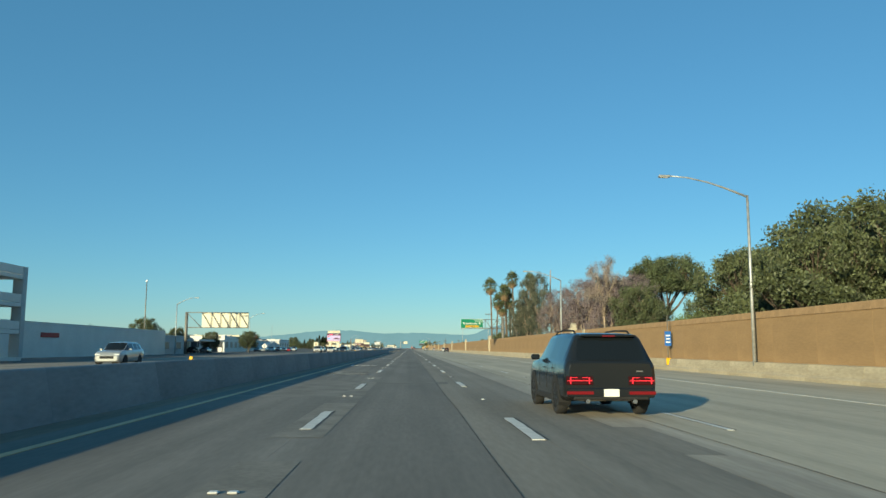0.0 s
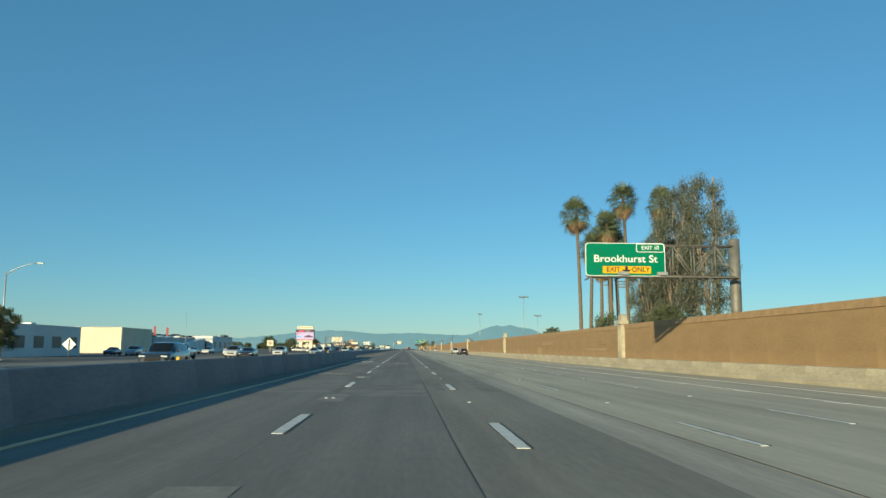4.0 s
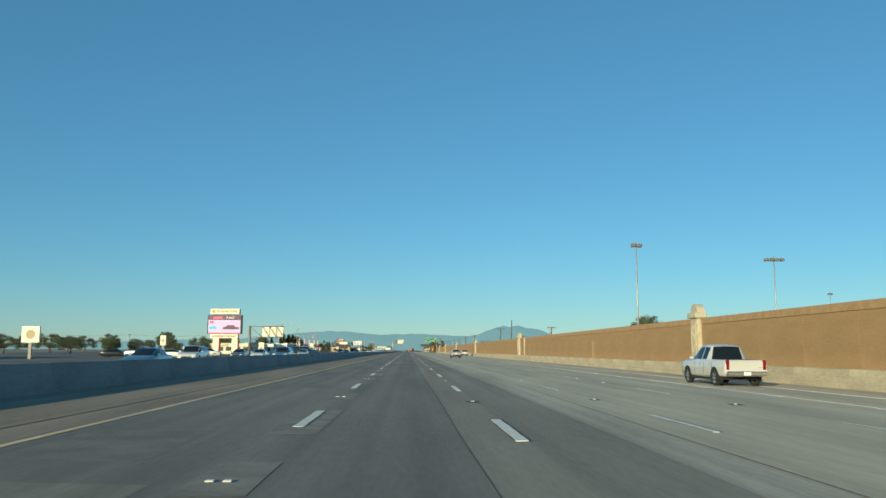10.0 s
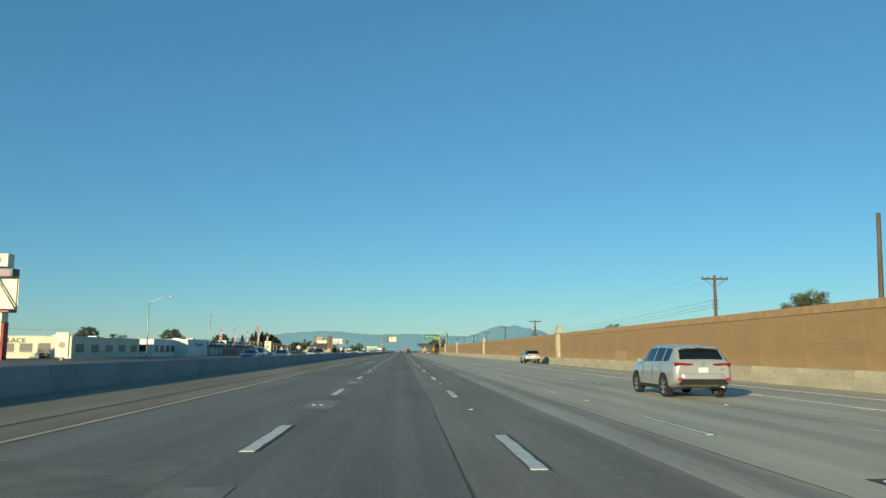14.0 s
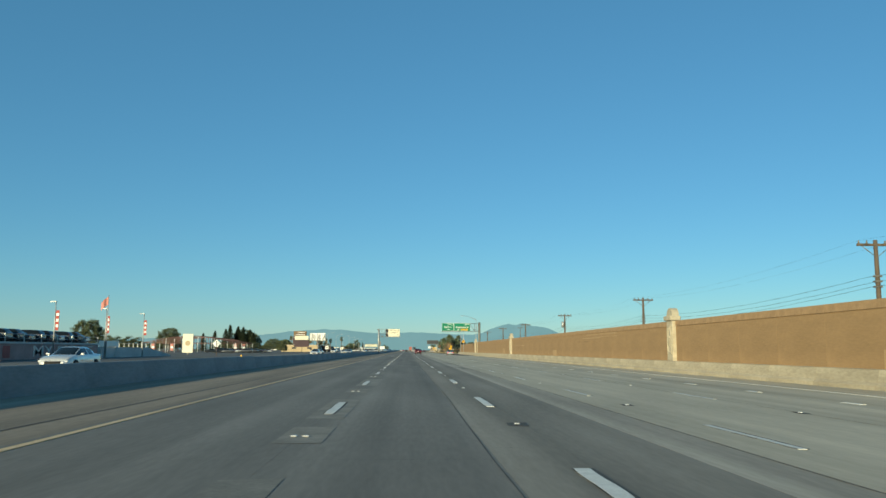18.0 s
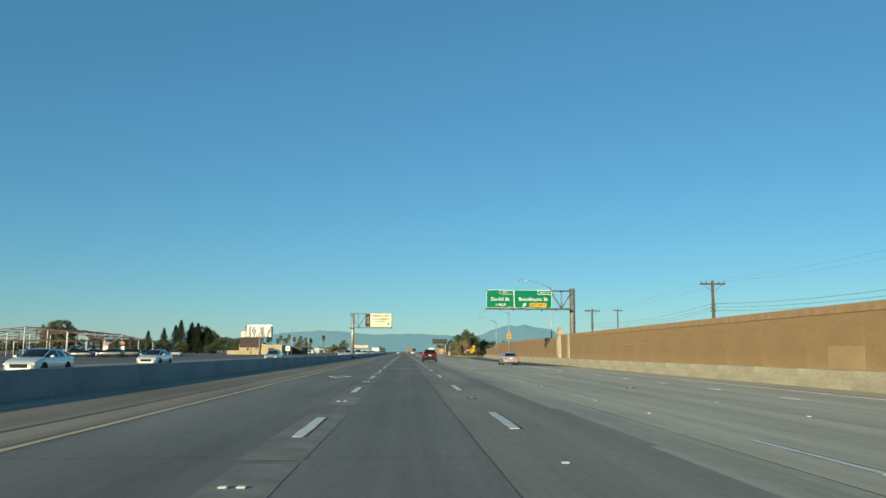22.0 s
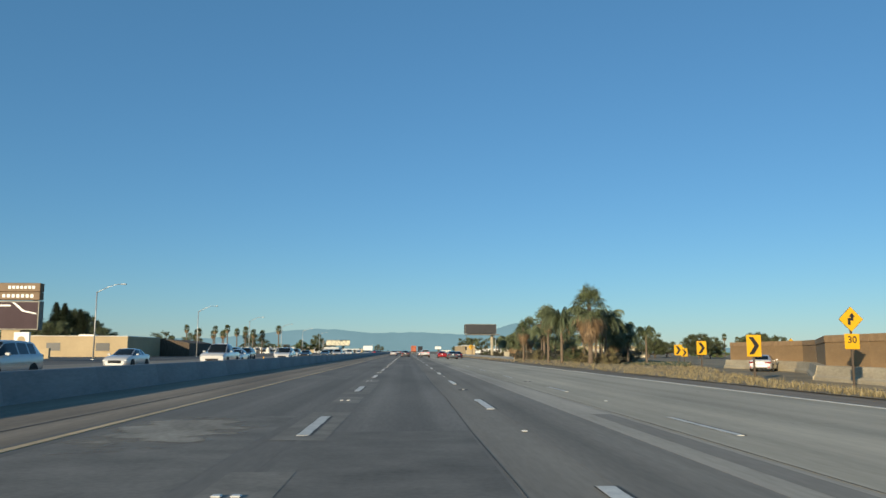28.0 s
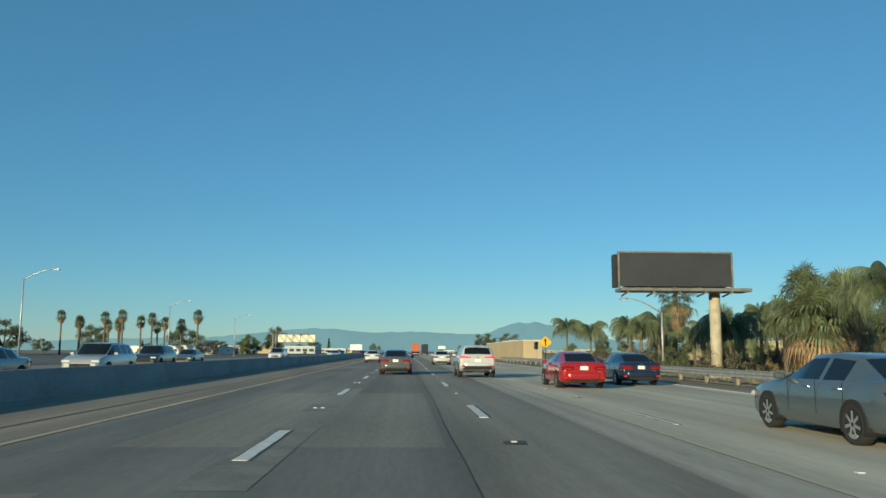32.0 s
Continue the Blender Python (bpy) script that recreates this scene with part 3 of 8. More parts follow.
for y in (8.0, 99.5, 198.3, 282.5, 374.3, 460.8, 551.0, 641.8, 734.5, 813.0):
    pilaster(wall_x(y) - 0.02, y)
for y in (93.5, 455.1, 807.6):
    part("wall_pier", boxm(wall_x(y) - 0.12, wall_x(y) + 0.2, y - 0.45, y + 0.45, -0.3, 3.66, 0.03), M["pale"], wall, "plain pale pier")
for y, dz, w in ((264.3, 0.75, 1.3), (405.2, 1.8, 0.5), (305, 0.8, 1.4), (614.2, 0.85, 1.2), (690, 0.8, 1.3)):
    part("repaired_patch", boxm(wall_x(y) - 0.012, wall_x(y) + 0.1, y - w, y + w, 0.58, 0.58 + dz, 0.004), M["wall_patch"], wall, "paler repaired patch of the wall")

# bands of brown paint rolled over old scrawls
M["wall_cover"] = mat("dull_brown_cover_paint", (0.282, 0.18, 0.088), 0.9, var=0.14, scale=1.5, fine=10, stretch=(1, 0.3, 1))
rc = random.Random(14)
for y0, z0, n in ((331.0, 2.1, 9), (318, 2.5, 4), (196, 1.3, 4), (228, 1.5, 5), (420, 2.4, 3), (476, 1.2, 4), (596, 1.6, 4), (655, 2.2, 5), (716, 1.4, 4), (765, 1.9, 4)):
    for k in range(n):
        ya, ln = y0 + rc.uniform(0, 12), rc.uniform(3, 13)
        zz = z0 + rc.uniform(0, 0.85)
        part("painted_band", boxm(wall_x(ya) - 0.006 - 0.002 * k, wall_x(ya) + 0.05, ya, ya + ln, zz, zz + rc.uniform(0.06, 0.16)), M["wall_cover"] if rc.random() < 0.75 else M["wall_patch"], wall, "band of mismatched brown paint")
for y0, ln, z0, z1 in ((326.0, 5.2, 0.62, 1.85), (241, 3.2, 0.62, 1.6), (521, 3.6, 0.62, 1.4), (745, 3.0, 0.62, 1.7)):
    part("painted_patch", boxm(wall_x(y0) - 0.008, wall_x(y0) + 0.05, y0, y0 + ln, z0, z1), M["wall_patch"], wall, "paler square of cover paint")

# ---- exit ramp ----
RAMP = [(14.0, 19.6, 800), (13.6, 19.8, 850), (14.6, 20.7, 905), (20.7, 24.4, 949), (29.2, 36.5, 979), (35.5, 43.5, 1001), (45, 54, 1025), (62, 76, 1055), (122, 138, 1110)]


def ramp_left(y):
    for (a0, b0, y0), (a1, b1, y1) in zip(RAMP, RAMP[1:]):
        if y0 <= y <= y1:
            return a0 + (a1 - a0) * (y - y0) / (y1 - y0)
    return RAMP[-1][0]


# bare earth under the ramp, the verge and the lots behind the wall's end
M["gore"] = mat("bare_tan_earth", (0.23, 0.19, 0.12), 0.95, var=0.3, scale=0.15, fine=3, bump=0.3)
sheet("gore_ground", [15.5, 40, 90, 200], [880, 1000, 1200, 1420], -0.27, M["gore"], "bare earth round the exit ramp", "ground")
bm = bmesh.new()
vs = [(bm.verts.new((a, y, zr(a) + 0.012)), bm.verts.new((b, y, zr(b) + 0.012))) for a, b, y in RAMP]
for p, q in zip(vs, vs[1:]):
    bm.faces.new((p[0], p[1], q[1], q[0]))
tagged(finish("ramp_road", bm, M["lot"]), "dark asphalt exit ramp curving away", "road", "", "structure")
bm = bmesh.new()
for (a0, b0, y0), (a1, b1, y1) in zip(RAMP[2:-1], RAMP[3:]):
    slab(bm, [(a0 + 0.5, y0), (a0 + 0.66, y0), (a1 + 0.66, y1), (a1 + 0.5, y1)], zr, 0.02)
tagged(finish("ramp_line", bm, M["paint"]), "white edge line of the ramp", "road marking", "", "structure")

# verge with dry grass between freeway and ramp
bm = bmesh.new()
V0, V1, nv = 906.0, 1400.0, 80
prev = None
for k in range(nv + 1):
    y = V0 + (V1 - V0) * k / nv
    xr = max(15.7, min(ramp_left(y) - 0.15, 44.0))
    row = []
    for j in range(6):
        x = 15.5 + (xr - 15.5) * j / 5
        row.append(bm.verts.new((x, y, zr(15) + 0.03 + 0.05 * noise.noise((x * 0.3, y * 0.2, 1)) * (0 < j < 5) - (0.12 if j == 5 else 0))))
    if prev:
        for j in range(5):
            bm.faces.new((prev[j], prev[j + 1], row[j + 1], row[j]))
    prev = row
M["lawn"] = mat("mown_lawn", (0.075, 0.11, 0.03), 0.9, var=0.3, scale=0.5, fine=12, bump=0.4)
lw = bmesh.new()
pv = None
for k in range(16):
    y = 990 + k * 5.0
    c = (lw.verts.new((min(27, ramp_left(y) - 3), y, -0.1)), lw.verts.new((min(ramp_left(y) - 0.8, 43), y, -0.12)))
    if pv:
        lw.faces.new((pv[0], pv[1], c[1], c[0]))
    pv = c
tagged(finish("lawn", lw, M["lawn"]), "green mown lawn inside the ramp's curve", "lawn", "", "structure")
M["verge"] = mat("dry_verge", (0.27, 0.215, 0.13), 0.95, var=0.35, scale=0.4, fine=5, bump=0.4)
tagged(finish("verge", bm, M["verge"], smooth=True), "dry brown verge with sparse grass", "ground", "", "structure")

# lots beyond the opposite lanes
sheet("pavement", [-150, -31.2], [-60, 1700], -0.03, M["lot"], "dark asphalt of the dealership lots and frontage road", "pavement")

# hills on the horizon
bm = bmesh.new()
prev = None
for k in range(421):
    x = -4200 + 8400 * k / 420
    bell = lambda c, w: math.exp(-((x - c) / w) ** 2)
    h = 70 + 50 * bell(-480, 300) + 34 * bell(150, 430) + 74 * math.exp(-((x - 630) / 190) ** 4) + 28 * bell(885, 120) + 9 * bell(552, 30) + 13 * bell(640, 34)
    h += 7 * noise.noise((x * 0.006, 1.3, 0)) + 5 * noise.noise((x * 0.021, 5.1, 0)) + 2.5 * noise.noise((x * 0.06, 2.1, 0))
    h *= max(0.3, 1 - max(0, x - 950) / 1200) * max(0.35, 1 - max(0, -x - 1200) / 1800)
    h *= 0.88
    cur = [bm.verts.new((x, 4840, -5)), bm.verts.new((x, 4830, h * 0.45 + 5 * noise.noise((x * 0.02, 9, 0)))), bm.verts.new((x, 4890, h))]
    if prev:
        bm.faces.new((prev[0], cur[0], cur[1], prev[1]))
        bm.faces.new((prev[1], cur[1], cur[2], prev[2]))
    prev = cur
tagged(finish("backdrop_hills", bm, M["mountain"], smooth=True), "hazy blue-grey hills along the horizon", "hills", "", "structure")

# ---- vehicles ----
def paint(name, color, metal=0.25, rough=0.26):
    return coat(mat(name, color, rough, metal, var=0.02, scale=2, fine=9), 0.9)


P = {k: paint(k + "_car_paint", c, 0.0 if k == "black" else 0.25, 0.15 if k == "black" else 0.26) for k, c in {
    "black": (0.012, 0.014, 0.016), "grey": (0.11, 0.105, 0.1), "silver": (0.36, 0.37, 0.37), "steelblue": (0.085, 0.108, 0.125),
    "white": (0.58, 0.575, 0.56), "red": (0.085, 0.003, 0.012), "brightred": (0.36, 0.015, 0.018), "navy": (0.015, 0.022, 0.05),
    "charcoal": (0.035, 0.038, 0.045), "blue": (0.05, 0.12, 0.2), "orange": (0.5, 0.1, 0.03)}.items()}
pb_ = P["black"].node_tree.nodes["Principled BSDF"]
pb_.inputs["Coat Weight"].default_value, pb_.inputs["Specular IOR Level"].default_value = 0.35, 0.25
M["glass"] = coat(mat("tinted_car_glass", (0.008, 0.01, 0.011), 0.06, var=0), 0.15)
M["glass"].node_tree.nodes["Principled BSDF"].inputs["Specular IOR Level"].default_value = 0.3
M["tyre"] = mat("tyre_rubber", (0.018, 0.018, 0.018), 0.85, var=0.1)
M["rim"] = mat("alloy_rim", (0.5, 0.5, 0.5), 0.3, 0.8, var=0.05)
M["rim_black"] = mat("black_rim", (0.02, 0.02, 0.02), 0.35, 0.4, var=0)
M["plastic"] = mat("black_trim_plastic", (0.012, 0.0125, 0.013), 0.85, var=0.1, scale=4)
M["tail"] = mat("red_tail_lamp", (0.16, 0.005, 0.008), 0.2, var=0)
M["tail_lit"] = mat("lit_tail_lamp", (0.5, 0.01, 0.02), 0.3, var=0, emit=(1.0, 0.03, 0.06, 0.55))
M["tail_dark"] = mat("smoked_tail_lamp", (0.035, 0.002, 0.003), 0.15, var=0)
M["tail_soft"] = mat("red_reflector", (0.4, 0.012, 0.02), 0.3, var=0)
M["head"] = mat("clear_head_lamp", (0.7, 0.72, 0.72), 0.15, 0.2, var=0)
M["chrome"] = mat("chrome", (0.7, 0.7, 0.7), 0.15, 1.0, var=0)
M["plate"] = mat("white_number_plate", (0.72, 0.72, 0.68), 0.5, var=0.03)

# stations from the tail to the nose: share of the length, bottom, belt, top, half-width share, roof half-width share,
# and what the stretch up to the next station holds (body, rear window, side window, windscreen)
KIND = {
    "sedan": dict(L=4.85, W=1.84, H=1.45, r=0.33, st=[
        (0.0, 0.40, 0.82, 0.84, 0.82, 0.70, ""), (0.008, 0.33, 0.92, 0.95, 0.91, 0.72, ""), (0.025, 0.27, 0.98, 1.02, 0.95, 0.72, ""), (0.10, 0.22, 0.98, 1.04, 0.98, 0.70, ""),
        (0.125, 0.21, 0.98, 1.05, 0.985, 0.70, "rw"), (0.24, 0.20, 0.97, 1.35, 0.99, 0.64, ""), (0.265, 0.20, 0.97, 1.39, 0.99, 0.63, "sw"), (0.40, 0.19, 0.96, 1.44, 1.0, 0.63, ""),
        (0.425, 0.19, 0.96, 1.445, 1.0, 0.63, "sw"), (0.535, 0.19, 0.955, 1.42, 1.0, 0.63, ""), (0.55, 0.19, 0.955, 1.40, 1.0, 0.63, "ws"), (0.65, 0.19, 0.945, 1.19, 1.0, 0.65, "ws"), (0.725, 0.19, 0.93, 0.99, 0.995, 0.70, ""),
        (0.86, 0.20, 0.86, 0.90, 0.97, 0.70, ""), (0.95, 0.21, 0.76, 0.79, 0.92, 0.70, ""), (0.985, 0.24, 0.66, 0.69, 0.82, 0.68, ""), (1.0, 0.3, 0.56, 0.58, 0.7, 0.6, "")]),
    "suv": dict(L=4.9, W=1.93, H=1.70, r=0.375, st=[
        (0.0, 0.56, 1.04, 1.06, 0.84, 0.74, ""), (0.008, 0.52, 1.12, 1.15, 0.93, 0.75, ""), (0.02, 0.47, 1.15, 1.20, 0.965, 0.74, ""), (0.026, 0.45, 1.15, 1.23, 0.97, 0.79, "rw"),
        (0.085, 0.36, 1.15, 1.55, 0.985, 0.715, ""), (0.10, 0.33, 1.15, 1.62, 0.985, 0.70, ""), (0.135, 0.3, 1.14, 1.655, 0.99, 0.695, "sw"), (0.245, 0.25, 1.13, 1.68, 1.0, 0.695, ""), (0.265, 0.25, 1.13, 1.685, 1.0, 0.695, "sw"),
        (0.42, 0.25, 1.12, 1.70, 1.0, 0.70, ""), (0.44, 0.25, 1.12, 1.70, 1.0, 0.70, "sw"), (0.585, 0.25, 1.11, 1.66, 1.0, 0.70, ""), (0.6, 0.25, 1.105, 1.64, 1.0, 0.70, "ws"), (0.68, 0.25, 1.095, 1.37, 1.0, 0.71, "ws"), (0.745, 0.25, 1.08, 1.14, 0.995, 0.7, ""),
        (0.87, 0.26, 1.02, 1.06, 0.975, 0.72, ""), (0.955, 0.28, 0.92, 0.95, 0.93, 0.72, ""), (0.985, 0.31, 0.82, 0.85, 0.86, 0.7, ""), (1.0, 0.38, 0.7, 0.72, 0.76, 0.695, "")]),
    "boxy": dict(L=4.83, W=1.90, H=1.73, r=0.385, st=[
        (0.0, 0.46, 1.06, 1.08, 0.90, 0.80, ""), (0.006, 0.42, 1.10, 1.13, 0.955, 0.80, ""), (0.016, 0.4, 1.11, 1.15, 0.98, 0.79, "rw"), (0.05, 0.36, 1.12, 1.60, 0.99, 0.71, ""), (0.058, 0.35, 1.12, 1.66, 0.99, 0.69, ""), (0.1, 0.3, 1.12, 1.69, 1.0, 0.69, "sw"),
        (0.235, 0.26, 1.115, 1.715, 1.0, 0.69, ""), (0.255, 0.26, 1.115, 1.72, 1.0, 0.69, "sw"), (0.42, 0.25, 1.11, 1.73, 1.0, 0.69, ""), (0.44, 0.25, 1.11, 1.73, 1.0, 0.69, "sw"), (0.61, 0.25, 1.105, 1.70, 1.0, 0.68, ""), (0.625, 0.25, 1.1, 1.67, 1.0, 0.68, "ws"),
        (0.69, 0.25, 1.1, 1.42, 1.0, 0.69, "ws"), (0.745, 0.25, 1.09, 1.16, 1.0, 0.72, ""), (0.9, 0.27, 1.06, 1.11, 0.985, 0.75, ""), (0.975, 0.3, 0.99, 1.03, 0.95, 0.78, ""), (1.0, 0.4, 0.86, 0.89, 0.88, 0.74, "")]),
    "pickup": dict(L=5.7, W=1.98, H=1.88, r=0.4, st=[
        (0.0, 0.56, 1.1, 1.11, 0.92, 0.8, ""), (0.005, 0.5, 1.16, 1.175, 0.965, 0.8, ""), (0.02, 0.45, 1.17, 1.18, 0.985, 0.8, ""), (0.355, 0.36, 1.17, 1.18, 1.0, 0.8, "rw"), (0.37, 0.36, 1.17, 1.78, 1.0, 0.66, ""),
        (0.385, 0.35, 1.17, 1.83, 1.0, 0.655, "sw"), (0.48, 0.35, 1.165, 1.875, 1.0, 0.655, ""), (0.495, 0.35, 1.165, 1.88, 1.0, 0.655, "sw"), (0.60, 0.35, 1.16, 1.84, 1.0, 0.65, ""), (0.61, 0.35, 1.16, 1.81, 1.0, 0.65, "ws"), (0.68, 0.35, 1.15, 1.5, 1.0, 0.67, "ws"),
        (0.735, 0.35, 1.14, 1.21, 0.995, 0.72, ""), (0.88, 0.36, 1.1, 1.15, 0.985, 0.76, ""), (0.97, 0.38, 1.03, 1.07, 0.95, 0.78, ""), (1.0, 0.46, 0.9, 0.92, 0.88, 0.74, "")]),
}
CACHE = {}


def cached(key, build):
    if key not in CACHE:
        me = bpy.data.meshes.new(key[0])
        bm, m, smooth = build()
        if smooth:
            for fc in bm.faces:
                fc.smooth = True
        bm.normal_update()
        bm.to_mesh(me)
        bm.free()
        me.materials.append(m)
        CACHE[key] = me
    return CACHE[key]


def shell(kind, plain=False, two_tone=False):
    """The car's skin as one lofted grid, cut into body, rear window, windscreen and side windows."""
    k = KIND[kind]
    L, hw = k["L"], k["W"] / 2
    rows = []
    for s, zb, belt, top, w, wr, tag in k["st"]:
        h, rr = hw * w, hw * wr
        up = top - belt
        z7, z5 = top - min(0.05, up * 0.35), belt + min(0.025, up * 0.2)
        a5, a7 = 0.925 * h, min(rr, 0.9 * h)
        mid = 0.9
        half = [(0.74 * h, zb), (0.93 * h, zb + 0.035), (0.985 * h, zb + 0.12), (1.0 * h, zb + 0.42 * (belt - zb)), (0.995 * h, zb + 0.62 * (belt - zb)), (0.975 * h, belt - 0.09), (0.945 * h, belt - 0.015),
                (a5, z5), (a5 + (a7 - a5) * mid + 0.012, z5 + (z7 - z5) * mid), (a7, z7), (a7 * 0.92, top - min(0.014, up * 0.1)), (a7 * 0.45, top + 0.002)]
        ring = half + [(-a, b) for a, b in half[::-1]]
        rows.append([(a, -L / 2 + s * L, b) for a, b in ring])
    n = len(rows[0])
    m = n // 2
    bms = {}

    def face(name, quad):
        bm, seen = bms.setdefault(name, (bmesh.new(), {}))
        vs = []
        for q in quad:
            key = tuple(round(c, 4) for c in q)
            if key not in seen:
                seen[key] = bm.verts.new(q)
            if seen[key] not in vs:
                vs.append(seen[key])
        if len(vs) > 2:
            bm.faces.new(vs)
    sw = 0
    tags = [st[6] for st in k["st"]]
    last_sw = max(i for i, t in enumerate(tags) if t == "sw")
    first, last = tags.index("rw"), max(i for i, t in enumerate(tags) if t == "ws")
    for j in range(len(rows) - 1):
        tag = tags[j]
        if tag == "sw":
            sw += 1
        for i in range(n):
            a = i if i < m else n - 2 - i if i < n - 1 else -1
            side = 0 if i < m - 1 else 1
            nm = "body"
            if plain:
                if first <= j <= last and (a in (7, 8) or (tag in ("rw", "ws") and (a in (9, 10, 11) or i == m - 1))):
                    nm = "windows"
            elif tag == "sw" and a == 7:
                nm = "side_window_%d_%d" % (side, sw)
            elif tag == "ws" and a == 7:
                nm = "side_window_%d_%d" % (side, sw)
            elif j == last_sw + 1 and a == 7 and tag == "":
                nm = "side_window_%d_%d" % (side, sw)
            elif tag == "rw" and (a in (10, 11) or i == m - 1):
                nm = "rear_window"
            elif tag == "ws" and (a in (9, 10, 11) or i == m - 1):
                nm = "windscreen"
            if two_tone and nm == "body":
                if first <= j <= last and a >= 7 or first <= j <= last and i == m - 1:
                    nm = "roof"
                elif a in (-1, 0, 1):
                    nm = "lower_cladding"
            face(nm, (rows[j][i], rows[j + 1][i], rows[j + 1][(i + 1) % n], rows[j][(i + 1) % n]))
    for nm in list(bms):
        bmesh.ops.recalc_face_normals(bms[nm][0], faces=bms[nm][0].faces)
    # ends, with edges of their own so that they stay crisp
    bm = bms["body"][0]
    for row, flip in ((rows[0], False), (rows[-1], True)):
        vs = [bm.verts.new(q) for q in row]
        f = bm.faces.new(vs if not flip else vs[::-1])
        f.normal_update()
        if (f.normal.y > 0) != flip:
            f.normal_flip()
    # the windows' normals face outwards
    for nm, (b2, sn) in bms.items():
        if nm not in ("body", "lower_cladding"):
            for f in b2.faces:
                f.normal_update()
                c = f.calc_center_median()
                if f.normal.dot(Vector((c.x, c.y * 0.3, max(0.2, c.z - 0.9)))) < 0:
                    f.normal_flip()
    return {nm: v[0] for nm, v in bms.items()}


def rounded_bumper(w, up, out, back):
    """A bumper bar that bows outwards and wraps round the corners."""
    bm = bmesh.new()
    rows = []
    for k in range(15):
        t = -1 + 2 * k / 14
        y = -out * (1 - abs(t) ** 2.5) + back * max(0, abs(t) - 0.82) / 0.18
        rows.append([bm.verts.new((w * t, y + dy, dz)) for dy, dz in ((0.14, up), (0.03, up), (0.0, up * 0.6), (0.0, -up * 0.4), (0.04, -up), (0.14, -up))])
    for a, b in zip(rows, rows[1:]):
        for i in range(6):
            bm.faces.new((a[i], b[i], b[(i + 1) % 6], a[(i + 1) % 6]))
    bm.faces.new(rows[0])
    bm.faces.new(rows[-1][::-1])
    bmesh.ops.recalc_face_normals(bm, faces=bm.faces)
    return bm


def lamp_wedge(w, h, sx, taper=0.55, wrap=0.28):
    """A lamp that wraps round the corner and tapers inwards; sx gives the outer side."""
    bm = bmesh.new()
    a = [(-w * 0.5, h * (1 - taper) * 0.5), (w * 0.2, h * 0.42), (w * 0.46, h * 0.5)]
    prof = a + [(p, -q) for p, q in a[::-1]]
    front = [bm.verts.new((sx * p, -0.035 + 0.05 * max(0, p / w) ** 2, q)) for p, q in prof]
    back = [bm.verts.new((sx * p, 0.06, q)) for p, q in prof]
    nn = len(prof)
    bm.faces.new(front)
    for i in range(nn):
        bm.faces.new((front[i], back[i], back[(i + 1) % nn], front[(i + 1) % nn]))
    box(bm, sx * w * 0.40, sx * (w * 0.40 + 0.055), -0.015, wrap, -h * 0.42, h * 0.42, 0.012)
    bmesh.ops.recalc_face_normals(bm, faces=bm.faces)
    return bm


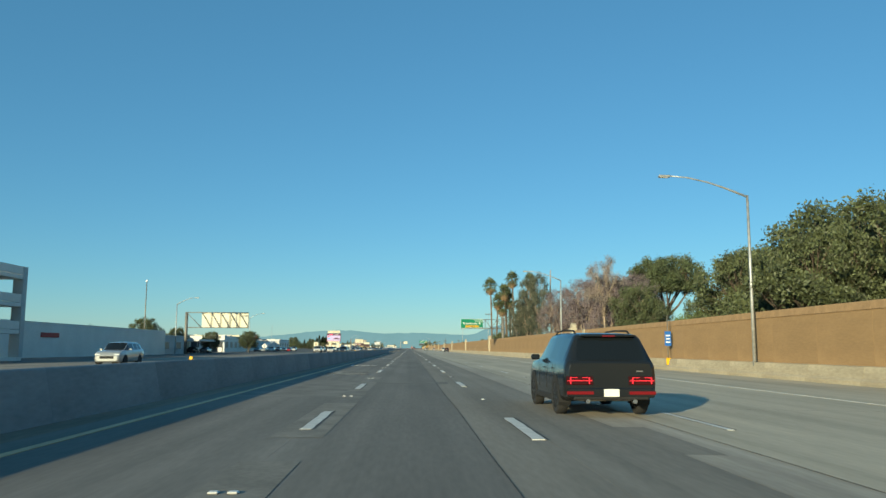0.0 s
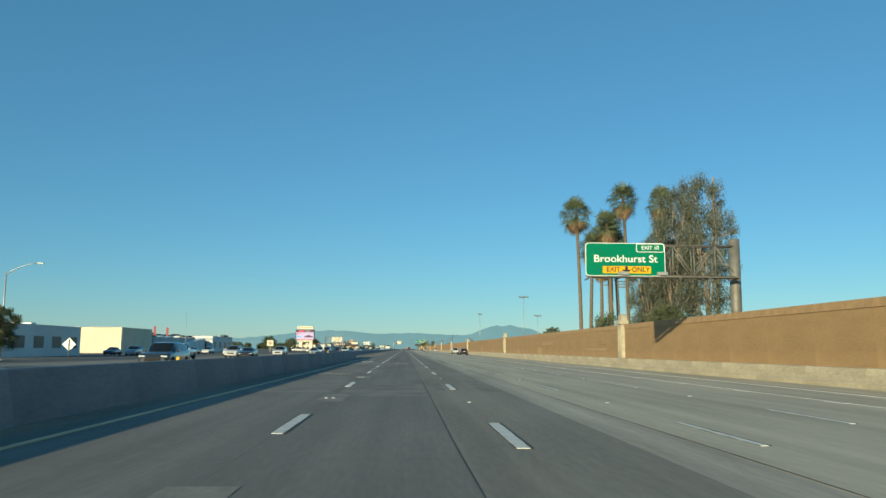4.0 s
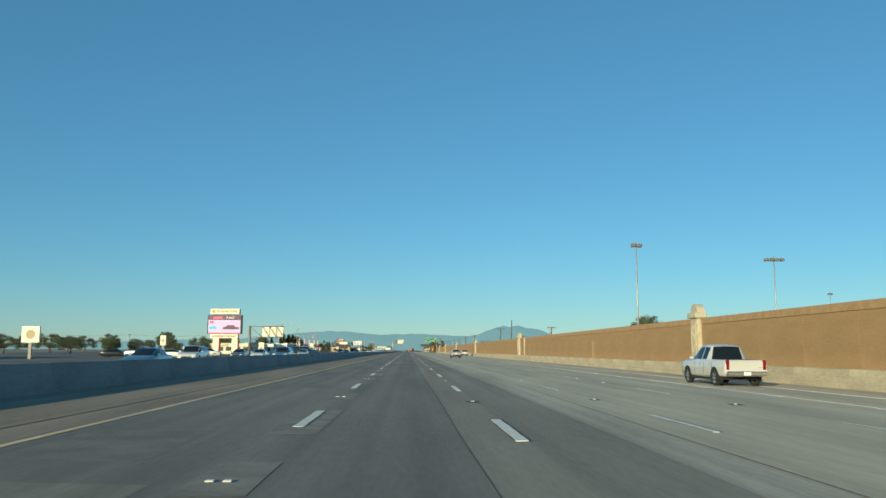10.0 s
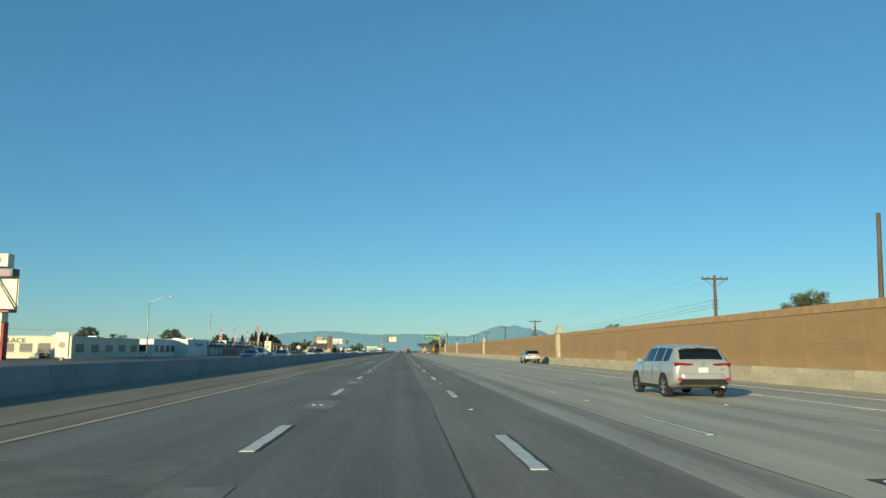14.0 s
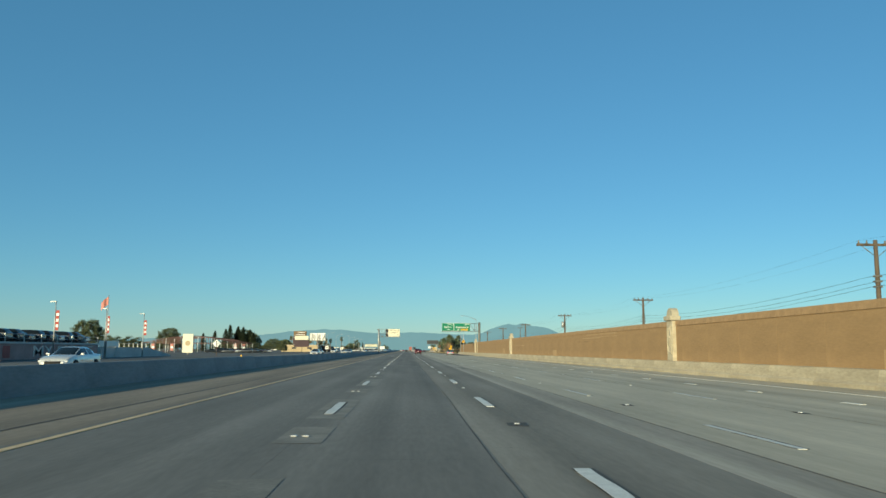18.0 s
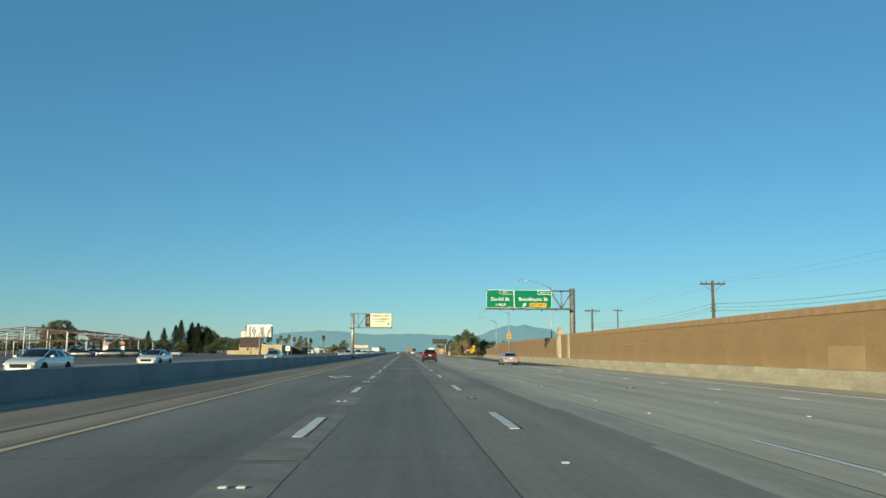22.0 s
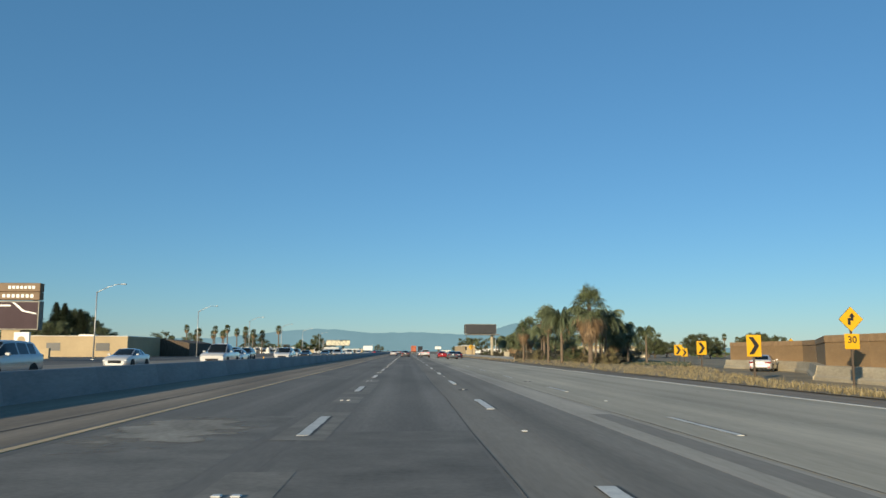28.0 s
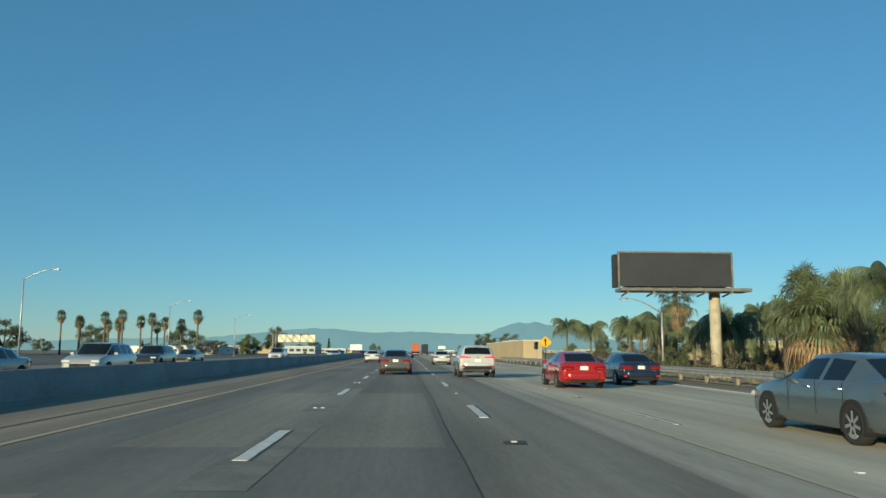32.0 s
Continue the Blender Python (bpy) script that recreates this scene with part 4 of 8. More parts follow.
def car(kind, colour, x, y, z=0.0, rz=0.0, label="", category="car", group="", rim="rim", lit=False, rails=False, dual=False, lod=2, low=False, two_tone=False):
    """A road car; it faces +y. lod 2: with all its loose parts, 1: seen over the barrier, 0: far off or parked."""
    if low:
        lod = 0
    k = KIND[kind]
    L, Wd, H, r = k["L"], k["W"], k["H"], k["r"]
    hw = Wd / 2
    Y = lambda s: -L / 2 + s * L
    root = thing("car" if kind != "pickup" else "pickup_truck", (x, y, z), rz, label, category, group)

    def put(name, build, parent=root, at=(0, 0, 0), lab="", key=()):
        ob = new(name, cached((name, kind) + key, build))
        ob.parent = parent
        ob.location = at
        if lab:
            ob["label"] = lab
        return ob

    if ("shell", kind, colour, lod == 0, two_tone) not in CACHE:
        out = {}
        sh = shell(kind, lod == 0, two_tone)
        for nm, bm in sorted(sh.items()):
            for f in bm.faces:
                f.smooth = len(f.verts) < 6
            bm.normal_update()
            me = bpy.data.meshes.new(nm)
            bm.to_mesh(me)
            bm.free()
            me.materials.append(P[colour] if nm == "body" else P["black"] if nm == "roof" else M["plastic"] if nm == "lower_cladding" else M["glass"])
            out[nm] = me
        CACHE[("shell", kind, colour, lod == 0, two_tone)] = out
    for nm, me in CACHE[("shell", kind, colour, lod == 0, two_tone)].items():
        o = new("side_window" if nm.startswith("side") else "window_band" if nm == "windows" else nm, me)
        o.parent = root
        if nm in ("roof", "lower_cladding"):
            o["label"] = "gloss black roof and pillars" if nm == "roof" else "black plastic cladding"
        elif nm != "body":
            o["label"] = "dark tinted glass"
    # wheels, set in dark arches
    def tyre():
        bm = bmesh.new()
        prof = [(-0.11, r * 0.7), (-0.115, r * 0.9), (-0.09, r * 0.985), (0.09, r * 0.985), (0.115, r * 0.9), (0.11, r * 0.7)]
        n = 20
        rg = [[bm.verts.new((a, b * math.cos(t * 2 * math.pi / n), b * math.sin(t * 2 * math.pi / n))) for a, b in prof] for t in range(n)]
        for t in range(n):
            for i in range(len(prof)):
                bm.faces.new((rg[t][i], rg[t][(i + 1) % len(prof)], rg[(t + 1) % n][(i + 1) % len(prof)], rg[(t + 1) % n][i]))
        bmesh.ops.recalc_face_normals(bm, faces=bm.faces)
        return bm, M["tyre"], True
    def rim_mesh():
        bm = bmesh.new()
        bmesh.ops.create_cone(bm, cap_ends=True, segments=18, radius1=r * 0.69, radius2=r * 0.69, depth=0.2, matrix=pose(0, 0, 0, 0, 90, 0))
        for a in range(7):
            b2 = bmesh.new()
            box(b2, -0.114, 0.114, -0.032, 0.032, 0.03, r * 0.66, 0.01)
            b2.transform(pose(0, 0, 0, a * 360 / 7, 0, 0))
            me = bpy.data.meshes.new("tmp")
            b2.to_mesh(me)
            b2.free()
            bm.from_mesh(me)
            bpy.data.meshes.remove(me)
        return bm, M[rim], False
    def arch():
        bm = bmesh.new()
        bmesh.ops.create_cone(bm, cap_ends=True, segments=22, radius1=r * (1.26 if two_tone else 1.13), radius2=r * (1.26 if two_tone else 1.13), depth=0.25, matrix=pose(0, 0, 0.015, 0, 90, 0))
        for v in bm.verts:
            v.co.z = max(v.co.z, -r * 0.45)
        return bm, M["plastic"], False
    for sx in (-1, 1):
        for yy in (Y(0.205), Y(0.80)):
            whl = put("wheel", tyre, at=(sx * (hw - 0.105), yy, r), lab="black rubber wheel")
            if lod:
                if lod == 2:
                    put("rim", rim_mesh, whl, key=(rim,))
                put("wheel_arch", arch, at=(sx * (hw - 0.12), yy, r), lab="dark wheel arch", key=(two_tone,))
    # lamps, plate, bumpers, mirrors
    zl = {"sedan": 0.80, "suv": 1.07, "boxy": 0.74, "pickup": 0.98}[kind]
    tail = M["tail_lit"] if lit or kind == "boxy" else M["tail"]
    for sx in (-1, 1):
        if kind == "boxy":
            o = put("tail_lamp", lambda: (boxm(-0.27, 0.27, -0.012, 0.05, -0.085, 0.085, 0.01), M["tail_dark"], False), at=(sx * 0.63, -L / 2, zl), lab="dark tail lamp with a lit red H")
            put("lit_strip", lambda: (lamp_h(0.5, 0.15), tail, False), o)
            put("bumper_lamp", lambda: (boxm(-0.27, 0.27, -0.035, 0.03, -0.035, 0.03, 0.01), M["tail"], False), at=(sx * 0.63, -L / 2 - 0.02, 0.5), lab="red bumper strip")
        elif kind == "pickup":
            put("tail_lamp", lambda: (boxm(-0.09, 0.09, -0.02, 0.12, -0.22, 0.22, 0.03), tail, False), at=(sx * hw * 0.83, -L / 2 + 0.01, 0.95), key=(lit,), lab="red tail lamp")
        else:
            wl, hl = (0.46, 0.17) if kind == "sedan" else (0.58, 0.125)
            o = put("tail_lamp", lambda sx=sx: (lamp_wedge(wl, hl, sx, 0.2 if kind == "sedan" else 0.6), tail, False), at=(sx * (hw * 0.93 - wl * 0.5), -L / 2 + 0.03, zl), key=(lit, sx), lab="red tail lamp")
            if lod == 2:
                put("clear_strip", lambda: (boxm(-wl * 0.3, wl * 0.26, -0.012, 0.0, -0.009, 0.009), M["tail_soft"], False), o, at=(0, -0.027, -hl * 0.12))
                put("reflector", lambda: (boxm(-0.07, 0.07, -0.012, 0.02, -0.04, 0.04, 0.006), M["tail_soft"], False), at=(sx * hw * 0.78, -L / 2 - 0.06, 0.62 if kind == "suv" else 0.42), lab="red reflector")
        if lod:
            put("head_lamp", lambda: (boxm(-0.2, 0.2, -0.16, 0.06, -0.055, 0.055, 0.03), M["head"], False), at=(sx * hw * 0.68, L / 2 - 0.1, {"sedan": 0.62, "suv": 0.82, "boxy": 0.86, "pickup": 0.88}[kind]))
            put("side_mirror", lambda: (boxm(-0.1, 0.1, -0.06, 0.06, -0.065, 0.065, 0.03), P["black" if two_tone else colour], False), at=(sx * (hw * 0.95 + 0.11), Y(0.66), {"sedan": 1.02, "suv": 1.17, "boxy": 1.18, "pickup": 1.24}[kind]), key=(colour, two_tone))
        if lod == 2:
            if kind != "sedan":
                put("sill", lambda: (boxm(-0.02, 0.02, Y(0.30), Y(0.70), -0.06, 0.06, 0.015), M["plastic"], False), at=(sx * (hw - 0.012), 0, 0.33))
            for s in (0.30, 0.50):
                put("door_handle", lambda: (boxm(-0.015, 0.02, -0.1, 0.1, -0.015, 0.015, 0.006), P[colour] if kind == "boxy" else M["chrome"], False), at=(sx * (hw - 0.012), Y(s), zl - 0.1 if kind == "suv" else 0.86 if kind == "sedan" else 0.96), key=(colour,))
            for s in (0.255, 0.43, 0.63):
                put("door_seam", lambda: (boxm(-0.004, 0.004, -0.005, 0.005, -0.27, 0.27), M["plastic"], False), at=(sx * (hw + 0.0005), Y(s), 0.7 if kind == "sedan" else 0.78))
        if dual:
            put("tail_pipe", lambda: (tubem([(0, -0.06, 0), (0, 0.1, 0)], 0.045, 10), M["chrome"], False), at=(sx * hw * 0.5, -L / 2 + 0.02, 0.33))
    if kind == "sedan":
        put("bumper", lambda: (rounded_bumper(hw * 0.9, 0.15, 0.07, 0.36), P[colour], True), at=(0, -L / 2 + 0.01, 0.48), key=(colour,))
        put("valance", lambda: (boxm(-hw * 0.6, hw * 0.6, -0.05, 0.2, -0.05, 0.05, 0.02), M["plastic"], False), at=(0, -L / 2 + 0.0, 0.33))
    elif kind == "suv":
        put("bumper", lambda: (rounded_bumper(hw * 0.93, 0.14, 0.07, 0.34), P[colour], True), at=(0, -L / 2 + 0.005, 0.66), key=(colour,))
        put("valance", lambda: (prism(bmesh.new(), [(-hw * 0.8, -0.1), (hw * 0.8, -0.1), (hw * 0.68, 0.07), (-hw * 0.68, 0.07)], -0.085, 0.2), M["plastic"], False), at=(0, -L / 2 + 0.01, 0.55), lab="dark grey lower bumper insert")
        if lod == 2:
            put("muffler", lambda: (tubem([(-0.3, 0, 0), (0.3, 0, 0)], 0.085, 10), M["steel_dark"], True), at=(0.1, -L / 2 + 0.55, 0.36))
            put("tail_pipe", lambda: (tubem([(0.3, 0.55, 0), (0.52, 0.35, 0.0), (0.6, 0.06, -0.02)], 0.035, 8), M["steel"], True), at=(0.1, -L / 2, 0.38))
        if two_tone:
            put("cladding", lambda: (boxm(-hw * 0.86, hw * 0.86, -0.075, 0.15, -0.07, 0.07, 0.03), M["plastic"], False), at=(0, -L / 2 + 0.005, 0.6), lab="black bumper cladding")
            put("skid_plate", lambda: (boxm(-hw * 0.6, hw * 0.6, -0.085, 0.1, -0.04, 0.04, 0.02), M["steel"], False), at=(0, -L / 2 + 0.005, 0.47), lab="grey skid plate")
    elif kind == "boxy":
        put("bumper", lambda: (boxm(-hw * 0.93, hw * 0.93, -0.05, 0.2, -0.1, 0.1, 0.03), P[colour], False), at=(0, -L / 2 + 0.01, 0.5), key=(colour,))
        put("valance", lambda: (boxm(-hw * 0.8, hw * 0.8, -0.04, 0.25, -0.04, 0.06, 0.02), M["plastic"], False), at=(0, -L / 2 + 0.01, 0.40))
    else:
        put("bumper", lambda: (boxm(-hw * 0.9, hw * 0.9, -0.12, 0.1, -0.1, 0.1, 0.04), M["chrome"], False), at=(0, -L / 2, 0.58))
    zp = {"sedan": 0.80, "suv": 0.90, "boxy": 0.5, "pickup": 0.58}[kind]
    yp = {"sedan": -0.0, "suv": -0.0, "boxy": -0.045, "pickup": -0.125}[kind]
    if lod == 2:
        if kind in ("sedan", "suv"):
            put("plate_recess", lambda: (boxm(-0.27, 0.27, -0.006, 0.03, -0.1, 0.1, 0.005), P[colour], False), at=(0, -L / 2, zp), key=(colour,))
            bm_e = lambda: (emblem_ring(), M["chrome"], True)
            put("emblem", bm_e, at=(0, -L / 2 - 0.006, zp + (0.17 if kind == "suv" else 0.12)), lab="chrome oval emblem")
        put("badge", lambda: (boxm(-0.07, 0.07, -0.004, 0.01, -0.012, 0.012), M["chrome"], False), at=(hw * 0.62, -L / 2 - 0.004, zl - 0.14 if kind != "boxy" else 0.93))
    if lod:
        put("number_plate", lambda: (boxm(-0.155, 0.155, -0.012, 0.02, -0.075, 0.075, 0.004), M["plate"], False), at=(0, -L / 2 + yp - 0.004, zp), lab="white plate")
        put("grille", lambda: (boxm(-hw * 0.5, hw * 0.5, -0.1, 0.02, -0.1, 0.1, 0.03), M["plastic"], False), at=(0, L / 2 - 0.0, 0.52 if kind == "sedan" else 0.62))
        put("underbody", lambda: (boxm(-hw * 0.78, hw * 0.78, -L * 0.40, L * 0.44, 0.3 if kind != "sedan" else 0.2, 0.55), M["plastic"], False))
    if kind in ("suv", "boxy") and lod == 2:
        ys = {"suv": 0.085, "boxy": 0.05}[kind]
        zs = {"suv": 1.595, "boxy": 1.64}[kind]
        put("spoiler", lambda: (boxm(-hw * 0.6, hw * 0.6, -0.11, 0.16, -0.02, 0.022, 0.015), P["black" if two_tone else colour], False), at=(0, Y(ys), zs), key=(colour, two_tone))
        put("brake_light", lambda: (boxm(-0.13, 0.13, -0.012, 0.01, -0.012, 0.012), M["tail"], False), at=(0, Y(ys) - 0.105, zs - 0.005))
        wp_ = put("rear_wiper", lambda: (tubem([(0, 0, 0), (0.2, 0.012, 0.03), (0.42, 0.02, 0.035)], 0.011, 6), M["plastic"], False), at=(-0.1, Y(0.022), 1.25 if kind == "suv" else 1.2))
    if rails:
        for sx in (-1, 1):
            put("roof_rail", lambda: (tubem([(0, Y(0.13), -0.07), (0, Y(0.17), 0.0), (0, Y(0.36), 0.025), (0, Y(0.54), 0.01), (0, Y(0.58), -0.06)], 0.02, 7), M["plastic"], False), at=(sx * hw * 0.6, 0, H + 0.02), lab="black roof rail")
    if kind == "pickup":
        put("cargo_bed", lambda: (boxm(-hw * 0.76, hw * 0.76, Y(0.02), Y(0.34), 1.16, 1.19, 0.008), M["plastic"], False), lab="open black cargo bed")
    return root


def emblem_ring():
    bm = bmesh.new()
    n = 16
    rg = []
    for t in range(n):
        a = t * 2 * math.pi / n
        rg.append([bm.verts.new((math.cos(a) * 0.075 * f, yy, math.sin(a) * 0.052 * f)) for f, yy in ((1, 0.0), (1, -0.01), (0.72, -0.01), (0.72, 0.0))])
    for t in range(n):
        for i in range(4):
            bm.faces.new((rg[t][i], rg[t][(i + 1) % 4], rg[(t + 1) % n][(i + 1) % 4], rg[(t + 1) % n][i]))
    bmesh.ops.recalc_face_normals(bm, faces=bm.faces)
    return bm


def lamp_h(w, h):
    bm = bmesh.new()
    box(bm, -w / 2, w / 2, -0.02, 0.01, -0.008, 0.008)
    for sx in (-1, 1):
        box(bm, sx * (w / 2 - 0.06) - 0.012, sx * (w / 2 - 0.06) + 0.012, -0.021, 0.01, -h * 0.42, h * 0.42)
        box(bm, sx * (w / 2 - 0.13) - 0.07, sx * (w / 2 - 0.13) + 0.07, -0.0205, 0.01, h * 0.36, h * 0.44)
    return bm

# ---- vehicles on the road ----
car("boxy", "black", 3.95, 18.2, zr(4), label="black boxy SUV with lit red tail lamps and roof rails", category="SUV", rim="rim_black", rails=True, dual=True)
car("suv", "red", 3.32, 821.1, zr(4), label="dark red SUV with roof rails and alloy wheels", category="SUV", rails=True)
car("sedan", "grey", -0.35, 1080, 0, label="dark silver-grey sedan seen from behind", category="car")
car("suv", "charcoal", 15.1, 326.4, zr(15.1), label="dark grey crossover SUV near the sound wall", category="SUV")
car("suv", "white", 16.9, 554.2, zr(17), label="white crossover SUV with black trim beside the wall", category="SUV", rim="rim_black", rails=True, two_tone=True)
car("sedan", "silver", 11.9, 802.4, zr(12), label="older silver sedan in the exit lane", category="car", lit=True)
car("sedan", "steelblue", 8.1, 1046.2, zr(8.1), label="blue-grey sedan with tinted windows and alloy wheels", category="car")
car("sedan", "brightred", 7.1, 1065.3, zr(7.1), label="bright red sedan in a pale lane", category="car")
car("sedan", "navy", 10.6, 1069.5, zr(10.6), label="dark navy sedan beside the guard rail", category="car")
car("suv", "white", 3.95, 1076, zr(3.8), label="white SUV with dark rear window", category="SUV", lit=True)
car("sedan", "white", 3.9, 1115, zr(3.9), label="white sedan further up the lane", category="car")
car("pickup", "white", 15.0, 358.0, zr(15), label="white pickup truck near the sound wall", category="pickup truck")
car("suv", "silver", 9.7, 479, zr(9.7), label="pale silver crossover in a pale lane", category="SUV")
car("sedan", "white", -3.7, 1128, 0, label="white sedan in the carpool lane", category="car")
car("sedan", "white", 31.0, 972, -0.3, -32, label="white car on the exit ramp", category="car")
car("suv", "charcoal", 35.6, 980, -0.3, -30, label="dark SUV on the exit ramp", category="SUV")
for kd, col, x, y in [
        ("suv", "silver", -21, 57.9), ("suv", "charcoal", -15, 178.3), ("pickup", "white", -25.5, 220.0), ("suv", "white", -29, 262),
        ("sedan", "charcoal", -21, 235.9), ("suv", "white", -24, 241), ("sedan", "brightred", -24.5, 249.1), ("suv", "white", -21, 263),
        ("sedan", "silver", -20, 305.4), ("suv", "white", -22, 334.7), ("sedan", "charcoal", -25, 351.4), ("suv", "charcoal", -22, 354.9),
        ("sedan", "blue", -16, 370.7), ("suv", "white", -20, 396.2), ("suv", "blue", -15, 417.7), ("sedan", "white", -20, 429.6),
        ("sedan", "grey", -24, 435.6), ("sedan", "silver", -20, 474.1), ("sedan", "charcoal", -17, 543.1), ("sedan", "grey", -14.8, 552),
        ("suv", "charcoal", -21, 570.7), ("suv", "grey", -15, 598.2), ("sedan", "white", -20, 630.4), ("sedan", "white", -20, 755.4),
        ("sedan", "white", -22, 781.7), ("sedan", "silver", -17, 814), ("sedan", "white", -20, 834.2), ("suv", "white", -27.5, 880),
        ("suv", "silver", -16, 935.3), ("sedan", "white", -20, 961.6), ("pickup", "white", -15, 968.3), ("sedan", "white", -17, 983.6),
        ("suv", "charcoal", -20, 995.3), ("suv", "white", -14.6, 999.4), ("suv", "charcoal", -22, 1013), ("suv", "white", -20, 1031.4),
        ("sedan", "charcoal", -18, 1045.9), ("suv", "silver", -22, 1061.5), ("sedan", "steelblue", -16.5, 1064.6), ("suv", "silver", -14.6, 1071.8),
        ("suv", "charcoal", -18, 1090.9), ("sedan", "grey", -20, 1107.3), ("sedan", "white", -22, 1175.9), ("suv", "white", -17, 1140), ("sedan", "silver", -15, 1205)]:
    cn = {"charcoal": "dark grey", "brightred": "red", "steelblue": "blue-grey"}.get(col, col)
    kn = {"sedan": "sedan", "suv": "SUV", "pickup": "pickup truck"}[kd]
    car(kd, col, x, y, 0, 180, f"{cn} {kn} in the oncoming lanes", kn if kn != "sedan" else "car", "oncoming traffic", lod=1)

# container lorry far ahead
lor = thing("lorry", (3.4, 1290, zr(3.4)), 0, "lorry with an orange and grey freight container", "lorry")
M["container"] = mat("rusty_container", (0.42, 0.12, 0.06), 0.7, var=0.15, scale=0.8, fine=6)
bm = bmesh.new()
box(bm, -1.2, 1.2, -6, 3.2, 1.25, 3.95, 0.03)
for k in range(11):
    box(bm, -1.1 + k * 0.21, -1.0 + k * 0.21, -6.04, -5.98, 1.35, 3.85)
part("container", bm, M["container"], lor, "orange corrugated container")
part("chassis", boxm(-0.5, 0.5, -6, 6.2, 0.8, 1.24), M["plastic"], lor)
part("cab", boxm(-1.2, 1.2, 4.0, 6.2, 0.9, 3.7, 0.15), P["navy"], lor)
part("bumper", boxm(-1.15, 1.15, -6.05, -5.9, 0.45, 0.65, 0.02), M["steel"], lor)
for yy in (-5, -3.8, 3.4, 5.4):
    for sx in (-1, 1):
        bm = bmesh.new()
        bmesh.ops.create_cone(bm, cap_ends=True, segments=16, radius1=0.5, radius2=0.5, depth=0.32, matrix=pose(sx * 1.0, yy, 0.5, 0, 90, 0))
        part("wheel", bm, M["tyre"], lor)
lor2 = thing("lorry", (7.3, 1330, zr(7)), 0, "dark box lorry far along the freeway", "lorry")
part("cargo_box", boxm(-1.25, 1.25, -5, 3, 1.1, 4.0, 0.04), P["charcoal"], lor2)
part("cab", boxm(-1.15, 1.15, 3.2, 5.2, 0.7, 2.9, 0.15), P["white"], lor2)
part("chassis", boxm(-0.5, 0.5, -5, 5, 0.6, 1.08), M["plastic"], lor2)
for yy in (-3.5, 3.8):
    for sx in (-1, 1):
        bm = bmesh.new()
        bmesh.ops.create_cone(bm, cap_ends=True, segments=16, radius1=0.5, radius2=0.5, depth=0.3, matrix=pose(sx * 1.0, yy, 0.5, 0, 90, 0))
        part("wheel", bm, M["tyre"], lor2)


# ---- trees ----
def fan_leaf(bm, base, d, up, size, n=19, droop=0.3):
    """A palmate leaf: narrow folded blades fanned from the end of a stalk, their tips hanging."""
    side = d.cross(up)
    side = side.normalized() if side.length > 1e-3 else Vector((1, 0, 0))
    down = Vector((0, 0, 1))
    hub = base + d * size * 0.42 - down * size * 0.04
    w = size * 0.014
    bm.faces.new([bm.verts.new(p) for p in (base - side * w, base + side * w, hub + side * w, hub - side * w)])
    for k in range(n):
        a = (k / (n - 1) - 0.5) * 3.5
        v = d * math.cos(a) + side * math.sin(a)
        q = (side * math.cos(a) - d * math.sin(a)) * size * 0.36 / n
        ln = size * (0.56 - 0.06 * abs(a) + 0.05 * ((k * 7) % 3))
        p1 = hub + v * ln * 0.58 - down * size * droop * 0.1
        p2 = hub + v * ln * (1.0 - droop * 0.35) - down * size * droop * (0.5 + 0.2 * ((k * 5) % 4) / 3)
        h, c1, c2, t = bm.verts.new(hub), bm.verts.new(p1 - q), bm.verts.new(p1 + q), bm.verts.new(p2)
        bm.faces.new((h, c1, c2))
        bm.faces.new((c1, t, c2))


def feather_leaf(bm, base, d, size, n=12, bend=1.7):
    """A feather frond that arches over, with long hanging leaflets."""
    side = d.cross(Vector((0, 0, 1)))
    side = side.normalized() if side.length > 1e-3 else Vector((1, 0, 0))
    pts = []
    p, v = base.copy(), d.copy()
    for k in range(n + 1):
        pts.append(p.copy())
        p = p + v * size / n
        v = (v - Vector((0, 0, bend / n * (0.5 + k / n)))).normalized()
    for k in range(2, n):
        a, b = pts[k], pts[k + 1]
        ln = size * 0.36 * math.sin(math.pi * (k + 0.8) / (n + 1.6)) ** 0.6
        for s in (-1, 1):
            for j in range(6):
                f = j / 6
                p0, p1 = a.lerp(b, f), a.lerp(b, f + 0.15)
                hang = 0.75 + 0.5 * ((k * 7 + j * 3) % 5) / 4
                tip = p1 + side * s * ln * (0.62 - 0.3 * ((k + j) % 3) / 2) - Vector((0, 0, ln * hang)) + (b - a) * 0.7
                bm.faces.new([bm.verts.new(q) for q in (p0, p1, tip)])
    for k in range(n):
        w = side * 0.02
        bm.faces.new([bm.verts.new(q) for q in (pts[k] - w, pts[k] + w, pts[k + 1] + w, pts[k + 1] - w)])


PALMS = {}


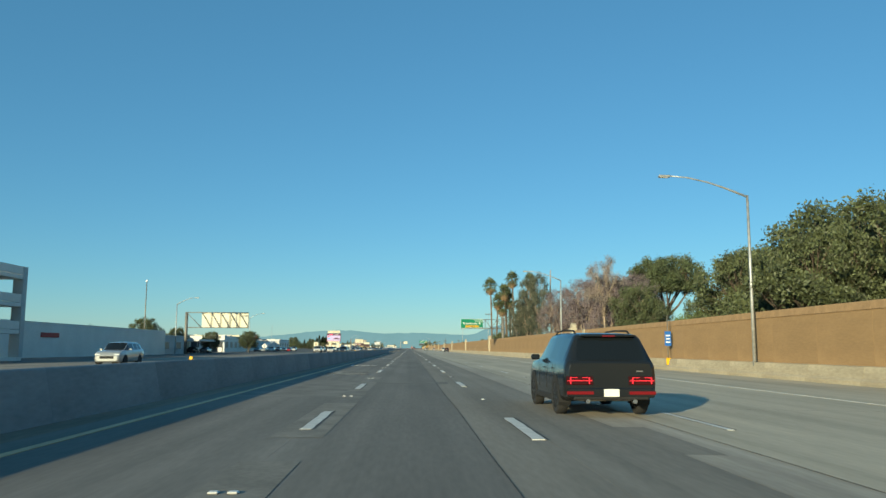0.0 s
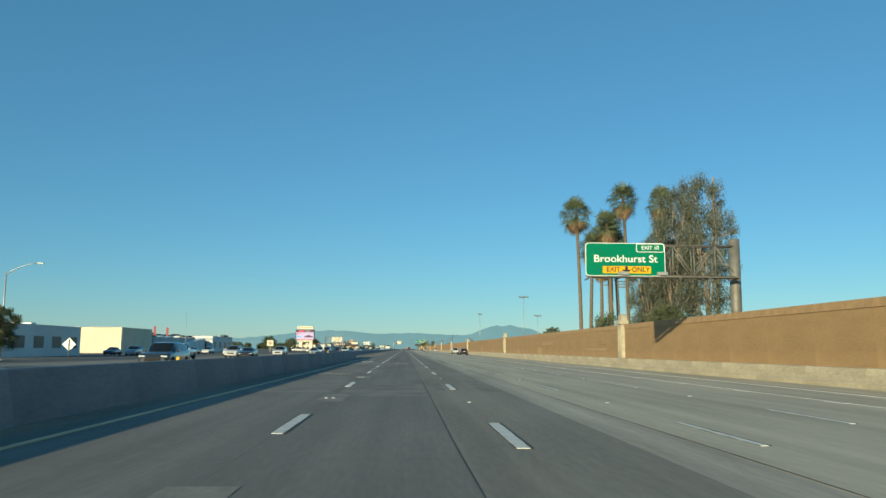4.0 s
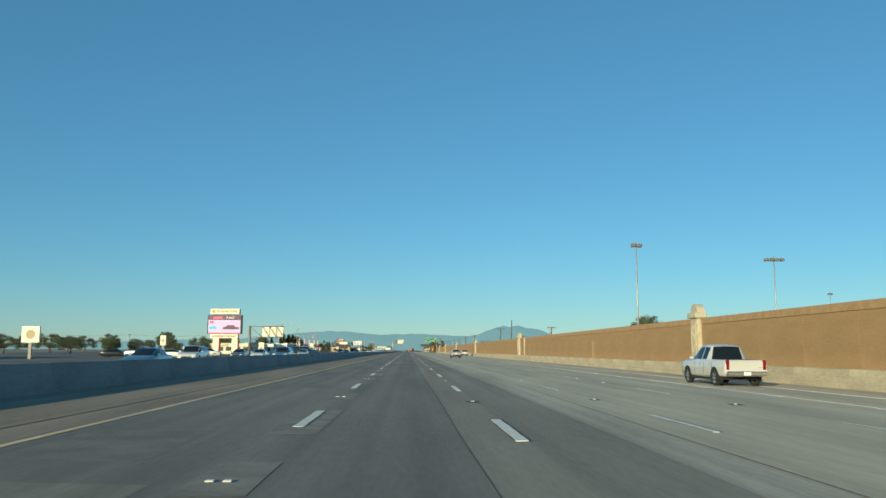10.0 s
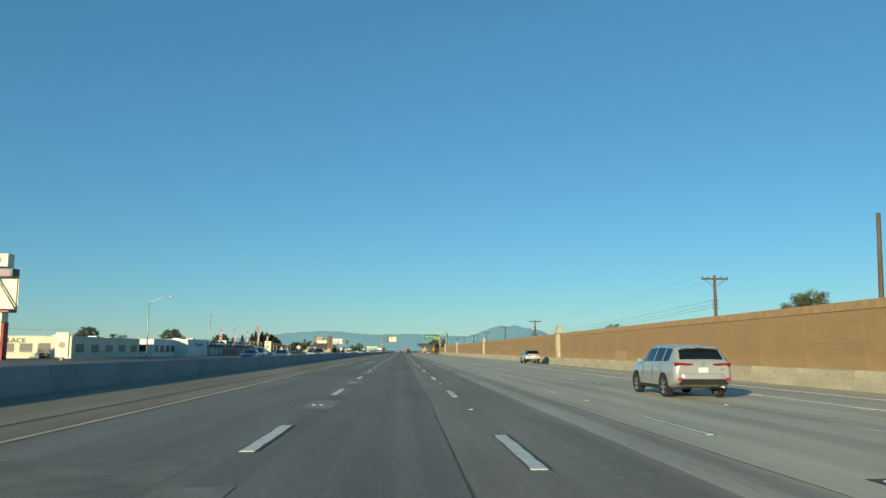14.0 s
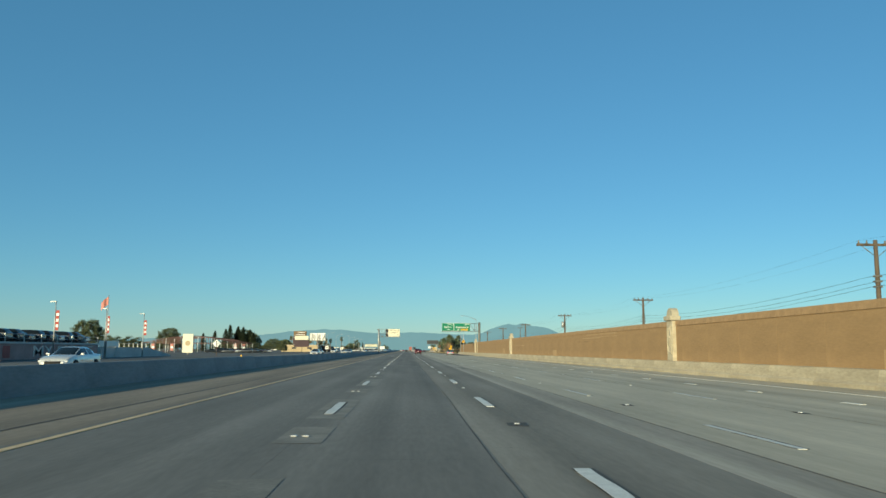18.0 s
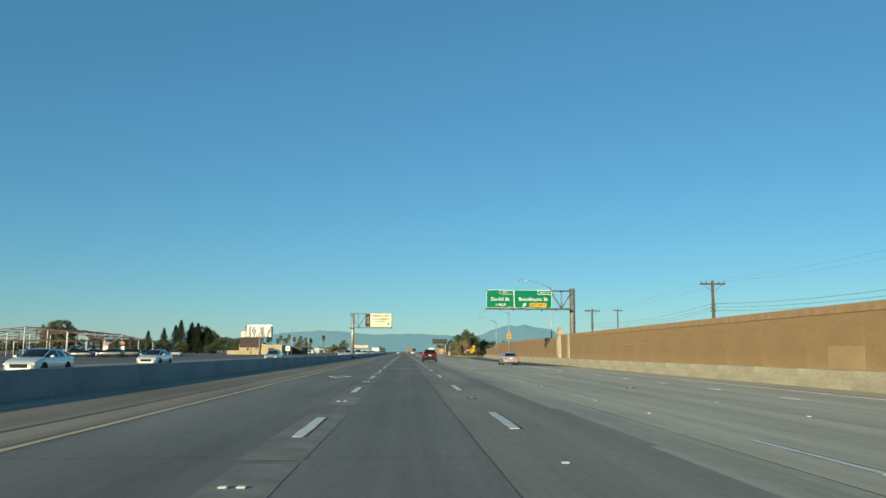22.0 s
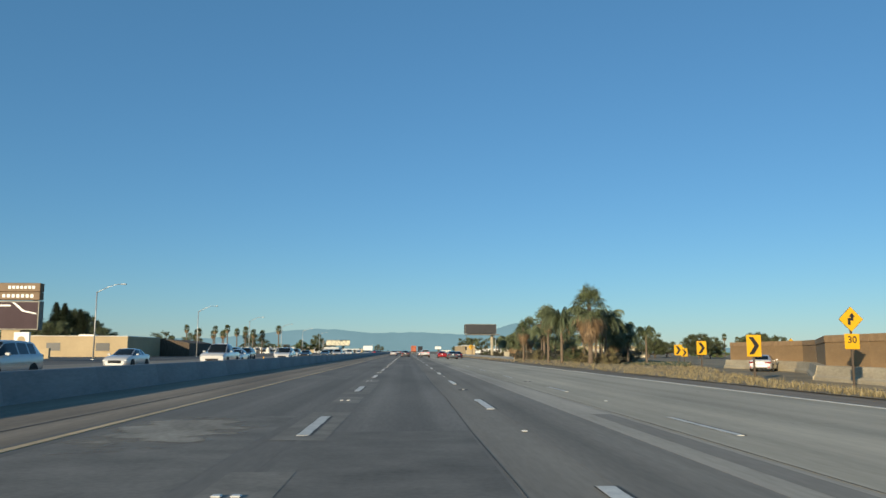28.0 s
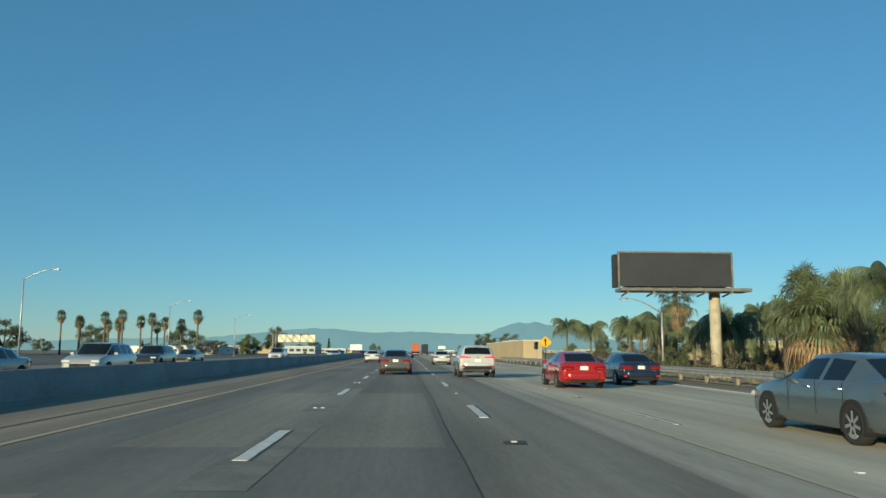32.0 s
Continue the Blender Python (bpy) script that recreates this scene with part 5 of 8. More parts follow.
def palm_mesh(key, h, seed, skirt, crown, feather=False, thick=0.3):
    """Trunk, crown and dry skirt of a palm, as three meshes."""
    r = random.Random(seed)
    bend = Vector((r.uniform(-0.5, 0.5), r.uniform(-0.5, 0.5), 0)) * h * 0.05
    pts = [Vector((0, 0, 0)) + bend * (k / 8) ** 2 + Vector((0, 0, h * k / 8)) for k in range(9)]
    bt = tubem(pts, [thick * (1.25 if k == 0 else 1.0 - 0.035 * k) for k in range(9)], 9)
    for k in range(int(h * 1.2)):
        z = h * (k + 0.5) / int(h * 1.2)
        c = bend * (z / h) ** 2 + Vector((0, 0, z))
        tube(bt, [c, c + Vector((0, 0, 0.05))], thick * (1.06 - 0.28 * z / h), 9)
    top = pts[-1]
    bc, bs = bmesh.new(), bmesh.new()
    n = 44 if not feather else 36
    for k in range(n):
        a = k * 2.39996 + r.uniform(-0.25, 0.25)
        f = k / n
        e = 1.4 - 1.95 * f + r.uniform(-0.16, 0.16)
        d = Vector((math.cos(a) * math.cos(e), math.sin(a) * math.cos(e), math.sin(e)))
        if feather:
            feather_leaf(bc, top + Vector((0, 0, 0.15)), Vector((math.cos(a) * max(0.5, math.cos(e)), math.sin(a) * max(0.5, math.cos(e)), abs(d.z) * 0.6 + 0.3)).normalized(), crown * r.uniform(0.9, 1.3), 12, 2.2 + 1.7 * f)
        else:
            fan_leaf(bc, top - Vector((0, 0, 0.35 * crown * f)), d, Vector((0, 0, 1)), crown * r.uniform(0.75, 1.15), 19, 0.2 + 0.35 * f)
    if feather:
        bc2 = [(r.uniform(0, 6.283), r.uniform(0.3, 0.7)) for k in range(int(12 * skirt + 2))]
        for a, ln in bc2:
            p = top + Vector((math.cos(a) * thick, math.sin(a) * thick, 0))
            feather_leaf(bs, p, Vector((math.cos(a) * 0.5, math.sin(a) * 0.5, -0.4)).normalized(), crown * ln, 7, 1.8)
    else:
        for k in range(int(16 + 52 * skirt)):
            a = k * 2.39996 + r.uniform(-0.3, 0.3)
            f = (k + 0.5) / int(16 + 52 * skirt)
            e = -0.55 - 0.75 * min(1, f * 1.6) + r.uniform(-0.12, 0.12)
            d = Vector((math.cos(a) * math.cos(e), math.sin(a) * math.cos(e), math.sin(e)))
            p = top + Vector((math.cos(a) * thick * 0.7, math.sin(a) * thick * 0.7, -0.3 * crown - f * skirt * 1.35))
            fan_leaf(bs, p, d, Vector((0, 0, 1)), crown * r.uniform(0.7, 0.95) * (1 - 0.25 * f), 14, 0.5)
    PALMS[key] = (meshof("trunk", bt, M["trunk"]), meshof("crown", bc, M["frond"]), meshof("dry_skirt", bs, M["frond_dry"]))


def palm(key, x, y, z, h, rz, label, group, sc=1.0):
    base_h = PALM_H[key]
    p = thing("palm_tree", (x, y, z), rz, label, "palm tree", group)
    t, c, s = PALMS[key]
    o = new("trunk", t)
    o.parent = p
    o.scale = (sc, sc, h / base_h)
    for nm, me in (("crown", c), ("dry_skirt", s)):
        o = new(nm, me)
        o.parent = p
        o.scale = (sc, sc, sc)
        o.location = (0, 0, h - base_h * sc)
    return p


PALM_H = {"tall_a": 22.0, "tall_b": 18.0, "mid": 11.0, "shaggy": 9.0, "feather": 7.5, "low": 5.0}
palm_mesh("tall_a", 22, 1, 0.35, 2.75, thick=0.27)
palm_mesh("tall_b", 18, 2, 0.55, 2.6, thick=0.27)
palm_mesh("mid", 11, 3, 0.35, 1.9, thick=0.28)
palm_mesh("shaggy", 9, 4, 1.5, 2.9, thick=0.3)
palm_mesh("feather", 7.5, 5, 0.2, 2.9, True, 0.19)
palm_mesh("low", 5, 6, 0.5, 2.0, True, 0.2)
for i, (x, y, h, kd) in enumerate([(24.4, 234, 20.6, "tall_a"), (31.0, 234, 22.6, "tall_a"), (28.7, 234, 18.9, "tall_b"), (35.8, 234, 22.2, "tall_b"), (25.8, 234.5, 15.9, "tall_b"), (27.4, 234.5, 14.1, "tall_b"), (30.2, 236, 16.6, "tall_b"), (29.3, 237, 18.0, "tall_b")]):
    palm(kd, x, y, -0.5, h + 0.5, i * 77, "tall slim fan palm with a ragged grey-green crown", "tall palms behind the wall")
for i, (x, y, h) in enumerate([(-99, 1264, 12.3), (-96, 1270, 10.4), (-93, 1262, 10.6), (-86, 1262, 11.8), (-84.5, 1270, 9.7), (-82, 1262, 9.8), (-79.5, 1258, 12.2), (-77, 1266, 10.8), (-72, 1260, 11.4), (-69, 1262, 10.2), (-66, 1268, 10), (-54.4, 1242, 11.4), (-90, 1276, 9.8), (-75, 1275, 9.4)]):
    palm("mid", x, y, -0.03, h * 0.93, i * 61, "slim fan palm with a small dark crown", "palms of the far row")
for i, (x, y, h, kd, sc) in enumerate([
        (22.6, 1001, 7.4, "shaggy", 1.05), (21.2, 1012, 5.7, "feather", 1.12), (24.6, 1009, 5.4, "feather", 0.95), (26.9, 1016, 6.0, "feather", 0.9), (20.6, 1019, 7.0, "shaggy", 0.6), (23.5, 1024, 5.4, "feather", 0.8), (25.5, 1005, 5.2, "feather", 0.9),
        (18.6, 1030, 5.2, "shaggy", 0.55), (26.5, 1056, 8.1, "shaggy", 0.98), (23.3, 1040, 4.6, "feather", 0.75), (25.3, 1081, 5.4, "shaggy", 0.75), (22.0, 1052, 4.5, "low", 0.8),
        (27.5, 1080, 5.0, "shaggy", 0.72), (31.5, 1086, 4.2, "shaggy", 0.7), (28, 1150, 4.4, "feather", 0.9), (34, 1150, 5.2, "feather", 1.0), (36, 1136, 9.2, "shaggy", 1.15), (23.4, 1078, 3.4, "feather", 0.65), (24.2, 1112, 3.6, "low", 0.9), (30, 1128, 4.0, "low", 1.0), (28.5, 1090, 3.6, "low", 0.7),
        (28, 1045, 4.2, "low", 0.9), (31, 1030, 4.5, "feather", 0.8), (33, 1012, 4.0, "low", 0.8), (24, 1066, 5.6, "shaggy", 0.6), (17.8, 1118, 4.0, "feather", 0.6), (38, 1052, 5, "low", 1.0), (116, 1187, 7.2, "mid", 0.7), (122, 1190, 6.2, "mid", 0.7), (126, 1196, 6.0, "mid", 0.7), (131, 1187, 5.9, "mid", 0.7)]):
    lab = {"shaggy": "fan palm with a thick skirt of dry brown fronds", "feather": "feather palm with arching drooping fronds", "low": "low bushy palm with drooping fronds", "mid": "slim distant fan palm"}[kd]
    palm(kd, x, y, -0.4, h + 0.4, i * 53, lab, "palms on the verge", sc)

rp = random.Random(45)
for i in range(26):
    y = rp.uniform(1008, 1140)
    x = rp.uniform(23.5, 27 + min(14, (y - 1000) * 0.3))
    kd = rp.choice(["feather", "feather", "shaggy", "low"])
    palm(kd, x, y, -0.4, rp.uniform(3.2, 5.0), i * 67, {"shaggy": "fan palm with a thick skirt of dry brown fronds", "feather": "feather palm with arching drooping fronds", "low": "low bushy palm with drooping fronds"}[kd], "palms on the verge", rp.uniform(0.7, 1.0))

TREES = {}


def tree_mesh(key, h, w, seed, leaf_mat, n=2600, trunk=0.45, open_=0.0, bare=0.0, base=0.28, leafsize=0.34, limbs=9, droop=0.0):
    """Trunk with limbs, and a crown of many small leaf clumps round the limb ends."""
    r = random.Random(seed)
    bt, bc = bmesh.new(), bmesh.new()
    fork = Vector((r.uniform(-0.04, 0.04) * h, r.uniform(-0.04, 0.04) * h, h * base))
    tube(bt, [(0, 0, -0.3), fork * 0.5, fork], [trunk, trunk * 0.75, trunk * 0.62], 8)
    ends = []
    for k in range(limbs):
        a = k * 2.39996 + r.uniform(-0.3, 0.3)
        rise = (k + 0.5) / limbs
        rad = w / 2 * (0.35 + 0.65 * math.sin(math.pi * (0.2 + 0.75 * rise))) * r.uniform(0.65, 1.0)
        e = Vector((math.cos(a) * rad, math.sin(a) * rad, h * (base + (0.93 - base) * rise * r.uniform(0.85, 1.05))))
        m = (fork + e) / 2 + Vector((r.uniform(-0.3, 0.3), r.uniform(-0.3, 0.3), h * 0.04))
        tube(bt, [fork, m, e], [trunk * 0.4, trunk * 0.22, 0.04], 6)
        ends.append(e)
        for j in range(3):
            e2 = e + Vector((r.uniform(-1, 1), r.uniform(-1, 1), r.uniform(-0.4, 0.8))) * w * 0.13
            tube(bt, [m, (m + e2) / 2 + Vector((0, 0, 0.2)), e2], [trunk * 0.16, trunk * 0.1, 0.02], 5)
            ends.append(e2)
    TREES[key] = (meshof("trunk", bt, M["bark"]), foliage(ends, n, w, h * base * 0.8, leafsize, seed, leaf_mat, droop))


def grown_tree(key, h, w, seed, leaf_mat, n, base, depth, clumps, leafsize, trunk=0.4, bark="bark", mains=7, spread=0.55, gap=0.085, flat=False):
    """Trunk, main limbs, boughs and twigs that fill a rounded crown; the leaves hang in clumps at the twig ends."""
    r = random.Random(seed)
    bt = bmesh.new()
    fork = Vector((r.uniform(-0.03, 0.03) * h, r.uniform(-0.03, 0.03) * h, h * base))
    tube(bt, [(0, 0, -0.3), fork * 0.5 + Vector((0.1, 0, 0)), fork], [trunk, trunk * 0.78, trunk * 0.66], 9)
    cz, rz = h * (1 - depth / 2), h * depth / 2
    limbs = []
    for k in range(mains):
        a = k * 2.39996 + r.uniform(-0.3, 0.3)
        u = spread * (0.35 + 0.65 * ((k * 3) % mains) / mains)
        e = Vector((math.cos(a) * w / 2 * u, math.sin(a) * w / 2 * u, cz + rz * r.uniform(-0.45, 0.35)))
        m = fork.lerp(e, 0.5) + Vector((r.uniform(-0.04, 0.04) * w, r.uniform(-0.04, 0.04) * w, -0.02 * h))
        tube(bt, [fork, m, e], [trunk * 0.5, trunk * 0.34, trunk * 0.2], 7)
        limbs.append((m, e))
    ends = []
    for k in range(clumps):
        a = k * 2.39996 + r.uniform(-0.2, 0.2)
        t = -0.75 + 1.72 * ((k * 37) % clumps + 0.5) / clumps
        if flat:
            t = max(t, -0.32 + 0.1 * r.random())
        q = math.sqrt(max(0.02, 1 - t * t)) * r.uniform(0.72, 1.04)
        s = 1.0 if r.random() < 0.7 else r.uniform(0.45, 0.9)
        bump = 1 + 0.16 * noise.noise((math.cos(a) * 1.7, math.sin(a) * 1.7, t * 1.9 + seed))
        p = Vector((math.cos(a) * q * w / 2 * s * bump, math.sin(a) * q * w / 2 * s * bump, cz + rz * t * s * bump))
        m, e = min(limbs, key=lambda l: (l[1] - p).length)
        src = e if r.random() < 0.6 else m.lerp(e, r.uniform(0.4, 0.9))
        mid = src.lerp(p, 0.55) + Vector((r.uniform(-0.05, 0.05) * w, r.uniform(-0.05, 0.05) * w, -0.015 * h))
        tube(bt, [src, mid, p], [trunk * 0.15, trunk * 0.09, 0.02], 5)
        ends.append(p)
        for j in range(2):
            p2 = p + Vector((r.uniform(-1, 1), r.uniform(-1, 1), r.uniform(-0.6, 0.8))) * w * gap * 0.9
            tube(bt, [mid, p2], [trunk * 0.06, 0.012], 4)
            ends.append(p2)
    TREES[key] = (meshof("trunk", bt, M[bark]), foliage(ends, n, w * gap / 0.115, 0.2, leafsize, seed, leaf_mat))


def foliage(ends, n, w, floor_z, size, seed, material, droop=0.0):
    """Thousands of small leaf blades in clumps round the twig ends."""
    g = np.random.RandomState(seed)
    c = np.array([tuple(e) for e in ends])[g.randint(0, len(ends), n)]
    v = g.normal(size=(n, 3)) * (1, 1, 0.75 + droop)
    v /= np.linalg.norm(v, axis=1)[:, None]
    p = c + v * (w * (0.085 + 0.06 * g.rand(n)) * g.rand(n) ** 0.45)[:, None]
    p[:, 2] -= droop * w * 0.06 * g.rand(n)
    p = p[p[:, 2] > floor_z]
    n = len(p)
    a = g.normal(size=(n, 3)) * (1, 1, 1 + 2 * droop)
    a /= np.linalg.norm(a, axis=1)[:, None]
    b = np.cross(a, g.normal(size=(n, 3)))
    b /= np.linalg.norm(b, axis=1)[:, None]
    s = (size * (0.6 + 0.7 * g.rand(n)))[:, None]
    quad = np.stack([p - a * s, p - b * s * 0.42, p + a * s, p + b * s * 0.42], axis=1).reshape(-1, 3)
    me = bpy.data.meshes.new("crown")
    me.from_pydata(quad.tolist(), [], np.arange(4 * n).reshape(-1, 4).tolist())
    me.materials.append(material)
    return me


def conifer_mesh(key, h, w, seed):
    r = random.Random(seed)
    bt, bc = tubem([(0, 0, -0.3), (0, 0, h * 0.97)], [0.35, 0.04], 7), bmesh.new()
    for k in range(2400):
        z = r.random() ** 1.35
        rad = w / 2 * (1 - z) ** 0.8 * (0.75 + 0.4 * abs(noise.noise((z * 9, seed, 0)))) * r.random() ** 0.4
        a = r.uniform(0, 6.283)
        p = Vector((math.cos(a) * rad, math.sin(a) * rad, h * (0.06 + 0.94 * z) - rad * 0.25))
        d = Vector((math.cos(a), math.sin(a), -0.35)) * r.uniform(0.25, 0.5)
        s = Vector((-math.sin(a), math.cos(a), 0.2 * r.uniform(-1, 1))) * 0.17
        bc.faces.new([bc.verts.new(q) for q in (p - d, p + s, p + d, p - s)])
    TREES[key] = (meshof("trunk", bt, M["bark"]), meshof("crown", bc, M["leaf_pine"]))


def tree(key, x, y, z, sx, sz, rz, label, category="tree", group=""):
    p = thing("tree", (x, y, z), rz, label, category, group)
    for nm, me in zip(("trunk", "crown"), TREES[key]):
        o = new(nm, me)
        o.parent = p
        o.scale = (sx, sx, sz)
    return p


grown_tree("dense", 12, 12, 1, M["leaf"], 32000, 0.16, 0.86, 110, 0.17, mains=9, gap=0.078)
grown_tree("side", 6.8, 6.5, 21, M["leaf"], 14000, 0.3, 0.58, 60, 0.14, trunk=0.25, gap=0.1)
tree_mesh("broad", 12, 12, 1, M["leaf"], 5000, leafsize=0.3, limbs=14)
grown_tree("pine", 14, 12, 2, M["leaf_umbrella"], 34000, 0.4, 0.46, 110, 0.16, trunk=0.45, mains=9, spread=0.75, gap=0.075, flat=True)
grown_tree("jacaranda", 13, 12, 3, M["blossom"], 16000, 0.2, 0.78, 85, 0.13, trunk=0.4, bark="pale_bark", mains=8, gap=0.08)
grown_tree("bare", 18, 12, 4, M["twig"], 9000, 0.42, 0.56, 120, 0.13, trunk=0.4, bark="pale_bark", mains=9, gap=0.07)
grown_tree("eucalyptus", 24, 14, 5, M["leaf_euc"], 30000, 0.2, 0.84, 76, 0.17, trunk=0.5, bark="pale_bark", mains=10, spread=0.75, gap=0.1)
tree_mesh("light", 8, 10, 6, M["leaf_light"], 9000, base=0.12, leafsize=0.17, limbs=12)
tree_mesh("bush", 3.2, 5, 7, M["leaf"], 3000, trunk=0.12, base=0.1, leafsize=0.14)
tree_mesh("olive_bush", 3.2, 5, 8, M["leaf_olive"], 3000, trunk=0.12, base=0.1, leafsize=0.14)
tree_mesh("dry_bush", 3.2, 5, 11, M["leaf_dry"], 2600, trunk=0.1, base=0.08, leafsize=0.13)
conifer_mesh("conifer", 13, 6, 9)
G = "trees behind the sound wall"
for i, (k, x, y, s, sz) in enumerate([
        ("dense", 31.5, 54, 1.0, 0.98), ("dense", 27.0, 50, 0.6, 0.78), ("side", 23.7, 47.5, 1.0, 0.95), ("side", 25.0, 53, 1.0, 1.12), ("dense", 22.6, 193, 0.3, 0.44), ("dense", 38, 62, 1.1, 1.05), ("dense", 29, 66, 0.7, 0.82), ("dense", 41.5, 92, 0.6, 1.1), ("dense", 48, 80, 1.2, 1.1), ("dense", 32, 40, 1.0, 1.0), ("dense", 44, 58, 1.2, 1.15),
        ("pine", 51.4, 155, 1.25, 1.42), ("pine", 91, 206, 1.4, 2.0), ("pine", 104, 204, 1.4, 1.95), ("pine", 113, 196, 1.4, 1.8), ("dense", 37.3, 126, 0.75, 0.95), ("dense", 46, 116, 0.7, 0.85), ("dense", 47, 160, 0.7, 0.85), ("light", 44, 110, 0.9, 0.95), ("light", 37, 100, 0.75, 0.85), ("light", 41, 122, 0.9, 0.85), ("dense", 62, 112, 1.0, 0.85), ("light", 33, 84, 0.6, 0.75)]):
    tree(k, x, y, -0.5, s, sz, i * 71, {"dense": "dense dark green broadleaf tree", "side": "dark leafy tree leaning over the wall", "pine": "umbrella-shaped dark green pine tree", "light": "low yellow-green leafy tree"}[k], "tree", G)
for i, (x, y, s, sz) in enumerate([(30.4, 157, 0.75, 1.05), (32.6, 145, 0.75, 1.1), (34.5, 135, 0.7, 1.1), (36.5, 152, 0.85, 1.15), (42, 148, 0.9, 1.2), (40, 138, 0.8, 1.05), (48, 160, 0.9, 1.15), (34, 165, 0.7, 0.85)]):
    tree("jacaranda", x, y, -0.5, s, sz, i * 83, "jacaranda in mauve blossom with grey limbs", "tree", G)
for i, (x, y, s, sz) in enumerate([(33.2, 133, 0.6, 0.98), (37, 150, 0.7, 0.85), (30, 162, 0.5, 0.62)]):
    tree("bare", x, y, -0.5, s, sz, i * 40, "nearly bare tall tree with fine grey twigs", "tree", G)
for i, (x, y, s, sz) in enumerate([(30.4, 222, 0.4, 0.62), (33.2, 221, 0.5, 0.9), (36.2, 219, 0.5, 0.93), (31.8, 224, 0.36, 0.5), (35, 228, 0.5, 0.8)]):
    tree("eucalyptus", x, y, -0.5, s, sz, i * 97, "tall eucalyptus with loose grey-green foliage", "tree", G)
for i, (k, x, y, s, sz) in enumerate([("bush", 24.5, 222, 1.0, 1.9), ("olive_bush", 30, 228, 1.2, 1.7), ("bush", 33, 230, 1.1, 2.0), ("bush", 44, 460, 1.6, 2.2), ("bush", 42, 447, 1.2, 1.9), ("olive_bush", 36, 500, 1.2, 1.8), ("olive_bush", 29.3, 617, 1.0, 1.75), ("dense", 96, 631, 1.0, 1.25), ("bush", 40, 600, 1.6, 2.1), ("bush", 45, 610, 1.4, 2.0), ("olive_bush", 60, 520, 1.5, 2.0), ("bush", 70, 470, 2, 2.4)]):
    tree(k, x, y, -0.5, s, sz, i * 47, "rounded dark green shrub rising over the wall" if k != "dense" else "round dense tree rising over the wall", "shrub" if k != "dense" else "tree", "shrubs behind the wall")
ru = random.Random(21)
for i in range(60):
    y = ru.uniform(1003, 1120)
    x = ru.uniform(max(18.6, 24.5 - max(0, y - 1020) * 0.12), 26 + min(16, (y - 1000) * 0.35))
    tree(ru.choice(["bush", "olive_bush", "olive_bush", "dry_bush"]), x, y, -0.4, ru.uniform(0.4, 0.75), ru.uniform(0.32, 0.7), i * 39, "dusty green undergrowth shrub beneath the palms", "shrub", "undergrowth on the verge")
for i, (k, x, y, s, sz) in enumerate([
        ("dense", -55, 166, 0.5, 0.58), ("dense", -52, 178, 0.35, 0.45), ("dense", -47, 188, 0.35, 0.4), ("dense", -43, 212, 0.42, 0.45), ("light", -60, 235, 0.5, 0.6), ("broad", -78, 240, 0.6, 0.6), ("broad", -82, 205, 0.7, 0.55),
        ("dense", -135, 923, 1.05, 1.06), ("dense", -124, 1000, 0.92, 0.96), ("dense", -175, 900, 1.0, 1.1), ("dense", -60, 926, 0.36, 0.3), ("dense", -66, 930, 0.4, 0.34), ("dense", -72, 934, 0.38, 0.3), ("dense", -78, 940, 0.42, 0.36), ("dense", -55, 938, 0.3, 0.26), ("dense", -84, 946, 0.4, 0.34), ("dense", -97, 622, 0.4, 0.38), ("dense", -104, 628, 0.45, 0.42), ("dense", -110, 618, 0.42, 0.4), ("dense", -91, 632, 0.4, 0.36), ("dense", -116, 636, 0.5, 0.44), ("dense", -86, 620, 0.3, 0.3), ("broad", -140, 700, 0.8, 0.7), ("broad", -160, 720, 0.9, 0.65), ("broad", -185, 760, 0.9, 0.7), ("broad", -200, 800, 1.0, 0.7), ("broad", -150, 820, 0.8, 0.6), ("broad", -120, 930, 0.8, 0.55), ("broad", -135, 950, 0.9, 0.6), ("broad", -75, 945, 0.6, 0.4), ("broad", -82, 950, 0.6, 0.42), ("broad", -215, 740, 1.0, 0.7), ("broad", -128, 610, 0.8, 0.55), ("broad", -140, 620, 0.8, 0.6), ("broad", -100, 560, 0.6, 0.4), ("broad", -112, 545, 0.7, 0.45),
        ("bush", -62, 560, 1.3, 1.6), ("bush", -66, 545, 1.1, 1.3), ("broad", -95, 330, 0.6, 0.55), ("broad", -110, 760, 0.8, 0.6), ("broad", -150, 1100, 0.9, 0.7), ("dense", -126, 1212, 1.0, 1.3), ("dense", -120, 1208, 0.9, 1.05), ("dense", -132, 1216, 0.9, 1.3), ("dense", -76, 1078, 0.7, 0.58), ("dense", -84, 1082, 0.8, 0.62), ("dense", -69, 1084, 0.6, 0.5), ("broad", -52, 1300, 0.5, 0.55), ("broad", -46, 1310, 0.5, 0.5), ("olive_bush", -50, 1236, 1.0, 1.3)]):
    tree(k, x, y, -0.05, s, sz, i * 59, "dark rounded street tree beyond the oncoming lanes", "tree", "trees beyond the oncoming lanes")
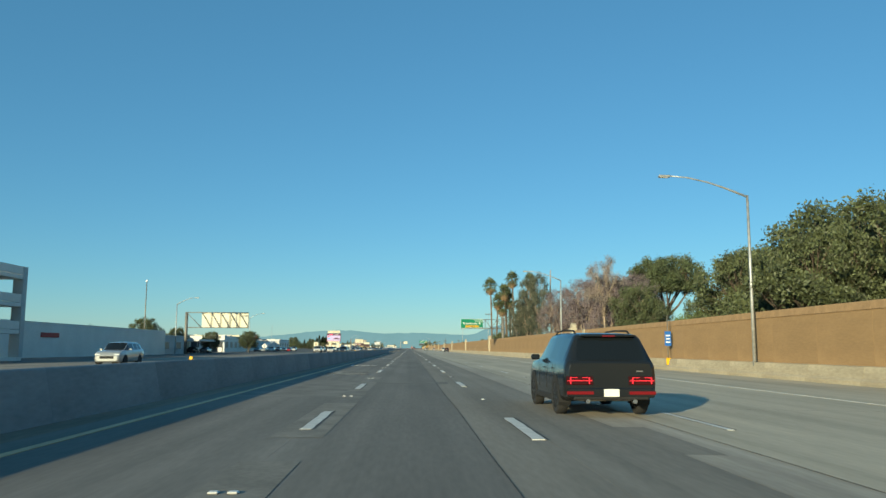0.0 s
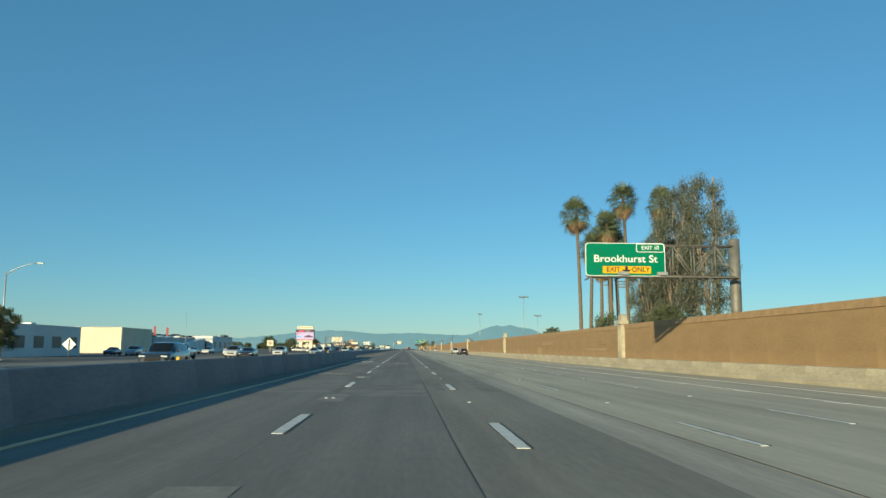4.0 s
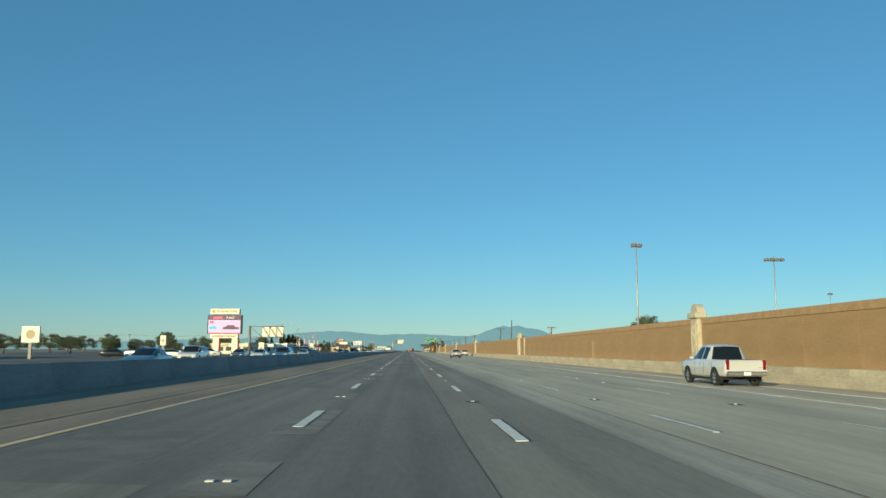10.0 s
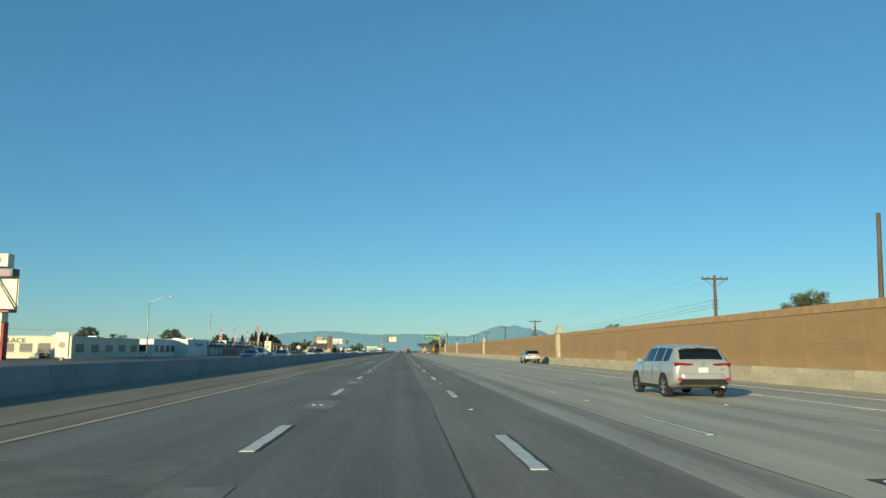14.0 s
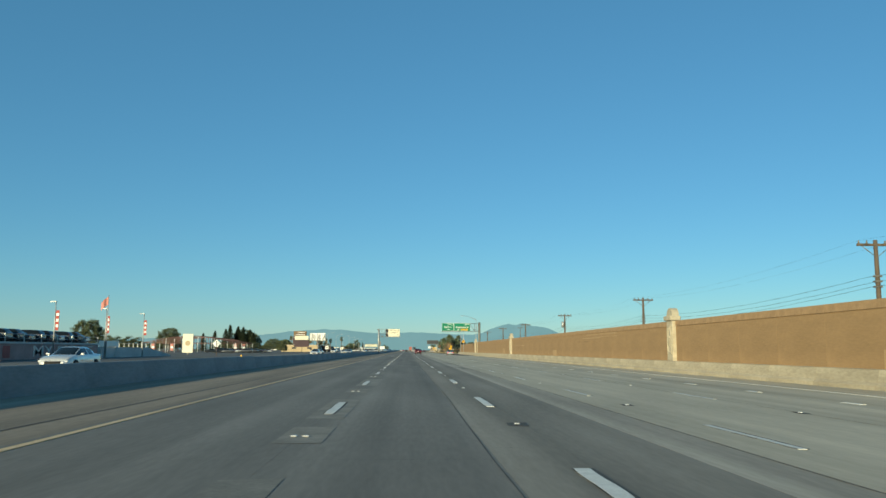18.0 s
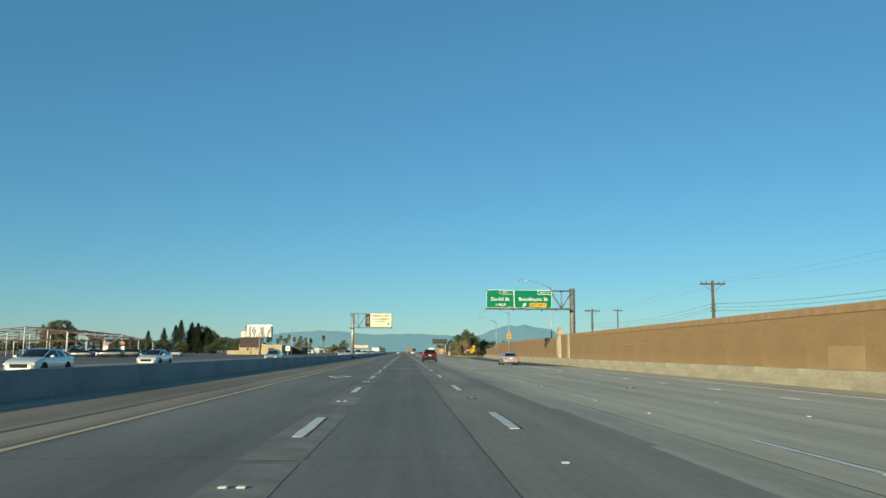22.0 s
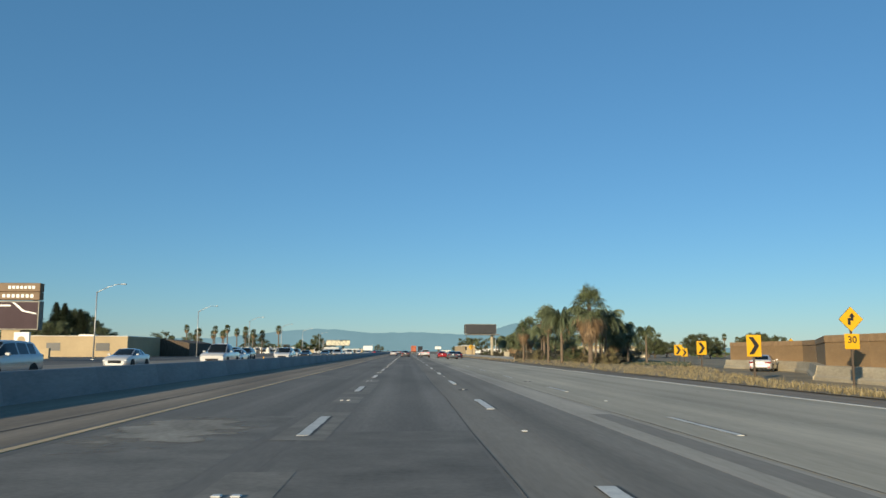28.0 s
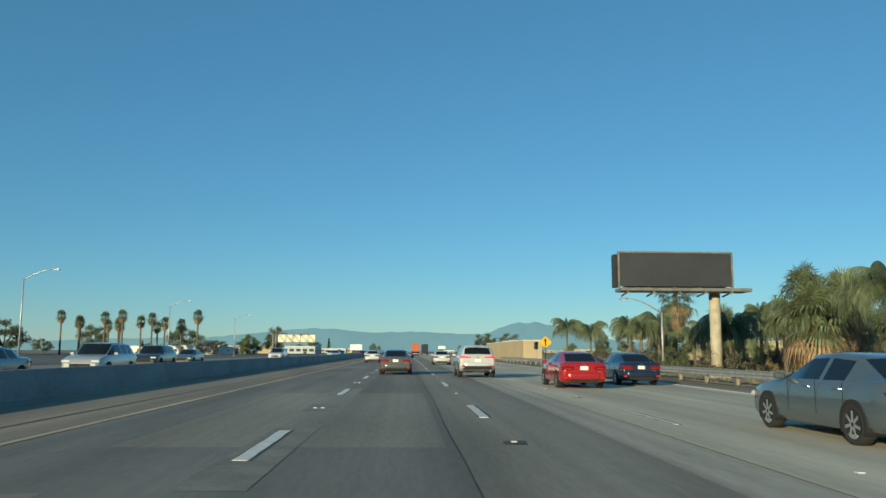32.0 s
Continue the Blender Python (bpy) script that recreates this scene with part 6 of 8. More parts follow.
for i, (x, y, s, sz) in enumerate([(-161, 1214, 1.9, 1.06), (-154, 1223, 2.0, 1.23), (-141, 1203, 2.3, 1.3), (-137, 1200, 2.5, 1.54), (-132, 1206, 2.5, 1.46), (-127.5, 1203, 2.4, 1.42), (-123, 1206, 2.2, 1.27), (-119, 1200, 2.0, 1.08), (-134, 1212, 2.2, 1.38),
        (-96, 980, 0.28, 0.4), (-98, 981, 0.28, 0.42), (-100, 980, 0.28, 0.38), (-102.2, 982, 0.28, 0.42), (-104.5, 981, 0.28, 0.4), (-107, 982, 0.28, 0.43)]):
    tree("conifer", x, y, -0.05, s, sz, i * 31, "dark pointed conifer tree", "tree", "conifers beyond the oncoming lanes")
bm = bmesh.new()
rg = random.Random(8)
for k in range(5200):
    y = rg.uniform(912, 1120)
    x = rg.uniform(15.7, max(15.9, min(ramp_left(y) - 0.5, 40)))
    a, h = rg.uniform(0, 6.3), rg.uniform(0.05, 0.16)
    c = Vector((x, y, zr(15) + 0.0))
    for j in range(5):
        b2 = a + j * 1.26
        d = Vector((math.cos(b2), math.sin(b2), 0))
        q = Vector((-d.y, d.x, 0)) * 0.02
        o = c + d * 0.08
        bm.faces.new([bm.verts.new(p) for p in (o - q, o + q, o + d * 0.12 + Vector((0, 0, h * (1.5 + 0.4 * (j % 3)))))])
M["straw"] = leaf("dry_straw", (0.27, 0.22, 0.115))
tagged(finish("dry_grass", bm, M["straw"]), "thin dry grass tufts on the verge", "grass", "", "stuff")

# ---- lamps, signs, poles ----
def street_lamp(x, y, z, h, arm, rz, label="tall galvanised street lamp with a curved arm", group="street lamps"):
    """The arm reaches towards +x before turning."""
    p = thing("street_lamp", (x, y, z), rz, label, "street lamp", group)
    part("pole", tubem([(0, 0, 0), (0, 0, h * 0.5), (0, 0, h)], [0.11, 0.095, 0.075], 10), M["steel"], p)
    pts = [(arm * t, 0, h - 0.1 + 1.25 * math.sin(t * math.pi / 2)) for t in (0, 0.15, 0.3, 0.5, 0.75, 1.0)]
    part("arm", tubem(pts, [0.075, 0.07, 0.06, 0.05, 0.045, 0.04], 8), M["steel"], p)
    bm = bmesh.new()
    box(bm, arm - 0.15, arm + 0.6, -0.15, 0.15, h + 1.05, h + 1.2, 0.05)
    hd = part("lamp_head", bm, M["steel"], p)
    part("lens", boxm(arm, arm + 0.5, -0.11, 0.11, h + 1.03, h + 1.055, 0.01), M["sign_white"], hd)
    part("base_plate", boxm(-0.25, 0.25, -0.25, 0.25, -0.02, 0.05, 0.01), M["steel"], p)
    return p


street_lamp(20.55, 46.5, -0.25, 11.0, 4.9, 180)
street_lamp(20.55, 106.5, -0.25, 11.0, 4.6, 180)
street_lamp(21.25, 825, -0.25, 11.0, 4.3, 180)
lampE = street_lamp(20.1, 863.2, -0.25, 9.1, 3.6, 180)
street_lamp(21.3, 895, -0.1, 8.4, 3.6, 180)
street_lamp(21.8, 1098, -0.2, 4.9, 3.0, 180)
for y in (148, 215, 590, 634, 1016, 1070, 1124, 1180, 1236, 1300):
    street_lamp(-43.5, y, -0.03, 9.4, 3.4, 0, "tall street lamp with its arm over the oncoming lanes", "street lamps of the oncoming side")
street_lamp(-47, 74, -0.03, 8.8, 3.4, 0, "tall street lamp with its arm over the oncoming lanes", "street lamps of the oncoming side")


lm = thing("light_mast", (-46.6, 140, -0.03), 0, "tall thin light mast with a small head", "street lamp")
part("pole", tubem([(0, 0, 0), (0, 0, 12.9)], [0.14, 0.07], 8), M["steel_dark"], lm)
part("lamp_head", boxm(-0.2, 0.2, -0.2, 0.2, 12.85, 13.1, 0.05), M["sign_white"], lm)


def sign_panel(parent, x0, x1, y, z0, z1, material, edge, name="sign_panel", label=""):
    """A sheet with rounded corners and a border line, facing -y."""
    def rounded(a0, a1, b0, b1, r, ya, yb):
        pts = []
        for cx, cz, st in ((a1 - r, b0 + r, -90), (a1 - r, b1 - r, 0), (a0 + r, b1 - r, 90), (a0 + r, b0 + r, 180)):
            for k in range(5):
                t = radians(st + 22.5 * k)
                pts.append((cx + r * math.cos(t), cz + r * math.sin(t)))
        return prism(bmesh.new(), pts, ya, yb)
    r = min(0.22, (z1 - z0) * 0.2)
    ob = part(name, rounded(x0, x1, z0, z1, r, y, y + 0.05), edge, parent, label)
    e = 0.045
    part("sign_face", rounded(x0 + e, x1 - e, z0 + e, z1 - e, r * 0.85, y - 0.006, y + 0.02), material, ob)
    return ob


def truss(parent, x0, x1, y, z0, z1, n, thick=0.06, mat_=None, depth=0.5):
    """A box truss of chords and diagonals."""
    m = mat_ or M["steel_dark"]
    for yy in (y, y + depth):
        for zz in (z0, z1):
            part("chord", tubem([(x0, yy, zz), (x1, yy, zz)], thick, 6), m, parent)
        for k in range(n):
            a, b = x0 + (x1 - x0) * k / n, x0 + (x1 - x0) * (k + 1) / n
            part("brace", tubem([(a, yy, z0 if k % 2 else z1), (b, yy, z1 if k % 2 else z0)], thick * 0.7, 6), m, parent)
            part("brace", tubem([(b, yy, z0), (b, yy, z1)], thick * 0.6, 6), m, parent)


def catwalk(parent, x0, x1, y, z):
    bm = boxm(x0, x1, y - 1.0, y - 0.1, z - 0.08, z - 0.02, 0.01)
    part("catwalk", bm, M["steel_dark"], parent, "grated walkway under the sign")
    n = max(2, int((x1 - x0) / 1.6))
    for k in range(n + 1):
        xx = x0 + (x1 - x0) * k / n
        part("bracket", tubem([(xx, y - 1.0, z - 0.1), (xx, y + 0.5, z - 0.14)], 0.05, 6), M["steel_dark"], parent)


def flood(parent, x, y, z):
    o = part("sign_light", boxm(x - 0.3, x + 0.3, y - 0.2, y + 0.15, z, z + 0.22, 0.04), M["steel"], parent, "grey floodlight box")
    return o


# first overhead sign
sg = thing("overhead_sign", (0, 174.4, 0), 0, "green overhead exit sign on a cantilever truss", "road sign", "overhead signs")
part("post", tubem([(20.7, 0.5, 0), (20.7, 0.5, 8.2)], 0.34, 14), M["steel_dark"], sg)
truss(sg, 11.4, 20.7, 0.25, 5.85, 7.75, 7)
catwalk(sg, 11.3, 20.4, 0.1, 5.75)
pn = sign_panel(sg, 11.2, 16.15, 0.0, 5.8, 7.85, M["green"], M["sign_white"], label="green panel with white letters")
sign_panel(sg, 14.35, 16.1, -0.02, 7.28, 7.82, M["green"], M["sign_white"], "exit_tab")
writing("EXIT 10", 0.33, M["sign_white"], sg, (15.22, -0.035, 7.55), extrude=0.006)
writing("Brookhurst St", 0.62, M["sign_white"], sg, (13.68, -0.015, 6.85), extrude=0.006, widen=1.12)
part("exit_strip", boxm(12.25, 15.25, -0.02, 0.0, 5.97, 6.42, 0.008), M["sign_yellow"], sg, "yellow strip")
writing("EXIT", 0.42, M["sign_black"], sg, (12.9, -0.025, 6.2), extrude=0.004)
writing("ONLY", 0.42, M["sign_black"], sg, (14.6, -0.025, 6.2), extrude=0.004)
bm = bmesh.new()
prism(bm, [(13.72, 5.99), (14.02, 6.2), (13.8, 6.2), (13.8, 6.4), (13.64, 6.4), (13.64, 6.2), (13.42, 6.2)], -0.026, -0.02)
part("down_arrow", bm, M["sign_black"], sg)
for x in (13.3, 15.7):
    flood(sg, x, -0.75, 5.78)

# second overhead sign
sg = thing("overhead_sign", (0, 807.0, 0), 0, "pair of green overhead exit signs on a truss", "road sign", "overhead signs")
part("post", tubem([(20.6, 0.5, 0), (20.6, 0.5, 9.2)], 0.34, 14), M["steel_dark"], sg)
truss(sg, 9.8, 20.6, 0.25, 6.7, 8.9, 8)
catwalk(sg, 9.7, 20.3, 0.1, 6.6)
sign_panel(sg, 9.85, 13.25, 0.0, 6.72, 8.95, M["green"], M["sign_white"])
sign_panel(sg, 13.3, 17.95, 0.0, 6.72, 8.95, M["green"], M["sign_white"])
sign_panel(sg, 11.5, 13.2, -0.02, 8.38, 8.92, M["green"], M["sign_white"], "exit_tab")
sign_panel(sg, 16.2, 17.9, -0.02, 8.38, 8.92, M["green"], M["sign_white"], "exit_tab")
writing("EXIT 11", 0.32, M["sign_white"], sg, (12.35, -0.035, 8.65), extrude=0.006)
writing("EXIT 10", 0.32, M["sign_white"], sg, (17.05, -0.035, 8.65), extrude=0.006)
writing("Euclid St", 0.6, M["sign_white"], sg, (11.55, -0.015, 7.8), extrude=0.006, widen=1.1)
writing("1 MILE", 0.42, M["sign_white"], sg, (11.6, -0.015, 7.12), extrude=0.006, widen=1.1)
writing("Brookhurst St", 0.6, M["sign_white"], sg, (15.62, -0.015, 7.8), extrude=0.006, widen=1.05)
part("exit_strip", boxm(15.2, 17.3, -0.02, 0.0, 6.9, 7.35, 0.008), M["sign_yellow"], sg, "yellow strip")
writing("EXIT ONLY", 0.38, M["sign_black"], sg, (16.25, -0.025, 7.12), extrude=0.004)
bm = bmesh.new()
prism(bm, [(0.0, 0.32), (0.22, 0.0), (0.08, 0.0), (0.08, -0.3), (-0.08, -0.3), (-0.08, 0.0), (-0.22, 0.0)], -0.02, -0.012)
ar = part("arrow", bm, M["sign_white"], sg)
ar.matrix_basis = pose(14.55, 0, 7.12, 0, 45, 0)
for x in (12.6, 16.8):
    flood(sg, x, -0.75, 6.62)

# carpool sign on the median
sg = thing("carpool_sign", (0, 860.0, 0), 0, "cream carpool lane sign on a median pole", "road sign")
part("post", tubem([(-9.95, 0.4, 0.7), (-9.95, 0.4, 8.5)], [0.36, 0.3], 14), M["steel"], sg)
part("footing", tubem([(-9.95, 0.4, 0.0), (-9.95, 0.4, 0.75)], 0.55, 14), M["barrier"], sg)
part("switch_box", boxm(-9.6, -9.25, 0.2, 0.55, 2.6, 4.2, 0.03), M["steel_dark"], sg)
truss(sg, -10.5, -2.6, 0.2, 5.8, 8.5, 5)
catwalk(sg, -10.4, -2.6, 0.1, 5.82)
sign_panel(sg, -7.55, -2.6, 0.0, 5.9, 8.55, M["sign_cream"], M["sign_black"])
part("diamond_panel", boxm(-7.5, -6.65, -0.03, -0.008, 5.98, 8.47, 0.01), M["sign_black"], sg, "black panel with a white diamond")
bm = bmesh.new()
o, i2 = [(0, -0.62), (0.27, 0), (0, 0.62), (-0.27, 0)], [(0, -0.5), (0.215, 0), (0, 0.5), (-0.215, 0)]
for k in range(4):
    prism(bm, [o[k], o[(k + 1) % 4], i2[(k + 1) % 4], i2[k]], -0.04, -0.031)
dm = part("diamond", bm, M["sign_white"], sg)
dm.location = (-7.08, 0, 7.3)
writing("CARPOOLS  ONLY", 0.44, M["sign_black"], sg, (-4.65, -0.012, 8.02), extrude=0.005)
writing("2 OR MORE PERSONS", 0.33, M["sign_black"], sg, (-4.65, -0.012, 7.43), extrude=0.005)
writing("PER VEHICLE", 0.33, M["sign_black"], sg, (-4.65, -0.012, 7.02), extrude=0.005)
bm = bmesh.new()
prism(bm, [(0, -0.22), (0.32, 0.06), (0.1, 0.03), (0.1, 0.22), (-0.1, 0.22), (-0.1, 0.03), (-0.32, 0.06)], -0.016, -0.008)
ar = part("arrow", bm, M["sign_black"], sg)
ar.location = (-3.25, 0, 6.5)


def sign_back(x0, x1, y, z0, z1, post_x, label="back of an overhead sign with steel struts"):
    """The back of a sign that faces the oncoming lanes."""
    s = thing("overhead_sign", (0, y, 0), 0, label, "road sign", "overhead signs")
    part("post", tubem([(post_x, 0.3, -0.03), (post_x, 0.3, z1)], 0.3, 12), M["steel_dark"], s)
    part("sign_sheet", boxm(x0, x1, 0.5, 0.55, z0, z1, 0.01), M["sign_cream"], s, "pale bare back of the sheet")
    n = max(3, round((x1 - x0) / 2.0))
    for zz in (z0 + 0.05, z1 - 0.05):
        part("chord", tubem([(post_x, 0.3, zz), (x1, 0.3, zz)], 0.09, 6), M["steel_dark"], s)
    for k in range(n):
        a, b = x0 + (x1 - x0) * k / n, x0 + (x1 - x0) * (k + 1) / n
        part("brace", tubem([(a, 0.25, z1 - 0.05), (b, 0.25, z0 + 0.05)], 0.06, 6), M["steel_dark"], s)
        part("brace", tubem([(b, 0.25, z0), (b, 0.25, z1)], 0.05, 6), M["steel_dark"], s)
    part("brace", tubem([(post_x, 0.25, z1 - 0.05), (x0, 0.25, z0 + 0.05)], 0.07, 6), M["steel_dark"], s)
    return s


sign_back(-41.8, -32.5, 159, 5.2, 8.3, -44.8)
sign_back(-35.6, -30.4, 515.8, 4.4, 7.1, -38.6)
sign_back(-35.5, -25.1, 1254.5, 3.6, 6.0, -36.8)

# call box by the wall
cb = thing("call_box", (20.45, 62.0, 0.0), 0, "yellow roadside call box under a blue sign", "call box")
part("pole", tubem([(0, 0, 0), (0, 0, 4.0)], 0.045, 8), M["steel_dark"], cb)
part("blue_sign", boxm(-0.26, 0.26, -0.07, -0.05, 1.6, 2.75, 0.01), M["blue"], cb, "blue sign with white bars")
for k in range(3):
    part("sign_bar", boxm(-0.17, 0.17, -0.08, -0.071, 1.85 + 0.26 * k, 1.95 + 0.26 * k), M["sign_white"], cb)
part("call_housing", boxm(-0.2, 0.2, -0.22, -0.05, 0.1, 0.65, 0.04), M["sign_yellow"], cb, "yellow housing")
part("solar_panel", boxm(-0.25, 0.25, -0.15, 0.15, 4.0, 4.04), M["sign_black"], cb)


# utility poles with cross-arms and wires
def utility_pole(x, y, h, lean=0.0, arm=True, transformer=False, label="weathered wooden utility pole with a cross-arm", group="utility poles behind the wall"):
    h += 0.45
    p = thing("utility_pole", (x, y, -0.5), 0, label, "utility pole", group)
    top = Vector((lean, 0, h + 0.5))
    part("pole", tubem([(0, 0, 0), top * 0.5, top], [0.135, 0.12, 0.095], 9), M["wood"], p)
    if arm:
        part("cross_arm", boxm(lean - 0.95, lean + 0.95, -0.09, -0.01, h + 0.2, h + 0.32, 0.01), M["wood"], p)
        for sx in (-0.85, -0.45, 0.45, 0.85):
            part("insulator", tubem([(lean + sx, -0.05, h + 0.32), (lean + sx, -0.05, h + 0.47)], [0.05, 0.03], 7), M["steel_dark"], p)
        for sx in (-1, 1):
            part("brace", tubem([(lean + sx * 0.7, -0.05, h + 0.2), (lean, -0.05, h - 0.35)], 0.02, 5), M["steel_dark"], p)
    if arm:
        for k in range(3):
            part("bracket", boxm(lean - 0.17, lean + 0.17, -0.13, 0.13, h - 1.28 - 0.25 * k, h - 1.2 - 0.25 * k, 0.01), M["steel_dark"], p)
    if transformer:
        part("transformer", tubem([(lean - 0.3, -0.1, h - 1.4), (lean - 0.3, -0.1, h - 0.55)], 0.2, 10), M["steel"], p)
    return p


UP = [(21.9, 486.7, 7.3, 0.25, False, False), (29.9, 483, 5.9, 0.0, True, True), (22.0, 505.6, 6.2, 0, True, False), (22.1, 580.5, 6.0, 0, True, True), (22.2, 618.9, 6.2, 0, True, False),
      (22.2, 656.1, 5.9, 0, True, False), (22.2, 693.2, 6.0, 0, True, True), (22.2, 730.1, 5.9, 0, True, False), (22.6, 768.0, 6.2, 0, True, False), (22.9, 806.8, 6.2, 0, True, False)]
for x, y, h, ln, arm, tr in UP:
    utility_pole(x, y, h, ln, arm, tr, label="weathered wooden utility pole with a cross-arm" if arm else "leaning bare wooden utility pole")
utility_pole(39.3, 855, 8.9)
for x in (-176, -138):
    utility_pole(x, 719, 8.2, label="distant wooden utility pole carrying one sagging wire", group="utility poles beyond the oncoming lanes")
far_wire = thing("overhead_wire", (0, 719, 8.6), 0, "long sagging black wire between distant poles", "wire")
for xa, xb in ((-176, -138), (-138, -100)):
    part("wire", tubem([(xa + (xb - xa) * k / 8, -0.05, -3.2 * (k / 8) * (1 - k / 8)) for k in range(9)], 0.03, 4), M["sign_black"], far_wire)
for y in (475, 478.3, 480.5, 497):
    post = thing("marker_post", (-43, y, -0.03), 0, "white painted steel post beside the oncoming lanes", "post", "white roadside posts")
    part("post", tubem([(0, 0, 0), (0, 0, 2.0)], 0.06, 10), M["sign_white"], post)
    part("cap", tubem([(0, 0, 2.0), (0, 0, 2.05)], [0.065, 0.03], 10), M["sign_white"], post)
wires = thing("overhead_wires", (0, 0, 0), 0, "sagging black utility wires behind the wall", "wires")
wp = [u for u in UP if u[4]]
for a, b in zip(wp[1:], wp[2:]):
    for dx, dz, rad in ((-0.85, 0.42, 0.003), (0.85, 0.42, 0.003), (-0.1, -1.25, 0.0075), (0.1, -1.5, 0.0075), (-0.1, -1.75, 0.0075)):
        pts = []
        for k in range(9):
            t = k / 8
            pts.append((a[0] + (b[0] - a[0]) * t + dx, a[1] + (b[1] - a[1]) * t - 0.05, a[2] + (b[2] - a[2]) * t + dz - 0.5 * 4 * t * (1 - t)))
        part("wire", tubem(pts, rad, 4), M["sign_black"], wires)


def stadium_light(x, y, h, n, rows=1, label="tall pole with a bar of sports floodlights"):
    p = thing("floodlight_mast", (x, y, -0.5), 0, label, "floodlight mast", "sports floodlights")
    part("mast", tubem([(0, 0, 0), (0, 0, h + 1.4)], [0.13, 0.06], 10), M["steel"], p)
    for r in range(rows):
        z = h + 0.9 - r * 0.9
        wd = 0.75 * n
        part("cross_bar", tubem([(-wd / 2, 0, z), (wd / 2, 0, z)], 0.05, 6), M["steel"], p)
        for k in range(n):
            xx = -wd / 2 + wd * (k + 0.5) / n
            part("floodlight", boxm(xx - 0.27, xx + 0.27, -0.35, 0.15, z - 0.25, z + 0.18, 0.06), M["steel_dark"], p, "dark floodlight")
    return p


stadium_light(70.3, 373.7, 22.6, 6, 3)
stadium_light(36.4, 365, 16.8, 4)
stadium_light(79.9, 432.3, 26.3, 4)
stadium_light(27.7, 414, 13.7, 2)
stadium_light(51.4, 428, 13.8, 4)
stadium_light(95.1, 396.4, 17.5, 2)
stadium_light(110, 520, 16, 2)

# bare pale trunks behind the first sign
for x, y, h in ((41.1, 228, 24.3), (32.6, 232, 14.3), (36.0, 231, 9.5)):
    t = thing("bare_trunk", (x, y, -0.5), 0, "bare pale trunk of a dead palm", "tree trunk", "bare trunks behind the wall")
    part("trunk", tubem([(0, 0, 0), (0.12, 0, h * 0.4), (-0.1, 0, h * 0.75), (0, 0, h + 0.5)], [0.28, 0.24, 0.2, 0.1], 10), M["bare_wood"], t)
cp = thing("phone_mast", (31.5, 244.6, -0.5), 0, "white and grey cellular mast among the palms", "mast")
part("pole", tubem([(0, 0, 0), (0, 0, 9)], 0.3, 12), M["sign_white"], cp)
part("upper_pole", tubem([(0, 0, 9), (0, 0, 15.5)], 0.26, 12), M["steel"], cp)
for k in range(6):
    part("antenna", boxm(-0.15, 0.15, 0.35, 0.5, 13.2, 15.2, 0.03), M["steel"], cp).matrix_basis = pose(0, 0, 0, 0, 0, 60 * k)


# yellow warning signs along the ramp
def diamond_sign(x, y, z, size, rz=0, plate=None, symbol="curve", post_top=None, ground=-0.3):
    p = thing("warning_sign", (x, y, 0), rz, "yellow diamond warning sign on a post", "road sign", "yellow ramp signs")
    part("post", boxm(-0.04, 0.04, 0.03, 0.1, ground, z + size * 0.4), M["wood"], p)
    d = size / 2
    for nm, e, y0, y1, m in (("sign_edge", 0, 0, 0.02, "sign_black"), ("sign_face", 0.02, -0.006, 0.01, "sign_yellow")):
        part(nm, prism(bmesh.new(), [(0, z - d + e), (d - e, z), (0, z + d - e), (-d + e, z)], y0, y1), M[m], p)
    if symbol == "curve":
        tb = bmesh.new()
        prism(tb, [(-0.06, -0.24), (0.06, -0.24), (0.06, -0.06), (0.2, -0.06), (0.2, 0.1), (0.28, 0.1), (0.14, 0.28), (0.0, 0.1), (0.08, 0.1), (0.08, 0.05), (-0.06, 0.05)], -0.012, -0.007)
        o = part("arrow", tb, M["sign_black"], p)
        o.matrix_basis = Matrix.LocRotScale((-0.08 * size, 0, z), None, (size * 0.9, 1, size * 0.9))
    elif symbol == "merge":
        o = part("arrow", prism(bmesh.new(), [(-0.05, -0.28), (0.05, -0.28), (0.05, 0.12), (0.13, 0.12), (0.0, 0.3), (-0.13, 0.12), (-0.05, 0.12)], -0.012, -0.007), M["sign_black"], p)
        o.matrix_basis = Matrix.LocRotScale((0, 0, z), None, (size, 1, size))
    if plate:
        s = size * 0.3
        part("speed_plate", boxm(-s, s, -0.006, 0.015, z - d - 0.08 - 2 * s, z - d - 0.08, 0.01), M["sign_yellow"], p, "yellow speed plate")
        writing(plate, s * 1.25, M["sign_black"], p, (0, -0.012, z - d - 0.08 - s * 0.8), extrude=0.004)
    return p


def chevron(x, y, z, w, h, rz=0):
    p = thing("chevron_sign", (x, y, 0), rz, "yellow sign with one bold black chevron", "road sign", "chevron signs")
    part("post", boxm(-0.05, 0.05, 0.03, 0.1, -0.4, z), M["wood"], p)
    part("sign_face", boxm(-w / 2, w / 2, -0.01, 0.01, z - h / 2, z + h / 2, 0.008), M["sign_yellow"], p)
    a, b = w * 0.36, h * 0.4
    part("chevron", prism(bmesh.new(), [(-a, b), (-a * 0.1, b), (a, 0), (-a * 0.1, -b), (-a, -b), (a * 0.1, 0)], -0.018, -0.011), M["sign_black"], p).location = (0, 0, z)
    return p


